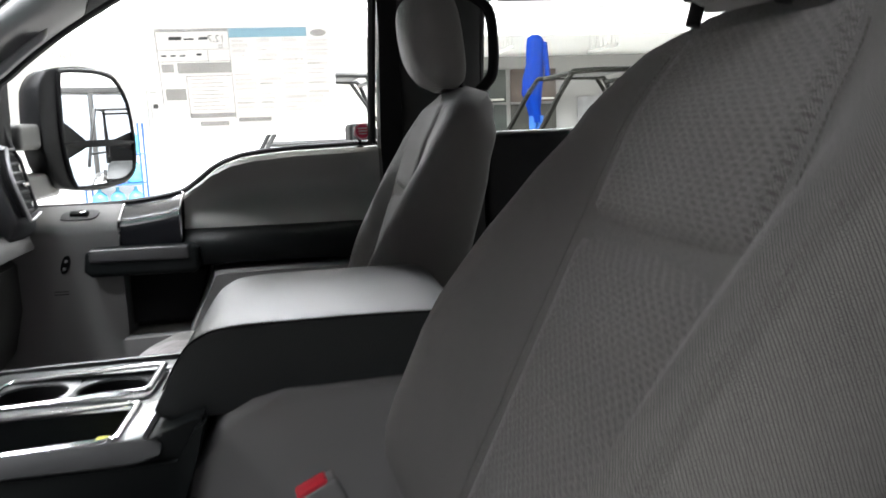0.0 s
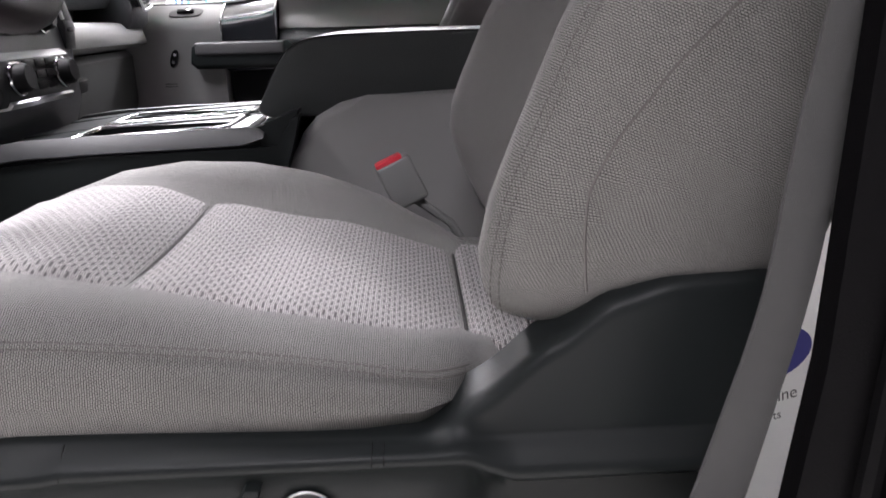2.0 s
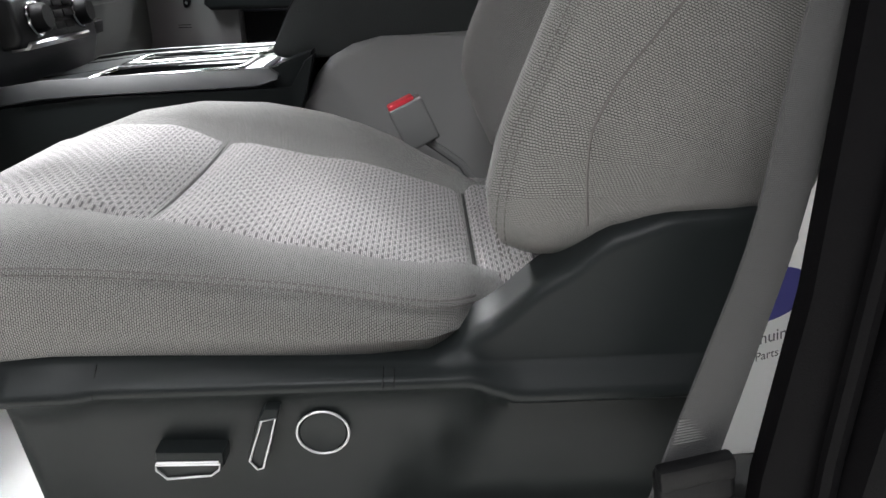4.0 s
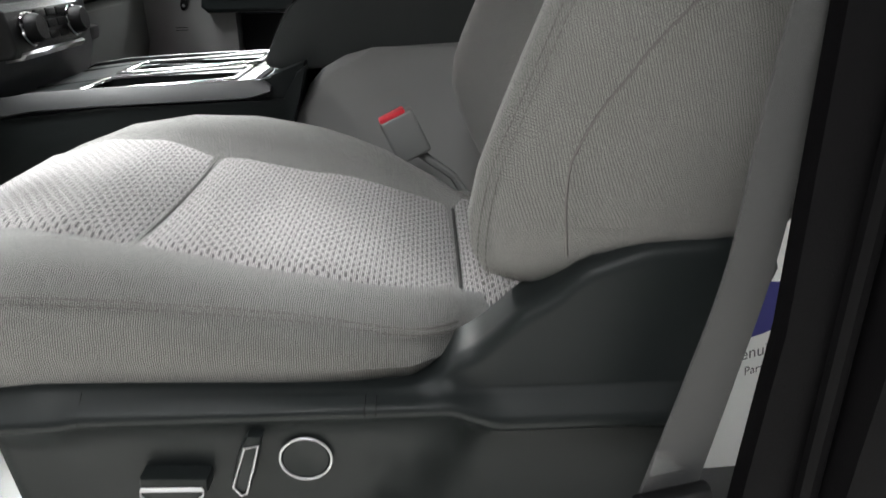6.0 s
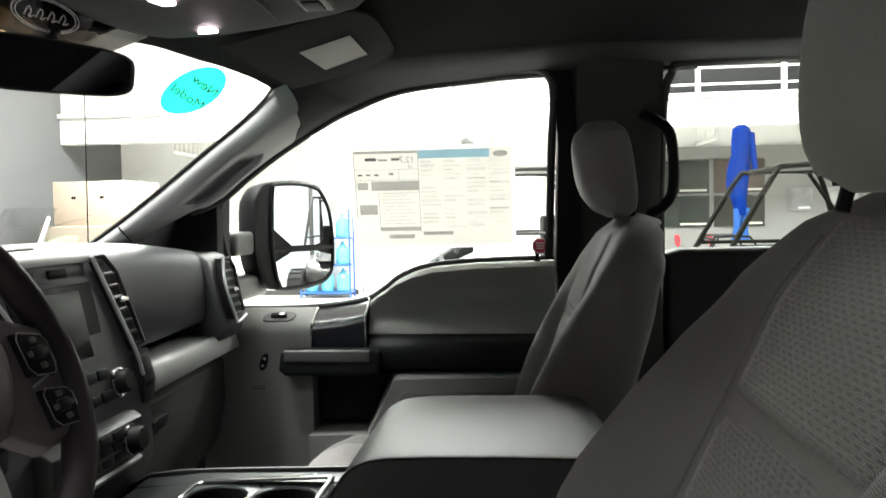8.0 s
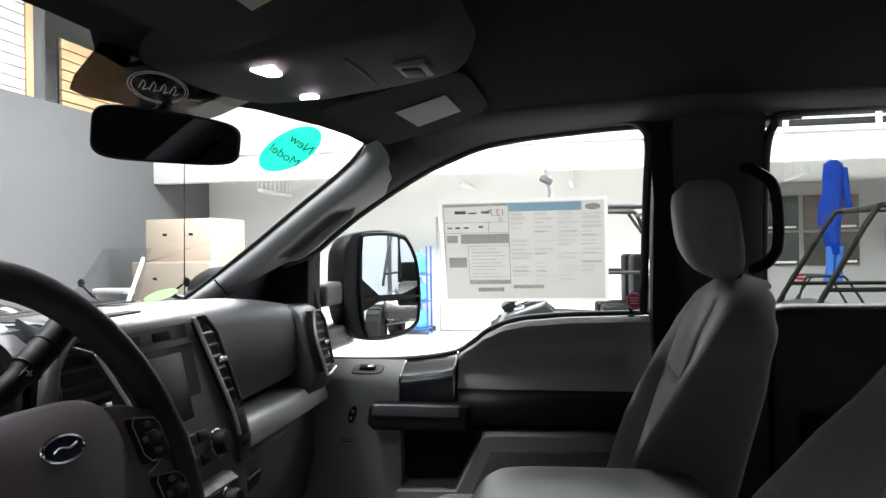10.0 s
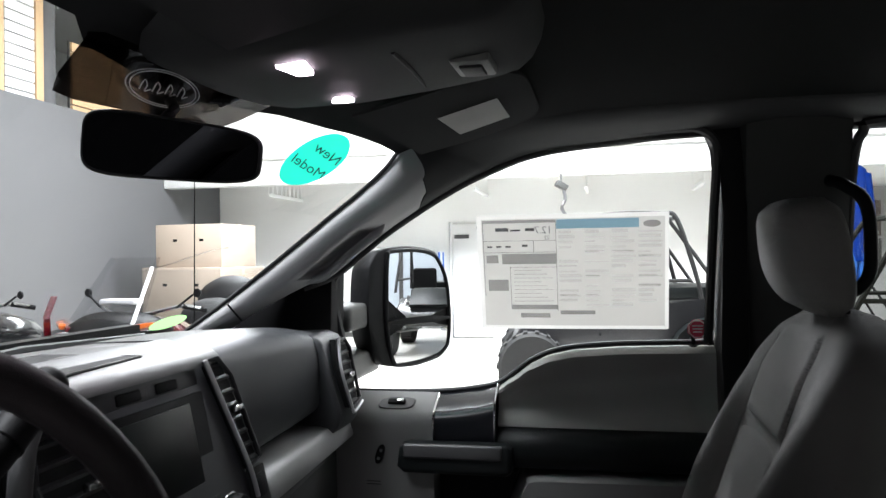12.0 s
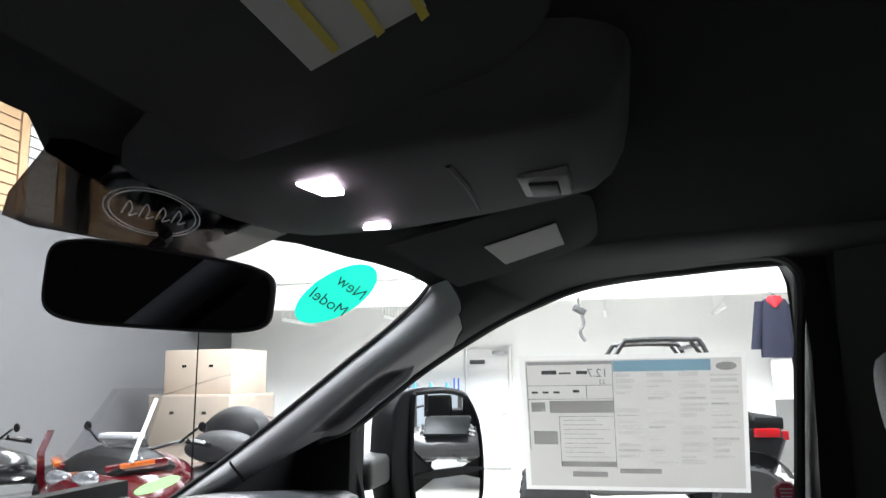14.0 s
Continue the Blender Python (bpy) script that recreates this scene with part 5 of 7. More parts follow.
stack_vent([(1.246, 1.518), (1.283, 1.516), (1.312, 1.488), (1.342, 1.355), (1.304, 1.346)], [(1.240, 1.518), (1.268, 1.44), (1.297, 1.35), (1.308, 1.30)], (1.300, 1.437))
stack_vent([(0.905, 1.508), (0.955, 1.492), (1.004, 1.405), (1.0, 1.36), (0.885, 1.36), (0.872, 1.44), (0.880, 1.490)], [(0.960, 1.490), (1.010, 1.405), (1.008, 1.36)], (0.95, 1.42))
stack_vent([(1.884, 1.481), (1.924, 1.480), (1.944, 1.459), (1.932, 1.342), (1.866, 1.330), (1.853, 1.420)], [(1.882, 1.486), (1.850, 1.424), (1.860, 1.335), (1.868, 1.322), (1.934, 1.334)], (1.900, 1.400), dash, lambda y, z, out: Vector((-0.703 + (1.48 - z) * 0.25 + out, y, z)))
for s in (1, -1):
    part("lower_cheek", prism([(-0.70, 1.34), (-0.632, 1.345), (-0.618, 1.29), (-0.622, 1.25), (-0.70, 1.24)], "y", *sorted((MID + s * 0.186, MID + s * 0.232)), 0.006, 2), M_STACK, stack, "charcoal lower cheek")
    part("switch_block", box(-0.004, 0.004, -0.014, 0.014, -0.028, 0.028, bevel=0.003, m=face_m(MID + s * 0.206, 1.305) @ pose(0.010, 0, 0)), M_BLACK, stack, "black switch block")

# instrument hood, column and stalks
hood = thing("instrument_cluster", (-0.75, SEAT_Y, 1.3), "dark hooded instrument cluster behind the wheel", "instrument cluster")
rings = []
for k in range(37):
    q = math.pi * k / 36
    y, z = SEAT_Y + 0.24 * math.cos(q), 1.44 + 0.125 * math.sin(q) ** 0.7
    rings.append([(-0.86, y, z), (-0.66, SEAT_Y + (y - SEAT_Y) * 1.02, z + 0.012), (-0.66, SEAT_Y + (y - SEAT_Y) * 0.96, z), (-0.86, SEAT_Y + (y - SEAT_Y) * 0.94, z - 0.012)])
part("hood", loft(rings), M_PAD, hood, "soft grey hood")
part("cluster_trim", prism([(-0.83, 1.556), (-0.80, 1.558), (-0.705, 1.486), (-0.700, 1.465), (-0.83, 1.50)], "y", 0.700, 0.925, 0.014, 4), M_DASHLIT, hood, "grey cluster trim")
part("dial_face", box(-0.80, -0.785, SEAT_Y - 0.22, SEAT_Y + 0.22, 1.36, 1.54, bevel=0.01), M_PIANO, hood, "dark gloss dial face")
part("lower_cover", box(-0.80, -0.68, 0.30, 0.90, 1.08, 1.40, bevel=0.03, seg=3), M_DARKGREY, hood, "dark lower dash cover")
arch = curve_points([(-0.672, 0.866, 1.36), (-0.664, 0.858, 1.43), (-0.668, 0.872, 1.485), (-0.676, 0.905, 1.515), (-0.684, 0.945, 1.525)], 5)
part("vent_arch", tube(arch, [0.008] + [0.012] * (len(arch) - 2) + [0.008], 10), M_CAP, hood, "curved satin trim beside the vent")

wheel = thing("steering_wheel", (-0.42, SEAT_Y, 1.44), "black leather-wrapped steering wheel with switch pods", "steering wheel")
WH = pose(-0.415, 0.540, 1.458, 0, -26, 0)     # local +x faces the driver
pts = [WH @ Vector((0, 0.174 * math.cos(q), 0.174 * math.sin(q))) for q in [2 * math.pi * k / 48 for k in range(48)]]
part("rim", tube(pts, 0.0165, 12, True), M_RIM, wheel, "black leather rim")
rings = []
for x, sc in ((-0.050, 0.80), (-0.020, 0.97), (-0.006, 1.0), (0.004, 0.96), (0.011, 0.86), (0.016, 0.68), (0.019, 0.42), (0.020, 0.12)):
    ring = []
    for k in range(40):
        q = 2 * math.pi * k / 40
        cy, cz = math.cos(q), math.sin(q)
        uy = math.copysign(abs(cy) ** 0.62, cy) * 0.102
        uz = math.copysign(abs(cz) ** 0.62, cz) * (0.054 if cz > 0 else 0.078)
        uy *= 1.0 - 0.22 * max(0.0, -uz / 0.078)
        ring.append(WH @ Vector((x, uy * sc, uz * sc)))
    rings.append(ring)
hub = part("hub", loft(rings), M_HUB, wheel, "padded dark hub", 70)
ov = lathe([(0.0, 0.024), (0.022, 0.0235), (0.0235, 0.018)], (0, 0, 0), "x", 24)
bmesh.ops.scale(ov, vec=(1, 1.0, 0.42), verts=ov.verts)
bmesh.ops.transform(ov, matrix=WH @ pose(0.0, 0, 0.01), verts=ov.verts)
part("badge", ov, material("badge_blue", (0.006, 0.010, 0.030), 0.3, coat=0.5), hub, "dark blue oval badge")
part("badge_ring", tube([WH @ Vector((0.0225, 0.0245 * math.cos(q), 0.01 + 0.0105 * math.sin(q))) for q in [2 * math.pi * k / 28 for k in range(28)]], 0.0017, 6, True), M_CHROME, hub, "satin badge ring")
part("badge_stroke", tube(curve_points([WH @ Vector((0.0246, u, 0.01 + w)) for u, w in ((-0.014, -0.0015), (-0.005, 0.001), (0.005, -0.001), (0.014, 0.0015))], 4), 0.0009, 5), M_SILVER, hub, "silver stroke on the badge")
for s in (-1, 1):
    bm = bm_new()
    add_prism(bm, [(s * 0.07, 0.040), (s * 0.12, 0.034), (s * 0.168, 0.017), (s * 0.170, -0.042), (s * 0.150, -0.086), (s * 0.10, -0.096), (s * 0.06, -0.07)], "x", -0.024, 0.004, 0.008, 3)
    bmesh.ops.transform(bm, matrix=WH, verts=bm.verts)
    sp = part("spoke", bm, M_HUB, wheel, "dark padded spoke")
    for zc, hh in ((-0.008, 0.024), (-0.063, 0.021)):
        bm = prism([(s * (0.128 - 0.021), zc - hh * 0.8), (s * (0.128 + 0.017), zc - hh), (s * (0.128 + 0.021), zc + hh * 0.7), (s * (0.128 - 0.019), zc + hh)], "x", 0.001, 0.011, 0.003, 2)
        bmesh.ops.transform(bm, matrix=WH, verts=bm.verts)
        pod = part("switch_pod", bm, M_BLACK, sp, "black switch pod")
        loop = [(0.107, -0.5), (0.114, -0.86), (0.140, -0.98), (0.147, -0.6), (0.149, 0.4), (0.143, 0.72), (0.114, 0.98), (0.108, 0.7)]
        part("satin_edge", tube([WH @ Vector((0.0112, s * a, zc + hh * b)) for a, b in loop], 0.0006, 6, True), M_SATIN, pod, "silver outline")
        for da, db in ((0.0, 0.55), (0.0, -0.55), (0.011, 0.0), (-0.011, 0.0)):
            part("arrow_key", box(-0.001, 0.003, -0.0035, 0.0035, -0.0028, 0.0028, bevel=0.001, m=WH @ pose(0.0112, s * (0.128 + da), zc + hh * db)), M_DARKGREY, pod, "small grey key")
        part("rocker", box(-0.001, 0.004, -0.009, 0.009, -0.006, 0.006, bevel=0.002, m=WH @ pose(0.0115, s * 0.127, zc)), M_CHAR, pod)
    part("satin_edge", tube([WH @ Vector((0.006, s * 0.108, -0.037)), WH @ Vector((0.006, s * 0.148, -0.027))], 0.0014, 5), M_SATIN, sp)
bm = bm_new()
add_prism(bm, [(-0.045, -0.06), (0.045, -0.06), (0.03, -0.172), (-0.03, -0.172)], "x", -0.022, -0.004, 0.004)
bmesh.ops.transform(bm, matrix=WH, verts=bm.verts)
part("lower_spoke", bm, M_SATIN, wheel, "satin lower spoke")
part("column", tube([WH @ Vector((-0.04, 0, 0)), WH @ Vector((-0.30, 0, -0.02))], [0.045, 0.06], 14), M_BLACK, wheel, "black column cover")
stalk = [(-0.54, 0.592, 1.478), (-0.525, 0.622, 1.503), (-0.52, 0.647, 1.522), (-0.518, 0.681, 1.546), (-0.518, 0.711, 1.568), (-0.519, 0.728, 1.580)]
line = curve_points(stalk, 4)
lever = part("shift_lever", tube(line, [0.010] * 4 + [0.0120] * 4 + [0.0150] * 11 + [0.013, 0.008], 16), M_BLACK, wheel, "black column shift lever")
for k, r in ((8, 0.0162), (11, 0.0160)):
    d = (line[k + 1] - line[k]).normalized()
    part("collar", tube([line[k] - 0.0016 * d, line[k] + 0.0016 * d], r, 16), M_BLACK, lever, "raised ring on the lever")
for k in (7, 14):
    d = (line[k + 1] - line[k]).normalized()
    n = Vector((0.94, -0.25, 0.22))
    n = (n - n.dot(d) * d).normalized()
    FR = Matrix((n, d, n.cross(d))).transposed().to_4x4()
    FR.translation = line[k] + n * (0.0120 if k == 7 else 0.0145)
    pad = part("grip_pad", box(-0.003, 0.002, -0.008, 0.008, -0.0055, 0.0055, bevel=0.0015, m=FR), M_BLACK, lever, "black push pad")
    if k == 7:
        for u, w in ((0.0035, 0.0008), (0.0008, 0.0035)):
            part("plus_mark", box(0.0018, 0.0024, -u, u, -w, w, m=FR), M_SILVER, pad, "pale plus sign")
stalk = [WH @ Vector(p) for p in ((-0.08, -0.03, 0.0), (-0.085, -0.10, 0.02), (-0.08, -0.2, 0.03))]
part("indicator_stalk", tube(stalk, [0.008, 0.009, 0.012], 10), M_BLACK, wheel, "black indicator stalk")

# ---- overhead ----
over = thing("overhead_console", (-0.35, MID, 1.92), "dark overhead console with two lit map lamps", "overhead console")
rings = []
for x, z, w in ((-0.645, 1.918, 0.10), (-0.62, 1.904, 0.135), (-0.58, 1.894, 0.165), (-0.54, 1.889, 0.178), (-0.45, 1.890, 0.178), (-0.33, 1.901, 0.166), (-0.24, 1.911, 0.150), (-0.205, 1.918, 0.143), (-0.185, 1.932, 0.135), (-0.172, 1.955, 0.128), (-0.165, 1.985, 0.12)):
    rings.append([(x, MID + w * u, z + dz) for u, dz in ((-1.30, 0.075), (-1.16, 0.045), (-1.04, 0.020), (-0.95, 0.007), (-0.8, 0.0015), (-0.4, 0.0), (0, 0.0), (0.4, 0.0), (0.8, 0.0015), (0.95, 0.007), (1.04, 0.020), (1.16, 0.045), (1.30, 0.075))])
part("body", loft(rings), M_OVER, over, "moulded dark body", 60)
for pts in ([(-0.458, 1.020), (-0.423, 1.018), (-0.429, 1.062), (-0.450, 1.064)], [(-0.466, 1.230), (-0.434, 1.231), (-0.437, 1.208), (-0.455, 1.207)]):
    part("map_lamp", prism(pts, "z", 1.887, 1.91, 0.002), M_LAMP, over, "lit white map lamp")
part("flap_joint", tube([(-0.325, MID - 0.08, 1.902), (-0.322, MID, 1.900), (-0.330, MID + 0.11, 1.904)], 0.003, 6), M_BLACK, over)
sw = part("switch_frame", box(-0.275, -0.225, MID - 0.01, MID + 0.07, 1.903, 1.925, bevel=0.005), M_DARKGREY, over, "grey switch frame")
part("rocker_switch", box(-0.265, -0.236, MID + 0.005, MID + 0.055, 1.899, 1.915, bevel=0.003), M_BLACK, sw, "black rocker switch")


def visor(name, yc, label):
    root = thing(name, (-0.36, yc, 1.91), label, "sun visor", "sun visors")
    rings = []
    for k in range(13):
        t = k / 12
        y = yc - 0.23 + 0.46 * t
        e = (1 - abs(2 * t - 1) ** 6)
        x0, x1 = -0.47, -0.47 + 0.20 + 0.06 * e
        th = 0.004 + 0.008 * e
        zz = [1.914 + 0.26 * (x + 0.36) for x in (x0, (x0 + x1) / 2, x1)]
        rings.append([(x0, y, zz[0]), ((x0 + x1) / 2, y, zz[1] - 0.003), (x1, y, zz[2]), (x1, y, zz[2] + 0.004), ((x0 + x1) / 2, y, zz[1] + th), (x0, y, zz[0] + th)])
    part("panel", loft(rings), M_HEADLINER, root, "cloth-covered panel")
    return root


pv = visor("passenger_visor", 1.56, "dark grey folded-up sun visor with a pale warning label")
dv = visor("driver_visor", 0.70, "dark grey folded-up sun visor with yellow and white labels")


def patch(p, q, r, s, lift):
    bm = bm_new()
    bm.faces.new([bm.verts.new(Vector(v) + Vector((0, 0, -lift))) for v in (p, q, r, s)])
    bmesh.ops.solidify(bm, geom=bm.faces[:], thickness=0.001)
    return bm


def on_visor(x, y):
    return (x, y, 1.911 + 0.26 * (x + 0.36))


part("warning_label", patch(on_visor(-0.370, 1.49), on_visor(-0.265, 1.48), on_visor(-0.265, 1.66), on_visor(-0.365, 1.68), 0.003), M_LABEL, pv, "pale grey label")
part("warning_label", patch(on_visor(-0.365, 0.68), on_visor(-0.285, 0.66), on_visor(-0.285, 0.80), on_visor(-0.365, 0.825), 0.003), M_LABEL, dv, "white and yellow label")
M_YELLOW = material("label_yellow", (0.5, 0.42, 0.05), 0.6)
for x in (-0.346, -0.318, -0.291):
    part("label_stripe", patch(on_visor(x, 0.685), on_visor(x + 0.006, 0.68), on_visor(x + 0.006, 0.808), on_visor(x, 0.812), 0.0045), M_YELLOW, dv, "yellow stripe")


mirror = thing("rear_view_mirror", (-0.60, 1.02, 1.82), "black rear-view mirror on an arm from the windscreen", "rear-view mirror")
a, b = Vector((-0.721, 1.031, 1.820)), Vector((-0.502, 1.075, 1.791))
ax = (b - a).normalized()
nx = Vector((ax.y, -ax.x, -0.12)).normalized()
up = nx.cross(ax)
if up.z < 0:
    up = -up
cen = (a + b) / 2
B = Matrix((nx, ax, up)).transposed().to_4x4()
B.translation = cen


def mirror_ring(x, k):
    """Rounded outline, taller towards the driver's end."""
    ring = []
    for j in range(48):
        q = 2 * math.pi * j / 48
        cy, cz = math.cos(q), math.sin(q)
        y = math.copysign(abs(cy) ** 0.42, cy) * (0.1115 - 0.040 * (1 - k))
        z = math.copysign(abs(cz) ** 0.42, cz) * 0.0385 * k * (1 - 1.25 * y - 0.5 * y * y)
        ring.append(B @ Vector((x, y, z)))
    return ring


part("housing", loft([mirror_ring(x, k) for x, k in ((-0.034, 0.55), (-0.030, 0.78), (-0.020, 0.93), (-0.008, 1.0), (0.0, 1.0), (0.002, 0.97), (0.002, 0.93), (0.0005, 0.91))]), M_BLACK, mirror, "black mirror housing", 50)
part("mirror_glass", loft([mirror_ring(0.0002, 0.91), mirror_ring(0.0012, 0.905)]), mirror_face("dim_mirror", (0.012, 0.012, 0.013)), mirror, "dark mirror glass")
part("arm", tube(curve_points([B @ Vector((-0.014, -0.025, 0.026)), B @ Vector((-0.030, -0.010, 0.050)), (-0.668, 1.150, 1.892), screen_point(1.212, 1.0, 0.016)], 4), 0.0070, 8), M_BLACK, mirror, "black mirror arm")
part("mount", tube([screen_point(1.205, 0.985, 0.010), screen_point(1.225, 1.02, 0.010)], 0.011, 12), M_BLACK, mirror, "black mount on the glass")

# ---- stickers on the glass ----
stk = thing("window_sticker", (-0.16, 2.05, 1.48), "white printed price sheet taped to the side window", "price sheet")


def sheet_point(a, b, lift=0.0):
    """a along x and b up the sheet, 0 to 1; the sheet hangs inside the side glass."""
    z = 1.494 + 0.268 * b
    return Vector((-0.385 + 0.434 * a, glass_y(z) - 0.010 - lift + 0.0012 * math.sin(9 * a) * (1 - b), z))


def sheet(a0, a1, b0, b1, lift, n=6):
    rr = [[sheet_point(a0 + (a1 - a0) * i / n, b, lift) for i in range(n + 1)] for b in (b0, (b0 + b1) / 2, b1)]
    return loft(rr, closed=False)


part("paper", sheet(0, 1, 0, 1, 0.0, 12), M_SHEET, stk, "white paper sheet")
part("field", sheet(0.025, 0.98, 0.03, 0.965, 0.001, 12), M_FILM_FIELD, stk, "pale grey printed field")
part("title_bar", sheet(0.425, 0.85, 0.875, 0.955, 0.002), M_FILM_BLUE, stk, "blue title bar")
for a0, a1, b0, b1 in ((0.035, 0.42, 0.93, 0.955), (0.13, 0.42, 0.575, 0.665), (0.17, 0.42, 0.175, 0.215), (0.22, 0.38, 0.10, 0.14), (0.435, 0.62, 0.13, 0.165), (0.045, 0.11, 0.585, 0.655), (0.05, 0.16, 0.34, 0.44)):
    part("print_bar", sheet(a0, a1, b0, b1, 0.002), M_FILM_BAR, stk)
rng = random.Random(4)
for col in range(4):
    a = 0.435 + 0.137 * col
    for row in range(16):
        b = 0.835 - 0.042 * row
        if rng.random() < 0.8:
            part("print_line", sheet(a, a + rng.uniform(0.06, 0.125), b, b + rng.uniform(0.012, 0.030), 0.002, 2), M_FILM_SOFT, stk)
        if rng.random() < 0.14:
            part("print_line", sheet(a, a + rng.uniform(0.05, 0.12), b + 0.01, b + 0.018, 0.0026, 2), M_FILM_FIELD, stk)
for k in range(9):
    part("print_line", sheet(0.19, 0.40 - 0.03 * (k % 3), 0.245 + 0.034 * k, 0.252 + 0.034 * k, 0.002, 2), M_FILM_FIELD, stk)
for a0, a1, b0, b1 in ((0.035, 0.42, 0.775, 0.78), (0.035, 0.42, 0.675, 0.68), (0.42, 0.424, 0.16, 0.955), (0.03, 0.034, 0.3, 0.955), (0.30, 0.304, 0.68, 0.775), (0.17, 0.42, 0.545, 0.55), (0.17, 0.174, 0.18, 0.55)):
    part("print_rule", sheet(a0, a1, b0, b1, 0.002, 4), M_FILM_BAR, stk)
for a0, a1, b0, b1 in ((0.26, 0.31, 0.86, 0.885), (0.10, 0.17, 0.86, 0.89), (0.18, 0.235, 0.86, 0.875), (0.05, 0.08, 0.72, 0.735), (0.10, 0.13, 0.72, 0.735), (0.15, 0.18, 0.72, 0.735), (0.24, 0.27, 0.725, 0.745)):
    part("print_mark", sheet(a0, a1, b0, b1, 0.002, 2), M_FILM_DARK, stk)
for txt, ca, cb, sz in (("12.7", 0.355, 0.865, 0.024), ("22", 0.375, 0.80, 0.013)):
    bm = remap(text_bm(txt, sz), lambda p, q: sheet_point(ca - p / 0.437, cb + q / 0.274, 0.003))
    part("lettering", bm, M_INK, stk, "dark printed figures seen from behind")
lg = [(0.915 + 0.045 * math.cos(q), 0.905 + 0.03 * math.sin(q)) for q in [2 * math.pi * k / 24 for k in range(24)]]
bm = bm_new()
bm.faces.new([bm.verts.new(sheet_point(p, q, 0.002)) for p, q in lg])
part("oval_print", bm, M_FILM_BAR, stk, "grey printed oval")



def decal(cy, ct, ay, at, by, bt, n=36):
    """An oval on the windscreen from its middle and two half axes, in (y, t)."""
    return [(cy + ay * math.cos(q) + by * math.sin(q), ct + at * math.cos(q) + bt * math.sin(q)) for q in [2 * math.pi * k / n for k in range(n)]]


def decal_sheet(outline, lift):
    bm = bm_new()
    bm.faces.new([bm.verts.new(screen_point(y, t, lift)) for y, t in outline])
    return bm


new_model = thing("oval_sticker", tuple(screen_point(1.63, 0.88)), "teal oval paper sticker inside the windscreen", "sticker")
part("paper", decal_sheet(decal(1.609, 0.897, 0.0365, 0.096, 0.0795, -0.056), 0.006), M_TEAL, new_model, "teal paper oval")
for txt, cx, cz, size in (("New", 18, 11, 30), ("Model", -14, -9, 29)):
    # right and up on the pane, in thousandths of the view across it; the words are mirrored and climb to the left
    def spread(p, q):
        r = cx - size * (0.60 * p) + size * 0.56 * q
        u = cz + size * (0.52 * p) + size * 0.66 * q
        return screen_point(1.611 + r * 0.00167 - u * 0.0020, 0.895 + r * 0.00067 + u * 0.0020, 0.0085)
    part("lettering", remap(text_bm(txt, 1.0), spread), M_INKBLACK, new_model, "dark mirrored word")
lime = thing("lime_sticker", tuple(screen_point(1.72, 0.10)), "lime green oval paper sticker low on the windscreen", "sticker")
part("paper", decal_sheet(decal(1.722, 0.10, 0.034, 0.028, 0.02, -0.028), 0.006), M_LIME, lime, "lime paper oval")
stop = [(0.113 + 0.023 * math.cos(q), 1.494 + 0.023 * math.sin(q)) for q in [math.pi / 8 + math.pi / 4 * k for k in range(8)]]
solo("alarm_sticker", prism(stop, "y", 2.052, 2.0535), material("sticker_red", (0.75, 0.05, 0.12), 0.5), "red and white eight-sided alarm sticker on the window", "sticker")
part("white_border", tube([(0.113 + 0.0205 * math.cos(q), 2.0515, 1.494 + 0.0205 * math.sin(q)) for q in [math.pi / 8 + math.pi / 4 * k for k in range(8)]], 0.0012, 4, True), M_PAPER, bpy.data.objects["alarm_sticker"], "white border")
for k in range(3):
    part("print_bar", box(0.101 + 0.001 * k, 0.125 - 0.001 * k, 2.0508, 2.0520, 1.500 - 0.007 * k, 1.503 - 0.007 * k), M_PAPER, bpy.data.objects["alarm_sticker"])

# ---- passenger's door mirror outside ----
dm = thing("door_mirror", (-0.7, 2.25, 1.35), "large black towing mirror on two arms with split glass", "door mirror")
MW, MN = Vector((0.545, 0.839, 0)), Vector((0.839, -0.545, 0))
MM = Matrix((MW, -MN, Vector((0, 0, 1)))).transposed().to_4x4()
MM.translation = (-0.628, 2.40, 1.522)          # local x across the glass, y into the housing, z up


def mshape(pts, y0, y1, bevel=0.0):
    bm = prism([(1.17 * x, z) for x, z in rounded(pts)], "y", y0, y1, bevel, 3)
    bmesh.ops.transform(bm, matrix=MM, verts=bm.verts)
    return bm


def rounded(pts):
    """A closed outline with its corners softened."""
    q = pts[-1:] + pts + pts[:2]
    return [(0.7 * a + 0.3 * c, 0.7 * b + 0.3 * d) for (a, b), (c, d) in [pair for k in range(1, len(pts) + 1) for pair in ((q[k], q[k - 1]), (q[k], q[k + 1]))]]


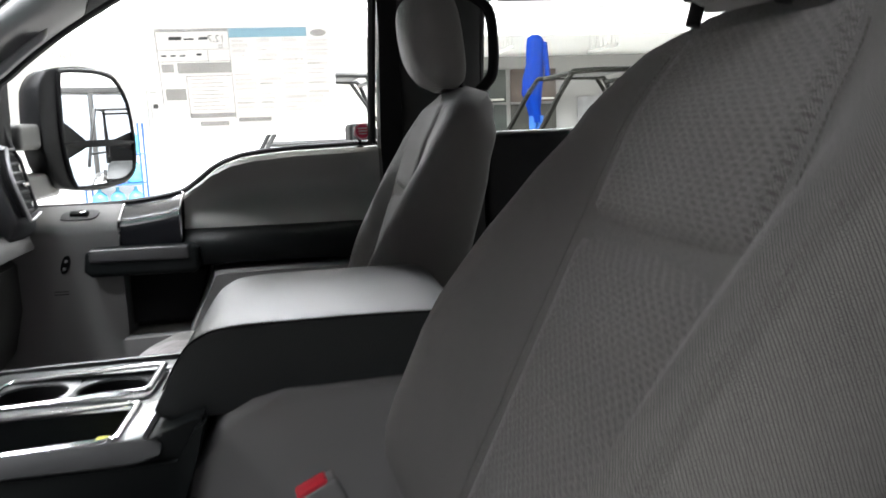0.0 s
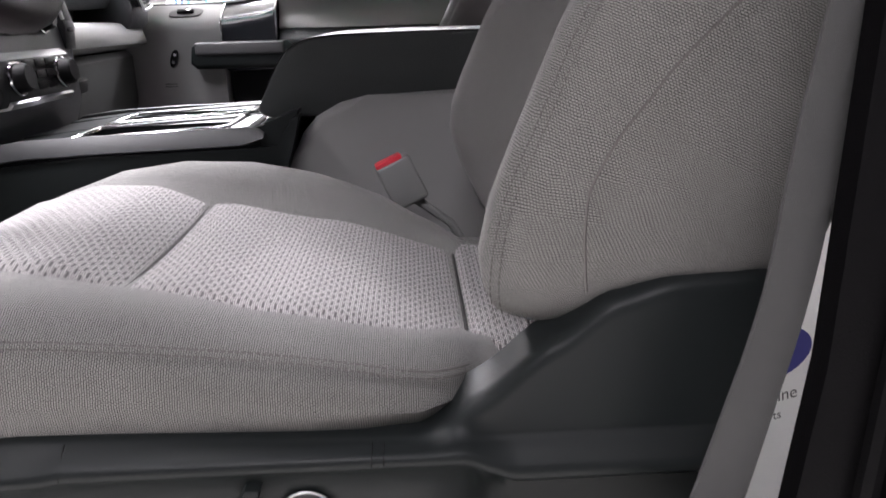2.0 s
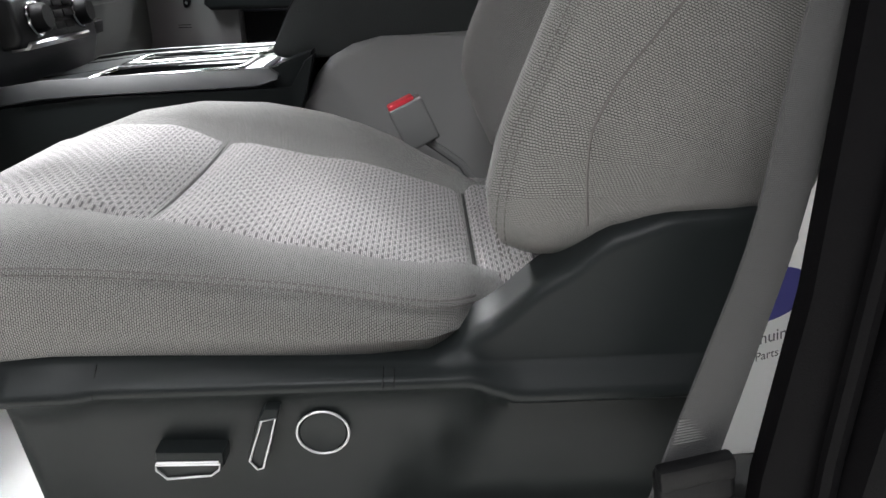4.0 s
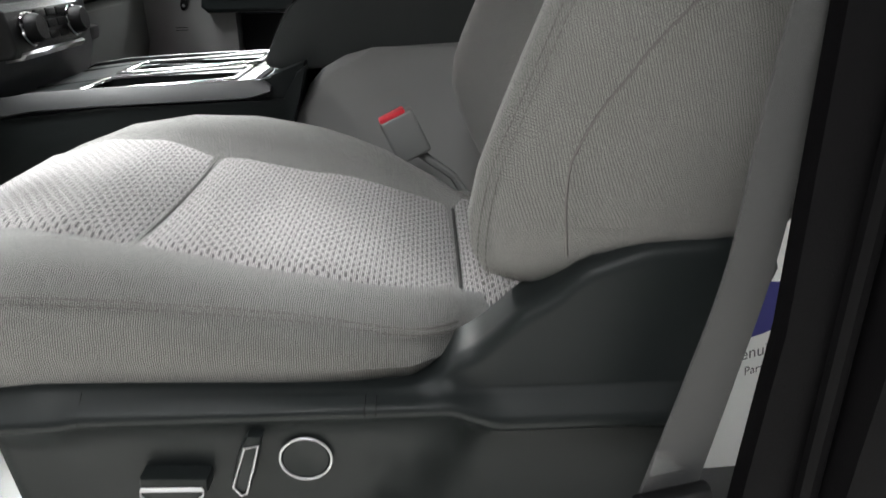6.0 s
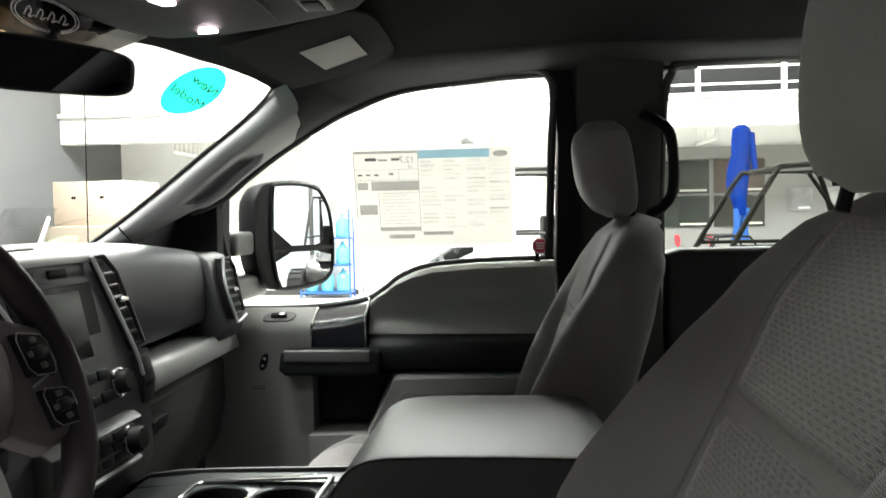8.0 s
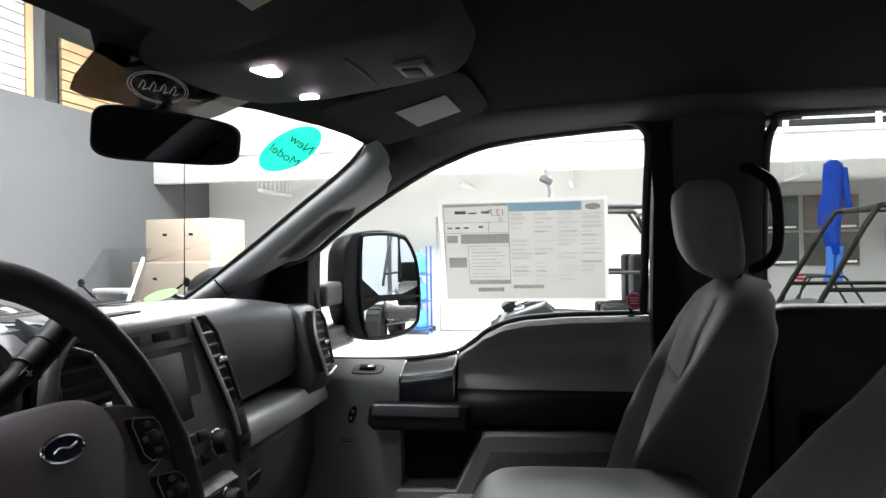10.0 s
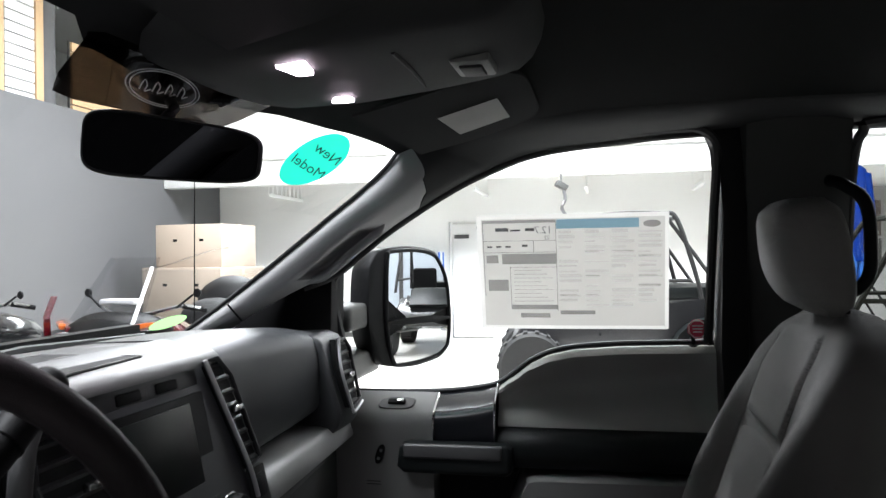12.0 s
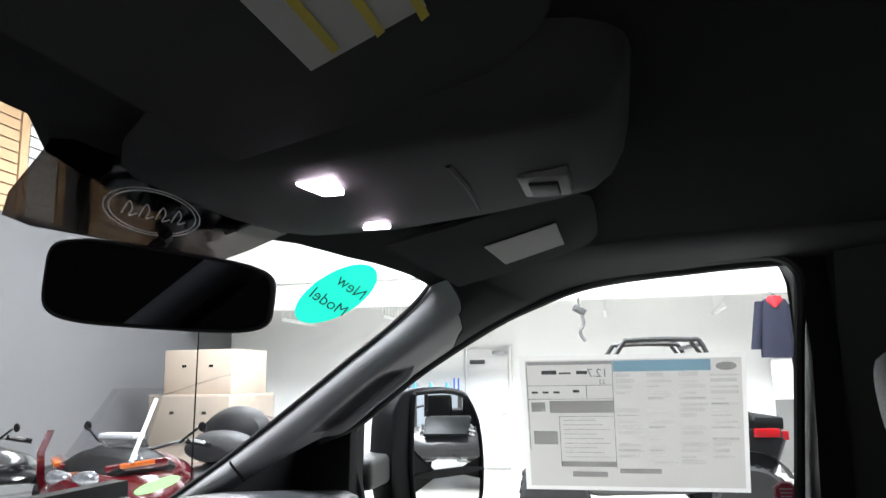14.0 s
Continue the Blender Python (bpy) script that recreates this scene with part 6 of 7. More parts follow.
shell = [(-0.165, -0.14), (-0.168, 0.09), (-0.150, 0.145), (-0.115, 0.178), (0.045, 0.178), (0.085, 0.14), (0.118, 0.05), (0.118, -0.10), (0.10, -0.145), (0.05, -0.165), (-0.06, -0.175)]
shell = rounded(rounded(shell))
rings = []
for depth, k in ((-0.002, 0.97), (0.004, 1.0), (0.05, 0.99), (0.085, 0.94), (0.108, 0.82), (0.120, 0.62)):
    rings.append([MM @ Vector((1.17 * (-0.03 + (x + 0.03) * k), depth, z * k)) for x, z in shell])
part("housing", loft(rings), M_BLACK, dm, "black mirror housing", 50)
part("upper_glass", mshape([(-0.105, -0.028), (-0.105, 0.152), (-0.09, 0.160), (0.035, 0.160), (0.072, 0.125), (0.098, 0.045), (0.098, -0.028)], -0.006, 0.0), M_MIRROR, dm, "flat upper mirror glass")
part("lower_glass", mshape([(-0.105, -0.150), (-0.105, -0.046), (0.098, -0.046), (0.098, -0.10), (0.082, -0.130), (0.04, -0.147), (-0.05, -0.157)], -0.006, 0.0), M_MIRROR, dm, "wide-angle lower mirror glass")
part("divider", mshape([(-0.112, -0.047), (-0.112, -0.027), (0.106, -0.027), (0.106, -0.047)], -0.012, 0.0, 0.003), M_BLACK, dm, "black bar between the glasses")
bezel = [(-0.110, -0.155), (-0.110, 0.155), (-0.092, 0.166), (0.038, 0.166), (0.077, 0.128), (0.104, 0.046), (0.104, -0.102), (0.087, -0.135), (0.043, -0.153), (-0.05, -0.163)]
part("bezel", tube([MM @ Vector((1.17 * x, -0.005, z)) for x, z in rounded(rounded(bezel))], 0.0065, 8, True), M_BLACK, dm, "black rim round the glasses")
for z in (1.509, 1.377):
    part("arm", box(-0.845, -0.735, 2.10, 2.36, z - 0.034, z + 0.034, bevel=0.014, seg=3), M_DARKGREY, dm, "dark grey telescopic arm")
part("mount", box(-0.90, -0.77, 2.085, 2.13, 1.31, 1.56, bevel=0.02, seg=3), M_DARKGREY, dm, "dark grey door mount")

# ---- truck front end seen through the windscreen ----
rings = []
for x, z in ((-1.16, 1.475), (-1.22, 1.490), (-1.5, 1.485), (-2.0, 1.455), (-2.4, 1.40), (-2.5, 1.30), (-2.5, 1.0)):
    rings.append([(x, MID + 0.86 * u, z - 0.06 * abs(u) ** 4) for u in (-1, -0.9, -0.6, -0.55, -0.3, 0, 0.3, 0.55, 0.6, 0.9, 1)])
bm = loft(rings, closed=False)
bmesh.ops.solidify(bm, geom=bm.faces[:], thickness=0.02)
solo("hood", bm, material("dark_car_paint", (0.03, 0.03, 0.035), 0.25, coat=0.8), "dark painted truck hood", "car hood", "structure")
for y0 in (0.55, 1.15):
    w = thing("wiper", (-1.15, y0, 1.49), "black windscreen wiper resting at the cowl", "wiper", "wipers")
    part("blade", tube([(-1.12, y0, 1.500), (-1.16, y0 + 0.3, 1.505), (-1.10, y0 + 0.6, 1.500)], 0.008, 6), M_RUBBER, w)
solo("front_fenders", box(-2.5, -1.2, 0.16, 2.1, 0.6, 1.38, bevel=0.05), material("dark_body_paint", (0.03, 0.03, 0.035), 0.25, coat=0.8), "dark painted front of the truck", "truck body", "structure")
solo("truck_side", prism([(-1.2, 0.55), (1.6, 0.55), (1.6, 1.40), (-0.8, 1.29), (-1.2, 1.3)], "y", 2.135, 2.16, 0.008), material("side_paint", (0.03, 0.03, 0.035), 0.25, coat=0.8), "dark painted passenger side of the truck", "truck body", "structure")

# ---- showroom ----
# unseen near walls and ceiling, darkened to cut stray light into the cab
M_UNSEEN_DIM = material("unseen_dark_wall", (0.10, 0.10, 0.105), 0.8)
solo("floor", box(-14, 16, -9, 16, -0.2, 0.0), M_FLOOR, kind="structure")
solo("wall_far", box(-14, 16, 15.8, 16.0, 0, 6.5), M_WHITE, kind="structure")
solo("wall_front", box(-8.5, -8.3, 5, 15.8, 0, 4.08), M_GREYWALL, kind="structure")
solo("unseen_front_wall", box(-8.5, -8.3, -9, 5, 0, 4.08), M_UNSEEN_DIM, kind="structure")
solo("wall_front_upper", box(-12, -11.8, 4, 15.8, 0, 6.5), M_WHITE, kind="structure")
solo("unseen_upper_wall", box(-12, -11.8, -9, 4, 0, 6.5), M_UNSEEN_DIM, kind="structure")
solo("wall_tail", box(16, 16.2, -9, 16, 0, 6.5), M_WHITE, kind="structure")
solo("unseen_near_wall", box(-14, 16, -9.2, -9, 0, 6.5), M_UNSEEN_DIM, kind="structure")
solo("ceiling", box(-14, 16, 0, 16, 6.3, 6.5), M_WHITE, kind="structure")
solo("unseen_near_ceiling", box(-14, 16, -9, 0, 6.3, 6.5), M_UNSEEN_DIM, kind="structure")
solo("mezzanine_floor", box(-8.3, 16, 13.9, 15.8, 3.45, 3.6), M_WHITE, kind="structure")
solo("wall_mezzanine", box(1.2, 16, 15.0, 15.1, 3.6, 6.3), material("dark_store_wall", (0.010, 0.010, 0.011), 0.6, spread=0.5, stain=1.5), kind="structure")

mez = thing("mezzanine_edge", (0, 13.7, 3.0), "white painted steel mezzanine edge with a railing", "mezzanine", kind="structure")
part("edge_beam", box(-8.3, 16, 13.6, 13.85, 3.03, 3.58, bevel=0.01), M_WHITE, mez, "white steel beam")
part("beam_lip", box(-8.3, 16, 13.52, 13.6, 3.50, 3.58, bevel=0.01), M_WHITE, mez)
part("upper_panel", box(-8.3, -1.2, 13.65, 13.7, 3.58, 5.6, bevel=0.01), M_WHITE, mez, "white panelled parapet")
for z in (3.74, 4.02):
    part("rail", tube([(-1.2, 13.7, z), (16, 13.7, z)], 0.022, 8), M_WHITE, mez, "white rail")
for k in range(12):
    part("post", box(-1.15 + 1.42 * k, -1.07 + 1.42 * k, 13.66, 13.74, 3.58, 4.4, bevel=0.006), M_WHITE, mez, "white rail post")
for k in range(7):
    part("stiffener", box(-6.9 + 3.0 * k, -6.84 + 3.0 * k, 13.56, 13.62, 3.05, 3.5), M_WHITE, mez)


def joist(x):
    root = thing("open_web_joist", (x, 14.7, 2.95), "white open-web steel joist under the mezzanine", "joist", "joists", "structure")
    part("top_chord", box(x - 0.03, x + 0.03, 13.85, 15.8, 3.38, 3.45), M_WHITE, root)
    part("bottom_chord", box(x - 0.03, x + 0.03, 14.1, 15.8, 2.86, 2.92), M_WHITE, root)
    for k in range(8):
        y = 14.1 + 0.21 * k
        part("web_bar", tube([(x, y, 2.89), (x, y + 0.105, 3.41)], 0.012, 6), M_WHITE, root)
        part("web_bar", tube([(x, y + 0.105, 3.41), (x, y + 0.21, 2.89)], 0.012, 6), M_WHITE, root)


for x in (-6.4, -4.4, -2.4, -0.4, 1.6, 3.6, 5.6):
    joist(x)

# grey sheet over the white wall; the mezzanine's shade is in its colour
solo("mezzanine_shade_wall", box(2.55, 9.5, 15.70, 15.75, 0.0, 2.84), material("shaded_wall_paint", (0.20, 0.197, 0.188), 0.7, spread=0.08, stain=0.8), kind="structure")

# door in the far wall
d1 = thing("door_1", (-2.72, 15.78, 0), "shut white flush door with a steel lever", "door", kind="structure")
part("leaf", box(-3.12, -2.32, 15.74, 15.79, 0.02, 2.30, bevel=0.006), material("door_paint", (0.70, 0.70, 0.69), 0.5, spread=0.04), d1, "white door leaf")
part("frame", tube([(-3.17, 15.77, 0), (-3.17, 15.77, 2.35), (-2.27, 15.77, 2.35), (-2.27, 15.77, 0)], 0.04, 4), M_WHITE, d1, "white door frame")
part("lever", box(-2.47, -2.36, 15.68, 15.74, 1.04, 1.07, bevel=0.008), M_SATIN, d1, "steel lever")
part("closer", box(-2.62, -2.34, 15.66, 15.74, 2.2, 2.27, bevel=0.01), M_SATIN, d1, "steel door closer")
solo("door_sign", box(-3.08, -2.78, 15.72, 15.738, 2.02, 2.10, bevel=0.003), M_DARKGREY, "small dark sign on the door", "sign")
solo("baseboard", box(-8.3, -3.25, 15.77, 15.80, 0, 0.1), M_DARKGREY, kind="structure")

# slatted display panels above the grey partition
def slat_panel(y0, y1, z0, z1, mat, edge, label):
    root = thing("slat_panel", (-8.6, y0, z0), label, "slat wall panel", "slat panels")
    n = int((z1 - z0) / 0.16)
    part("backing", box(-8.72, -8.68, y0, y1, z0, z1), M_DARKGREY, root, "dark backing")
    for k in range(n):
        z = z0 + (z1 - z0) * k / n
        part("slat", box(-8.68, -8.64, y0 + 0.02, y1 - 0.02, z + 0.012, z + (z1 - z0) / n - 0.012), mat, root)
    part("edge", box(-8.72, -8.62, y1, y1 + 0.16, z0, z1 - 0.4, bevel=0.005), edge, root, "pale wooden edge")


M_WOOD = material("pale_wood", (0.62, 0.42, 0.24), 0.6)
slat_panel(6.6, 9.80, 4.08, 6.25, M_WOOD, M_WOOD, "pale wooden slatted panel beside the white one")
slat_panel(9.98, 10.62, 4.08, 6.25, M_WHITE, M_WOOD, "white slatted display panel with a wooden edge")
slat_panel(11.45, 13.5, 4.08, 5.30, M_WOOD, M_WOOD, "pale wooden slatted display panel")
solo("panel_ledge", box(-8.9, -8.5, 7.0, 13.6, 4.0, 4.08), M_GREYWALL, "grey ledge behind the partition", "ledge", "structure")
solo("duct", tube([(-8.9, 11.05, 4.08), (-8.9, 11.05, 6.3)], 0.22, 14), M_GREYWALL, "grey round upright duct", "duct", "structure")


# cardboard boxes on a pallet
def carton(at, size, rz, label, tape=True):
    root = thing("cardboard_box", at, label, "cardboard box", "stacked boxes")
    m = pose(*at, 0, 0, rz)
    sx, sy, sz = size
    part("carton", box(-sx / 2, sx / 2, -sy / 2, sy / 2, 0, sz, bevel=0.012, m=m), M_CARD, root, "brown carton")
    part("tape", box(-sx / 2 - 0.004, sx / 2 + 0.004, -0.04, 0.04, sz * 0.82, sz + 0.004, m=m), material("packing_tape", (0.62, 0.55, 0.42), 0.35), root, "pale packing tape")
    for k in (-1, 1):
        part("hand_hole", box(k * sx * 0.2 - 0.04, k * sx * 0.2 + 0.04, -sy / 2 - 0.004, -sy / 2 + 0.01, sz * 0.6, sz * 0.66, m=m), M_BLACK, root)


pal = thing("pallet", (-6.6, 12.2, 0), "wooden pallet under the boxes", "pallet")
for k in range(5):
    part("board", box(-7.3, -5.9, 11.65 + 0.25 * k, 11.8 + 0.25 * k, 0.10, 0.125), M_WOOD, pal)
for k in range(3):
    part("bearer", box(-7.25 + 0.62 * k, -7.15 + 0.62 * k, 11.6, 12.85, 0, 0.10), M_WOOD, pal)
carton((-6.7, 12.2, 0.125), (1.45, 1.25, 0.66), -8, "brown cardboard box at the bottom of the stack")
carton((-6.7, 12.2, 0.785), (1.50, 1.28, 0.76), -7, "large brown cardboard box wrapped in film")
carton((-6.68, 12.25, 1.545), (1.24, 1.06, 0.70), -5, "brown cardboard box on top of the stack")
wrap = bm_new()
add_box(wrap, -0.765, 0.765, -0.655, 0.655, 0.0, 1.02, bevel=0.03, m=pose(-6.7, 12.2, 0.50, 0, 0, -7))
film = glass("stretch_film", (0.86, 0.86, 0.85), 0.16)
cover = solo("stretch_film", wrap, film, "clear stretch film wrapped round the lower boxes", "stretch film")
cover.visible_shadow = False
part("film_fold", tube(curve_points([(-7.40, 11.50, 1.50), (-6.9, 11.45, 1.60), (-6.3, 11.47, 1.78), (-5.95, 11.6, 1.86)], 5), 0.012, 6), film, cover, "twisted fold of film")
solo("aerial", tube([(-1.178, 2.10, 1.36), (-1.168, 2.10, 2.08)], [0.0022, 0.0014], 6), M_BLACK, "thin black aerial on the front wing", "aerial")


# water bottles in a blue rack
def water_bottle(x, z):
    c = (x, 15.2, z)
    b = lathe([(0.02, 0.0), (0.12, 0.01), (0.135, 0.03), (0.135, 0.13), (0.125, 0.14), (0.135, 0.15), (0.135, 0.28), (0.12, 0.33), (0.05, 0.39), (0.03, 0.42), (0.03, 0.47), (0.0, 0.47)], c, "z", 16)
    return solo("water_bottle", b, M_BOTTLE, "blue plastic cooler bottle standing in a rack", "water bottle", group="bottles in the rack")


M_BOTTLE_PANE = material("pale_pane", (0.45, 0.50, 0.55), 0.1, spread=0.1)
M_BOTTLE = material("bottle_blue", (0.12, 0.42, 0.55), 0.15, coat=0.3)
M_RACK = material("rack_blue", (0.03, 0.12, 0.45), 0.4)
rack = thing("bottle_rack", (-3.75, 15.2, 0), "blue steel rack for water bottles", "rack")
for x in (-4.25, -3.25):
    for y in (15.0, 15.4):
        part("post", tube([(x, y, 0), (x, y, 1.75)], 0.018, 8), M_RACK, rack, "blue post")
for z in (0.12, 0.66, 1.2):
    part("shelf", box(-4.25, -3.25, 14.98, 15.42, z - 0.03, z, bevel=0.005), M_RACK, rack, "blue shelf")
for z in (0.12, 0.66, 1.2):
    for k in range(3):
        water_bottle(-4.07 + 0.32 * k, z)


# posters on the far wall
def poster(x0, x1, z0, z1, c1, c2, label):
    root = thing("poster", (x0, 15.78, z0), label, "poster", "posters on the wall")
    m = material("poster_print", c1, 0.5, spread=0.7, stain=5)
    part("print", box(x0, x1, 15.66, 15.69, z0, z1, bevel=0.003), m, root, "dark outdoor print")
    part("caption_bar", box(x0 + 0.4 * (x1 - x0), x1 - 0.05, 15.652, 15.658, z0 + 0.04, z0 + 0.08), material("poster_caption", c2, 0.5), root, "pale caption bar")


poster(2.86, 3.80, 1.93, 2.58, (0.012, 0.018, 0.012), (0.5, 0.5, 0.45), "dark green landscape poster")
poster(2.86, 3.80, 1.27, 1.88, (0.011, 0.016, 0.012), (0.5, 0.5, 0.45), "dark green trail poster")
poster(3.89, 4.85, 1.93, 2.58, (0.055, 0.038, 0.028), (0.5, 0.5, 0.45), "brown desert poster on the wall")
poster(3.89, 4.85, 1.27, 1.88, (0.018, 0.018, 0.012), (0.5, 0.5, 0.45), "dark meadow poster on the wall")
poster(5.3, 5.75, 1.55, 2.0, (0.2, 0.2, 0.2), (0.6, 0.6, 0.6), "small grey framed print")
poster(6.0, 6.6, 1.55, 2.0, (0.3, 0.3, 0.3), (0.6, 0.6, 0.6), "small pale framed print")

# red loops on pegs under the posters
def red_loop(x):
    root = thing("hanging_strap", (x, 15.70, 1.12), "red looped strap hanging from a peg below the posters", "strap", "straps below the posters")
    pts = [(x + 0.034 * math.sin(q) - 0.012 * math.cos(q), 15.655, 1.015 + 0.105 * math.cos(q)) for q in [2 * math.pi * k / 20 for k in range(20)]]
    part("loop", tube(pts, 0.017, 8, True), M_RED, root, "red webbing loop")
    part("peg", tube([(x - 0.01, 15.62, 1.115), (x - 0.01, 15.70, 1.115)], 0.008, 8), M_SATIN, root, "steel peg")


for x in (3.185, 3.81):
    red_loop(x)

# hanging garments
def oval_ring(x, y, z, rx, ry, n=14, wob=0.0):
    return [(x + rx * math.cos(q) * (1 + wob * math.sin(3 * q)), y + ry * math.sin(q), z) for q in [2 * math.pi * k / n for k in range(n)]]


suit = thing("hanging_suit", (3.75, 13.3, 1.2), "empty blue riding suit hanging from the beam", "riding suit")
prof = [(2.98, 0.10, 3.76), (2.93, 0.22, 3.76), (2.75, 0.25, 3.77), (2.5, 0.25, 3.75), (2.25, 0.27, 3.71), (2.0, 0.26, 3.69), (1.75, 0.20, 3.72), (1.5, 0.15, 3.76)]
part("body", loft([oval_ring(x, 13.3, z, r * (0.62 + 0.05 * math.sin(17 * z)), 0.09, 28, 0.16) for z, r, x in prof]), M_BLUE, suit, "blue body", 70)
M_LEG = material("light_blue", (0.004, 0.060, 0.24), 0.8, spread=0.25, stain=6)
for x0, x1 in ((3.71, 3.66), (3.81, 3.80)):
    part("leg", loft([oval_ring(x0 + (x1 - x0) * (1.62 - z) / 0.56, 13.29, z, 0.065 + 0.012 * math.sin(13 * z), 0.06, 18, 0.12) for z in (1.62, 1.5, 1.38, 1.26, 1.15, 1.06)]), M_LEG, suit, "light blue leg", 70)
part("sleeve", loft([oval_ring(3.90 + 0.014 * k, 13.27, 2.86 - 0.13 * k, 0.06 - 0.003 * k, 0.055, 12, 0.1) for k in range(6)]), M_BLUE, suit, "blue sleeve", 70)
part("hook", tube([(3.73, 13.3, 2.96), (3.73, 13.4, 3.06), (3.73, 13.61, 3.06)], 0.01, 6), M_SATIN, suit)
jersey = thing("hanging_jersey", (2.05, 12.6, 2.0), "navy jersey with a red collar on a hanger", "jersey")
M_NAVY = material("navy_cloth", (0.007, 0.008, 0.024), 0.8, spread=0.2)
part("body", loft([oval_ring(2.08, 12.6, z, r, 0.07, 16, 0.05) for z, r in ((2.86, 0.05), (2.82, 0.16), (2.7, 0.23), (2.4, 0.22), (2.1, 0.23), (1.98, 0.23))]), M_NAVY, jersey, "navy cloth body", 70)
part("collar", loft([oval_ring(2.08, 12.56, z, r, 0.06, 14) for z, r in ((2.87, 0.09), (2.80, 0.12), (2.70, 0.03))]), material("red_cloth", (0.5, 0.02, 0.03), 0.8), jersey, "red collar", 70)
part("sleeve", loft([oval_ring(1.88 - 0.02 * k, 12.6, 2.8 - 0.14 * k, 0.07, 0.06, 10) for k in range(6)]), M_NAVY, jersey, "navy sleeve", 70)
part("hanger", tube([(1.95, 12.6, 2.80), (2.08, 12.6, 2.90), (2.21, 12.6, 2.80)], 0.008, 6), M_BLACK, jersey)
part("hook", tube([(2.08, 12.6, 2.90), (2.08, 12.9, 2.98), (2.08, 13.6, 3.06)], 0.006, 6), M_SATIN, jersey)
shorts = thing("hanging_trousers", (2.1, 12.62, 1.5), "white cloth trousers hanging under the jersey", "trousers")
part("cloth", loft([oval_ring(2.12, 12.62, z, r, 0.05, 14, 0.05) for z, r in ((1.97, 0.14), (1.8, 0.15), (1.5, 0.13), (1.38, 0.13))]), M_PAPER, shorts, "", 70)


# ---- parked machines ----
def wheel_parts(root, at, r, w, axis="y", rim=None):
    """A knobbly tyre with a rim inside it."""
    t = part("tyre", lathe([(r * 0.55, -w / 2), (r * 0.9, -w / 2), (r, -w * 0.36), (r, w * 0.36), (r * 0.9, w / 2), (r * 0.55, w / 2)], at, axis, 28), M_TYRE, root, "black knobbly tyre")
    part("rim", lathe([(0.02, -w * 0.3), (r * 0.3, -w * 0.32), (r * 0.55, -w * 0.42), (r * 0.55, w * 0.42), (r * 0.3, w * 0.32), (0.02, w * 0.3)], at, axis, 20), rim or M_SATIN, t, "metal rim")
    bm = bm_new()
    for k in range(18):
        q = 2 * math.pi * k / 18
        m = Matrix.Translation(at) @ (Matrix.Rotation(-q, 4, "Y") if axis == "y" else Matrix.Rotation(q, 4, "X"))
        if axis == "y":
            add_box(bm, r - 0.012, r + 0.014, -w * 0.4, w * 0.4, -0.022, 0.022, m=m)
        else:
            add_box(bm, -w * 0.4, w * 0.4, r - 0.012, r + 0.014, -0.022, 0.022, m=m)
    part("tread", bm, M_TYRE, t)


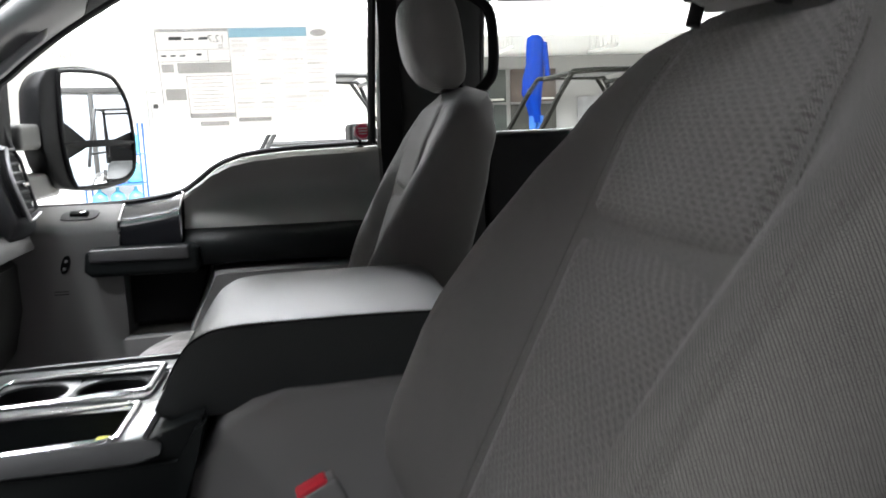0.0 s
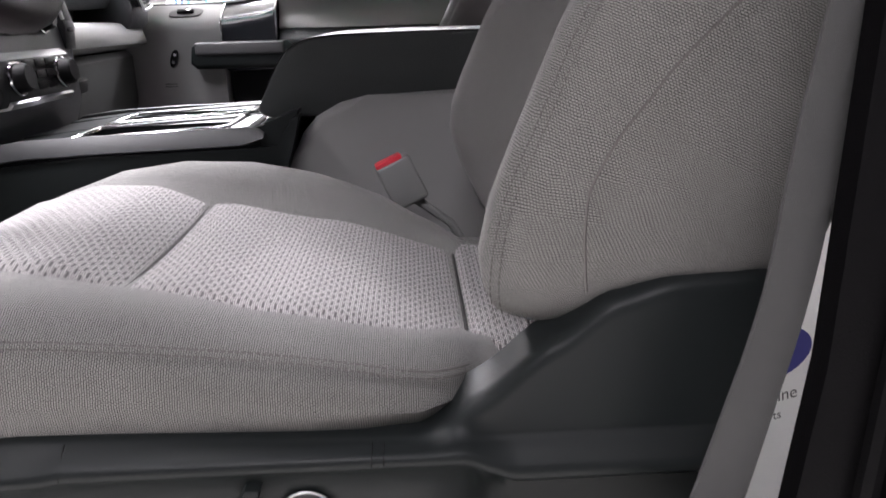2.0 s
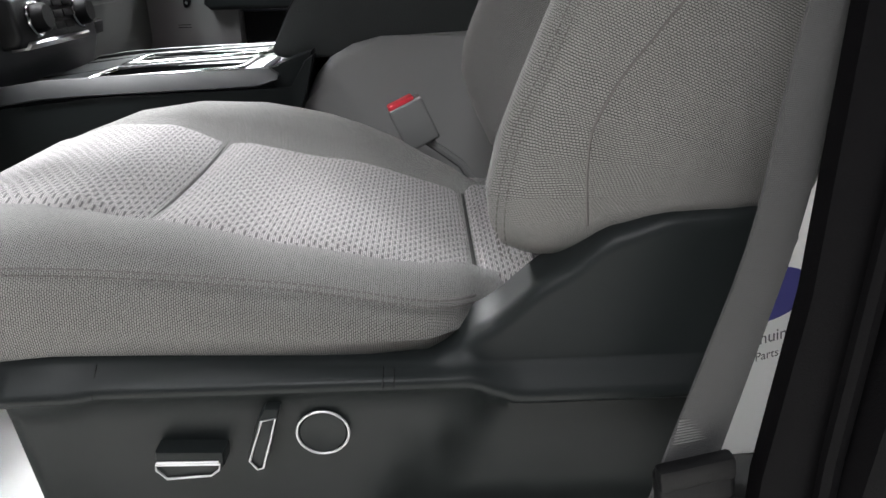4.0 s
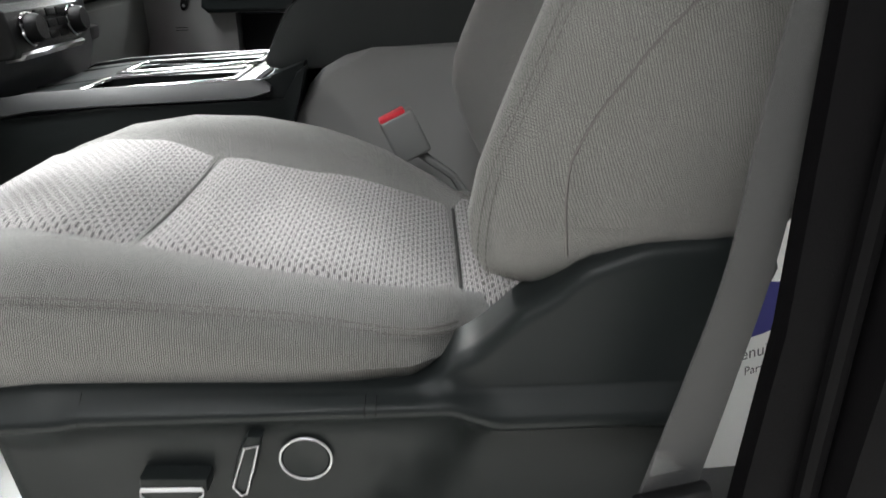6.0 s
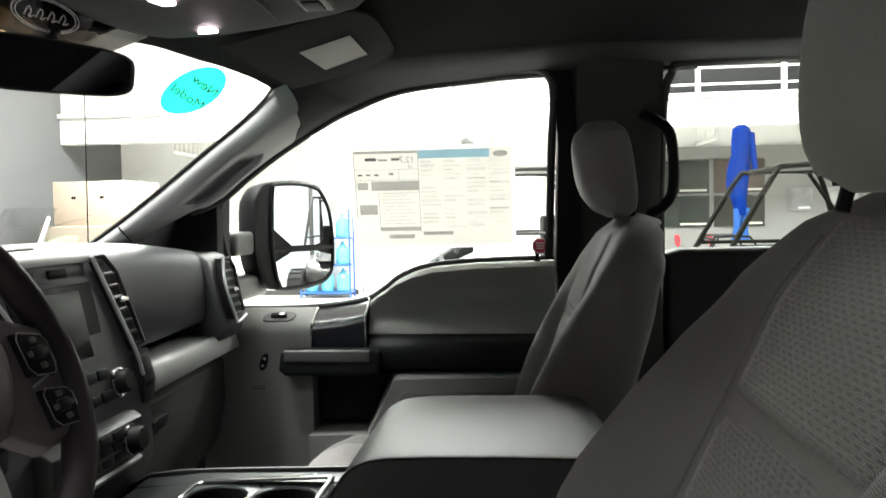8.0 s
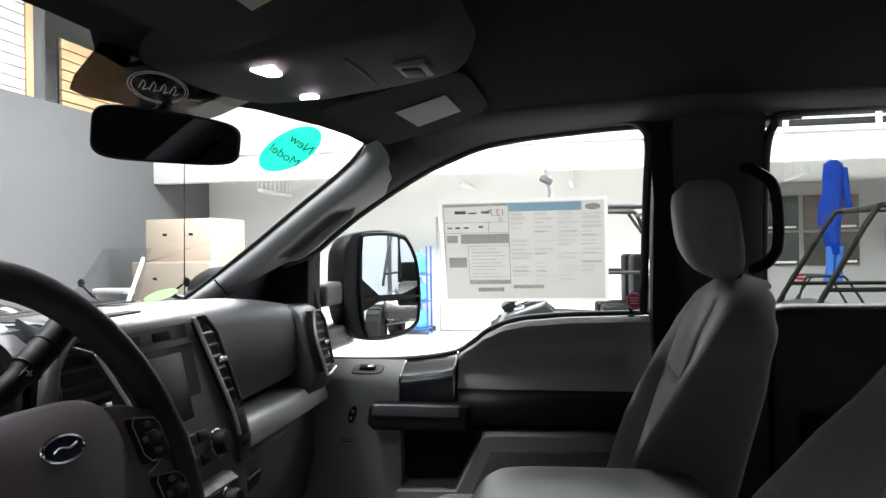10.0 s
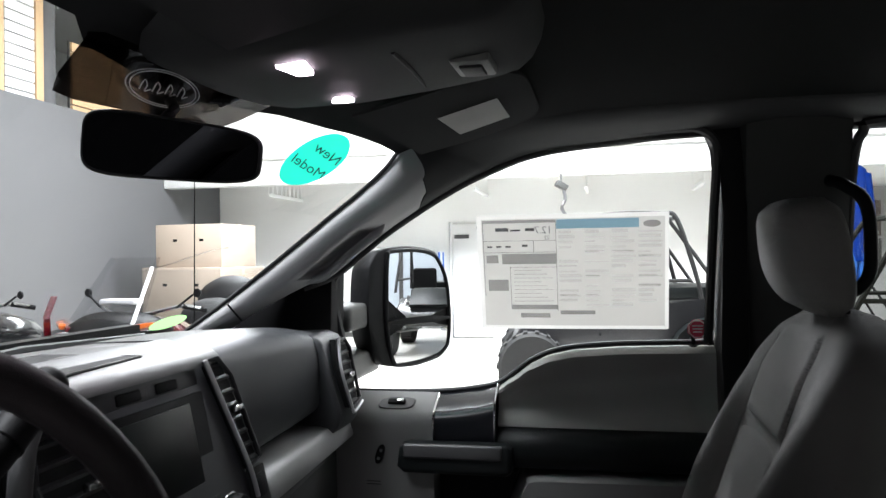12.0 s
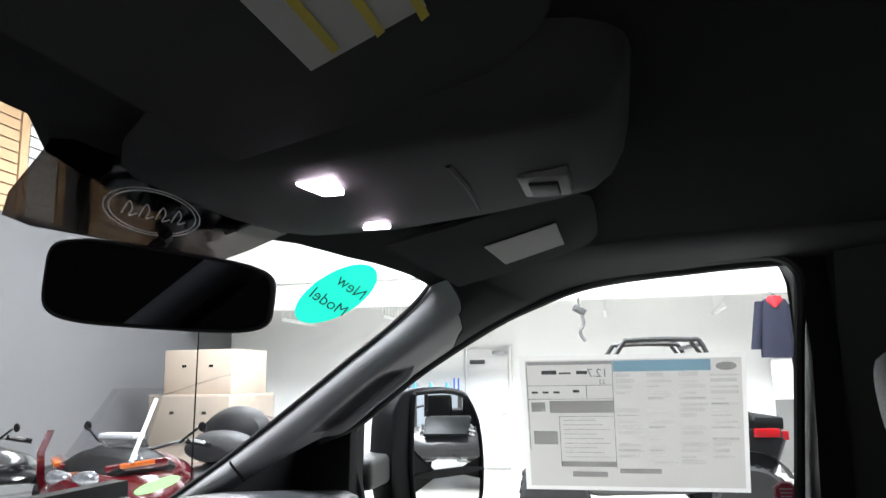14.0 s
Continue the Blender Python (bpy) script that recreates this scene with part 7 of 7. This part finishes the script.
def side_by_side(at, rz, paint, cage, label, size=1.0):
    """An open two-seat buggy: body, bonnet, bed, roll cage, seats, springs and four wheels. Its nose points to -x."""
    root = thing("off_road_buggy", (0, 0, 0), label, "off-road buggy", "parked buggies")
    part("body", prism([(-1.10, 0.50), (-1.15, 0.62), (-1.05, 0.78), (-0.60, 0.95), (-0.45, 0.72), (0.35, 0.68), (0.45, 1.05), (1.30, 1.12), (1.38, 0.95), (1.25, 0.62), (0.4, 0.42), (-0.5, 0.40)], "y", -0.60, 0.60, 0.05, 3), paint, root, "moulded body")
    part("bonnet", prism([(-1.10, 0.86), (-0.72, 1.10), (-0.5, 1.12), (-0.5, 1.04), (-1.05, 0.80)], "y", -0.36, 0.36, 0.02), M_CHAR, root, "dark bonnet")
    part("bed", box(0.5, 1.36, -0.6, 0.6, 1.05, 1.18, bevel=0.03), M_CHAR, root, "dark cargo bed")
    for s in (-0.32, 0.32):
        part("seat", box(0.05, 0.5, s - 0.22, s + 0.22, 0.72, 0.88, bevel=0.05, seg=3), M_BLACK, root, "black seat")
        part("seat_back", box(0.38, 0.52, s - 0.22, s + 0.22, 0.85, 1.45, bevel=0.05, seg=3), M_BLACK, root, "black seat back")
    for s in (-0.66, 0.66):
        part("cage_tube", tube(curve_points([(-0.72, s, 1.05), (-0.55, s * 0.98, 1.35), (-0.22, s * 0.92, 1.90), (-0.08, s * 0.9, 1.97), (0.45, s * 0.9, 1.97), (0.62, s * 0.92, 1.90), (0.80, s * 0.98, 1.3), (0.85, s, 1.05)], 5), 0.026, 8), cage, root, "roll cage tube")
        part("cage_brace", tube([(0.50, s * 0.9, 1.95), (1.05, s * 0.98, 1.15)], 0.022, 8), cage, root)
        part("cage_brace", tube([(-0.60, s, 1.25), (0.75, s, 1.25)], 0.02, 8), cage, root)
        part("tail_lamp", box(1.33, 1.40, s * 0.72 - 0.12, s * 0.72 + 0.12, 0.95, 1.04, bevel=0.01), M_TAIL, root, "red tail lamp")
        part("side_lamp", box(1.05, 1.30, s * 0.955 - 0.02, s * 0.955 + 0.02, 0.98, 1.07, bevel=0.01), M_TAIL, root, "red corner lamp")
        for x in (-0.95, 0.95):
            pts = [Vector((x, s * 0.75, 0.45)).lerp(Vector((x * 0.92, s * 0.6, 0.95)), k / 60) + Vector((0.05 * math.cos(k * 0.75), 0.05 * math.sin(k * 0.75), 0)) for k in range(61)]
            part("spring", tube(pts, 0.010, 5), M_PAPER, root, "white coil spring")
            part("damper", tube([(x, s * 0.75, 0.40), (x * 0.92, s * 0.6, 1.0)], 0.025, 8), M_SATIN, root, "steel damper")
            wheel_parts(root, (x, s * 1.12, 0.36), 0.36, 0.26)
            part("wishbone", tube([(x, s * 0.95, 0.38), (x - 0.2, s * 0.3, 0.45), (x + 0.2, s * 0.3, 0.45)], 0.018, 6), M_SATIN, root)
            if x > 0:
                part("mudguard", loft([[(x + 0.46 * math.cos(q), s * 1.02 + dy, 0.42 + 0.44 * math.sin(q)) for q in [math.pi * (0.12 + 0.76 * k / 8) for k in range(9)]] for dy in (-0.12, 0.12)], closed=False), M_CHAR, root, "dark mudguard")
    for z in (1.97, 1.92):
        part("cage_cross", tube([(-0.10 if z > 1.95 else 0.60, -0.6, z), (-0.10 if z > 1.95 else 0.60, 0.6, z)], 0.024, 8), cage, root, "cross tube")
    part("roof_sheet", box(-0.1, 0.5, -0.58, 0.58, 1.975, 1.995, bevel=0.008), M_CHAR, root, "dark roof sheet")
    part("plate", box(1.385, 1.395, -0.16, 0.16, 0.70, 0.84), M_PAPER, root, "white plate")
    root.matrix_basis = pose(*at, 0, 0, rz) @ Matrix.Scale(size, 4)
    return root


M_TAIL = material("tail_lamp_red", (0.45, 0.01, 0.015), 0.2, coat=0.5)
M_CAGE = material("cage_grey", (0.022, 0.022, 0.022), 0.4, metal=0.1)
M_CAGE2 = material("cage_olive", (0.010, 0.010, 0.008), 0.8, spec=0.1)
M_UTV = material("buggy_black", (0.02, 0.02, 0.022), 0.3, coat=0.4)
M_UTV2 = material("buggy_red", (0.35, 0.015, 0.02), 0.3, coat=0.4)
side_by_side((0.0, 10.1, 0), 6, M_UTV, M_CAGE, "black off-road buggy with a grey roll cage and red tail lamps", 1.08)
side_by_side((2.57, 7.8, 0), 0, M_UTV, M_CAGE2, "black off-road buggy with an olive roll cage")
side_by_side((3.1, 11.3, 0), 180, M_UTV2, M_BLACK, "red off-road buggy parked by the far wall", 0.62)


def motorcycle(at, rz, paint, touring, label):
    """A motorcycle with its front wheel towards -x."""
    root = thing("motorcycle", (0, 0, 0), label, "motorcycle", "parked motorcycles")
    for x in (-0.82, 0.78):
        wheel_parts(root, (x, 0, 0.33), 0.33, 0.16)
    for s in (-0.09, 0.09):
        part("fork", tube([(-0.82, s, 0.33), (-0.50, s, 1.02)], 0.026, 10), M_CHROME, root, "chrome fork leg")
    part("front_guard", loft([[(-0.82 + 0.37 * math.cos(q), dy, 0.35 + 0.37 * math.sin(q)) for q in [math.pi * (0.1 + 0.75 * k / 10) for k in range(11)]] for dy in (-0.1, 0.0, 0.1)], closed=False), paint, root, "painted front mudguard")
    part("engine", box(-0.35, 0.25, -0.24, 0.24, 0.28, 0.66, bevel=0.06, seg=3), M_CHROME, root, "bright metal engine")
    tank = [[(x, w * math.cos(q), z + h * math.sin(q)) for q in [2 * math.pi * k / 16 for k in range(16)]] for x, w, z, h in ((-0.48, 0.06, 0.92, 0.05), (-0.40, 0.14, 0.90, 0.12), (-0.2, 0.19, 0.90, 0.15), (0.02, 0.15, 0.86, 0.12), (0.12, 0.08, 0.82, 0.07))]
    part("tank", loft(tank), paint, root, "painted tank")
    seat = [[(x, w * math.cos(q), z + h * math.sin(q)) for q in [2 * math.pi * k / 16 for k in range(16)]] for x, w, z, h in ((0.08, 0.12, 0.80, 0.06), (0.25, 0.19, 0.78, 0.08), (0.5, 0.19, 0.82, 0.08), (0.72, 0.17, 0.90, 0.09), (0.95, 0.12, 0.92, 0.06))]
    part("seat", loft(seat), M_BLACK, root, "black padded seat")
    part("rear_body", loft([[(x, w * math.cos(q), z + h * math.sin(q)) for q in [2 * math.pi * k / 14 for k in range(14)]] for x, w, z, h in ((0.2, 0.16, 0.66, 0.1), (0.6, 0.22, 0.66, 0.14), (1.0, 0.18, 0.70, 0.12), (1.15, 0.06, 0.72, 0.05))]), paint, root, "painted rear body")
    part("handlebar", tube(curve_points([(-0.22, -0.42, 1.10), (-0.34, -0.34, 1.13), (-0.48, -0.12, 1.08), (-0.48, 0.12, 1.08), (-0.34, 0.34, 1.13), (-0.22, 0.42, 1.10)], 5), 0.014, 8), M_CHROME, root, "chrome handlebar")
    for s in (-1, 1):
        part("grip", tube([(-0.34, s * 0.34, 1.13), (-0.20, s * 0.43, 1.095)], 0.019, 8), M_BLACK, root, "black grip")
        mz = 1.20 if not touring else 1.22
        mr = part("mirror", lathe([(0.0, -0.010), (0.026, -0.008), (0.032, 0.0), (0.028, 0.010), (0.0, 0.012)], (-0.34, s * 0.46, mz), "x", 16), M_BLACK, root, "round black mirror")
        part("mirror_stem", tube([(-0.38, s * 0.32, 1.12), (-0.36, s * 0.44, mz - 0.01)], 0.008, 6), M_BLACK, root, "black stem")
    if touring:
        fair = []
        for x, w, z0, z1 in ((-0.98, 0.10, 0.82, 0.95), (-0.90, 0.28, 0.66, 0.99), (-0.74, 0.40, 0.55, 1.03), (-0.52, 0.43, 0.50, 1.03), (-0.36, 0.40, 0.55, 0.98)):
            fair.append([(x, w * math.cos(q), (z0 + z1) / 2 + (z1 - z0) / 2 * math.sin(q)) for q in [2 * math.pi * k / 20 for k in range(20)]])
        part("fairing", loft(fair), paint, root, "red painted fairing")
        cock = []
        for x, w, z0, z1 in ((-0.90, 0.10, 0.92, 0.99), (-0.82, 0.24, 0.90, 1.06), (-0.66, 0.30, 0.90, 1.11), (-0.46, 0.30, 0.90, 1.10), (-0.30, 0.24, 0.90, 1.03), (-0.22, 0.10, 0.92, 1.0)):
            cock.append([(x, w * math.cos(q), (z0 + z1) / 2 + (z1 - z0) / 2 * math.sin(q)) for q in [2 * math.pi * k / 20 for k in range(20)]])
        part("cockpit", loft(cock), M_BLACK, root, "black cockpit cowl")
        part("windshield_trim", tube([(-0.80, -0.30, 1.04), (-0.50, -0.22, 1.40)], 0.013, 8), M_PAPER, root, "bright windshield edge")
        part("side_fin", loft([[(x, 0.33 + 0.02 * math.sin(z * 3), z + 0.14) for x in (x0, x0 + 0.02, x0 + 0.045, x0 + 0.06)] for x0, z in ((-0.80, 0.62), (-0.86, 0.80), (-0.88, 0.95), (-0.82, 1.08))], closed=False), paint, root, "red side fin")
        part("dash_plate", box(-0.60, -0.48, -0.14, 0.14, 1.15, 1.19, bevel=0.015, seg=3), M_PAPER, root, "bright dash plate")
        for s in (-1, 1):
            part("headlamp", loft([[(-0.93 - 0.055 * k, s * 0.095 + 0.095 * r * math.cos(q), 0.955 + (0.045 + 0.012 * s * math.cos(q)) * r * math.sin(q)) for q in [2 * math.pi * j / 20 for j in range(20)]] for k, r in ((0.0, 1.0), (0.5, 0.95), (0.85, 0.7), (1.0, 0.3))]), M_LAMPGLASS, root, "clear faceted headlamp glass")
            part("indicator", box(-0.06, 0.14, -0.028, 0.028, -0.016, 0.016, bevel=0.010, m=pose(-0.775, s * 0.275, 1.020, 0, -6, s * 50)), M_AMBER, root, "amber indicator strip")
            part("side_wing", box(-0.16, 0.20, -0.024, 0.024, -0.026, 0.026, bevel=0.014, m=pose(-0.745, s * 0.272, 1.012, 0, -6, s * 50)), paint, root, "red painted wing")
            part("side_case", box(0.45, 1.05, s * 0.36 - 0.11, s * 0.36 + 0.11, 0.48, 0.86, bevel=0.06, seg=3), paint, root, "red side case")
        ws = loft([[(-0.80 + 0.30 * t + 0.10 * (u * u), 0.30 * u * (1 - 0.3 * t), 1.05 + 0.42 * t) for u in (-1, -0.6, -0.2, 0.2, 0.6, 1)] for t in (0, 0.35, 0.7, 1.0)], closed=False)
        bmesh.ops.solidify(ws, geom=ws.faces[:], thickness=0.004)
        part("windshield", ws, M_TINT, root, "smoky windshield")
        part("top_case", loft([[(x, w * math.cos(q), z + h * math.sin(q)) for q in [2 * math.pi * k / 16 for k in range(16)]] for x, w, z, h in ((0.78, 0.18, 1.05, 0.1), (0.86, 0.30, 1.06, 0.17), (1.1, 0.30, 1.06, 0.17), (1.2, 0.16, 1.05, 0.1))]), paint, root, "red top case")
        part("backrest", loft([[(x, w * math.cos(q), z + h * math.sin(q)) for q in [2 * math.pi * k / 16 for k in range(16)]] for x, w, z, h in ((0.62, 0.14, 1.10, 0.10), (0.68, 0.26, 1.12, 0.155), (0.80, 0.28, 1.15, 0.165), (0.90, 0.15, 1.14, 0.10))]), M_RUBBER, root, "dark padded backrest")
        part("seat_pad", loft([[(x, w * math.cos(q), z + h * math.sin(q)) for q in [2 * math.pi * k / 16 for k in range(16)]] for x, w, z, h in ((0.40, 0.16, 0.98, 0.06), (0.46, 0.27, 1.00, 0.10), (0.58, 0.30, 1.02, 0.12), (0.70, 0.22, 1.02, 0.09))]), M_RUBBER, root, "dark padded rear seat")
    else:
        part("headlamp", lathe([(0.02, 0.0), (0.07, 0.01), (0.095, 0.05), (0.095, 0.14), (0.06, 0.19), (0.0, 0.20)], (-0.76, 0, 0.93), "x", 20), M_CHROME, root, "round chrome headlamp")
        part("lens", lathe([(0.0, -0.006), (0.06, -0.003), (0.085, 0.012)], (-0.765, 0, 0.93), "x", 20), M_PAPER, root, "clear lens")
        part("screen", box(-0.62, -0.60, -0.08, 0.08, 1.00, 1.14, bevel=0.008, m=None), M_PAPER, root, "pale fly screen")
    root.matrix_basis = pose(*at, 0, 0, rz)
    return root


M_LAMPGLASS = material("headlamp_glass", (0.30, 0.31, 0.33), 0.10, metal=0.6, coat=0.6, spread=0.6, stain=40)
M_AMBER = material("amber_lens", (0.42, 0.09, 0.012), 0.2, coat=0.4)
M_TINT = glass("smoked_screen", (0.80, 0.80, 0.82), 0.05)
M_MOTO = material("moto_red", (0.085, 0.004, 0.008), 0.2, coat=0.8)
M_MOTOB = material("moto_black", (0.012, 0.012, 0.013), 0.2, coat=0.8)
motorcycle((-3.26, 5.46, 0.22), 84, M_MOTO, True, "red touring motorcycle with amber indicators and a padded backrest")
motorcycle((-4.75, 5.75, 0.22), 72, M_MOTOB, False, "black cruiser motorcycle with a round chrome headlamp")
solo("display_stand", box(-6.6, -2.5, 4.0, 7.2, 0, 0.22, bevel=0.02), M_GREYWALL, "low grey display platform under the motorcycles", "platform", "structure")
hang = thing("hanging_camera", (-0.75, 13.3, 2.9), "small grey camera hanging from the beam", "camera")
part("housing", box(-0.10, 0.10, -0.08, 0.08, -0.05, 0.05, bevel=0.015, m=pose(-0.78, 13.3, 2.82, 0, 30, 20)), M_DARKGREY, hang, "grey housing")
part("bracket", tube([(-0.78, 13.35, 2.85), (-0.80, 13.5, 3.0), (-0.80, 13.6, 3.04)], 0.02, 8), M_DARKGREY, hang)
part("cable", tube(curve_points([(-0.76, 13.3, 2.8), (-0.72, 13.3, 2.6), (-0.78, 13.3, 2.45), (-0.70, 13.3, 2.3)], 5), 0.03, 6), M_SATIN, hang, "bundled cable")

side_by_side((11.0, 4.9, 0), 20, M_UTV, M_CAGE, "black off-road buggy parked towards the tail wall")
side_by_side((13.4, 6.6, 0), 15, M_UTV, M_CAGE2, "black off-road buggy in the second row")
d2 = thing("door_2", (15.98, 5.0, 0), "pair of glazed doors in the tail wall", "door", kind="structure")
for y in (3.9, 5.0, 6.1):
    part("door_post", box(15.9, 15.99, y - 0.05, y + 0.05, 0.0, 2.5, bevel=0.006), M_DARKGREY, d2, "dark door post")
part("door_head", box(15.9, 15.99, 3.85, 6.15, 2.5, 2.62, bevel=0.006), M_DARKGREY, d2, "dark door head")
for y in (3.95, 5.05):
    part("door_pane", box(15.93, 15.95, y, y + 1.0, 0.1, 2.45), M_BOTTLE_PANE, d2, "pale glazed leaf")
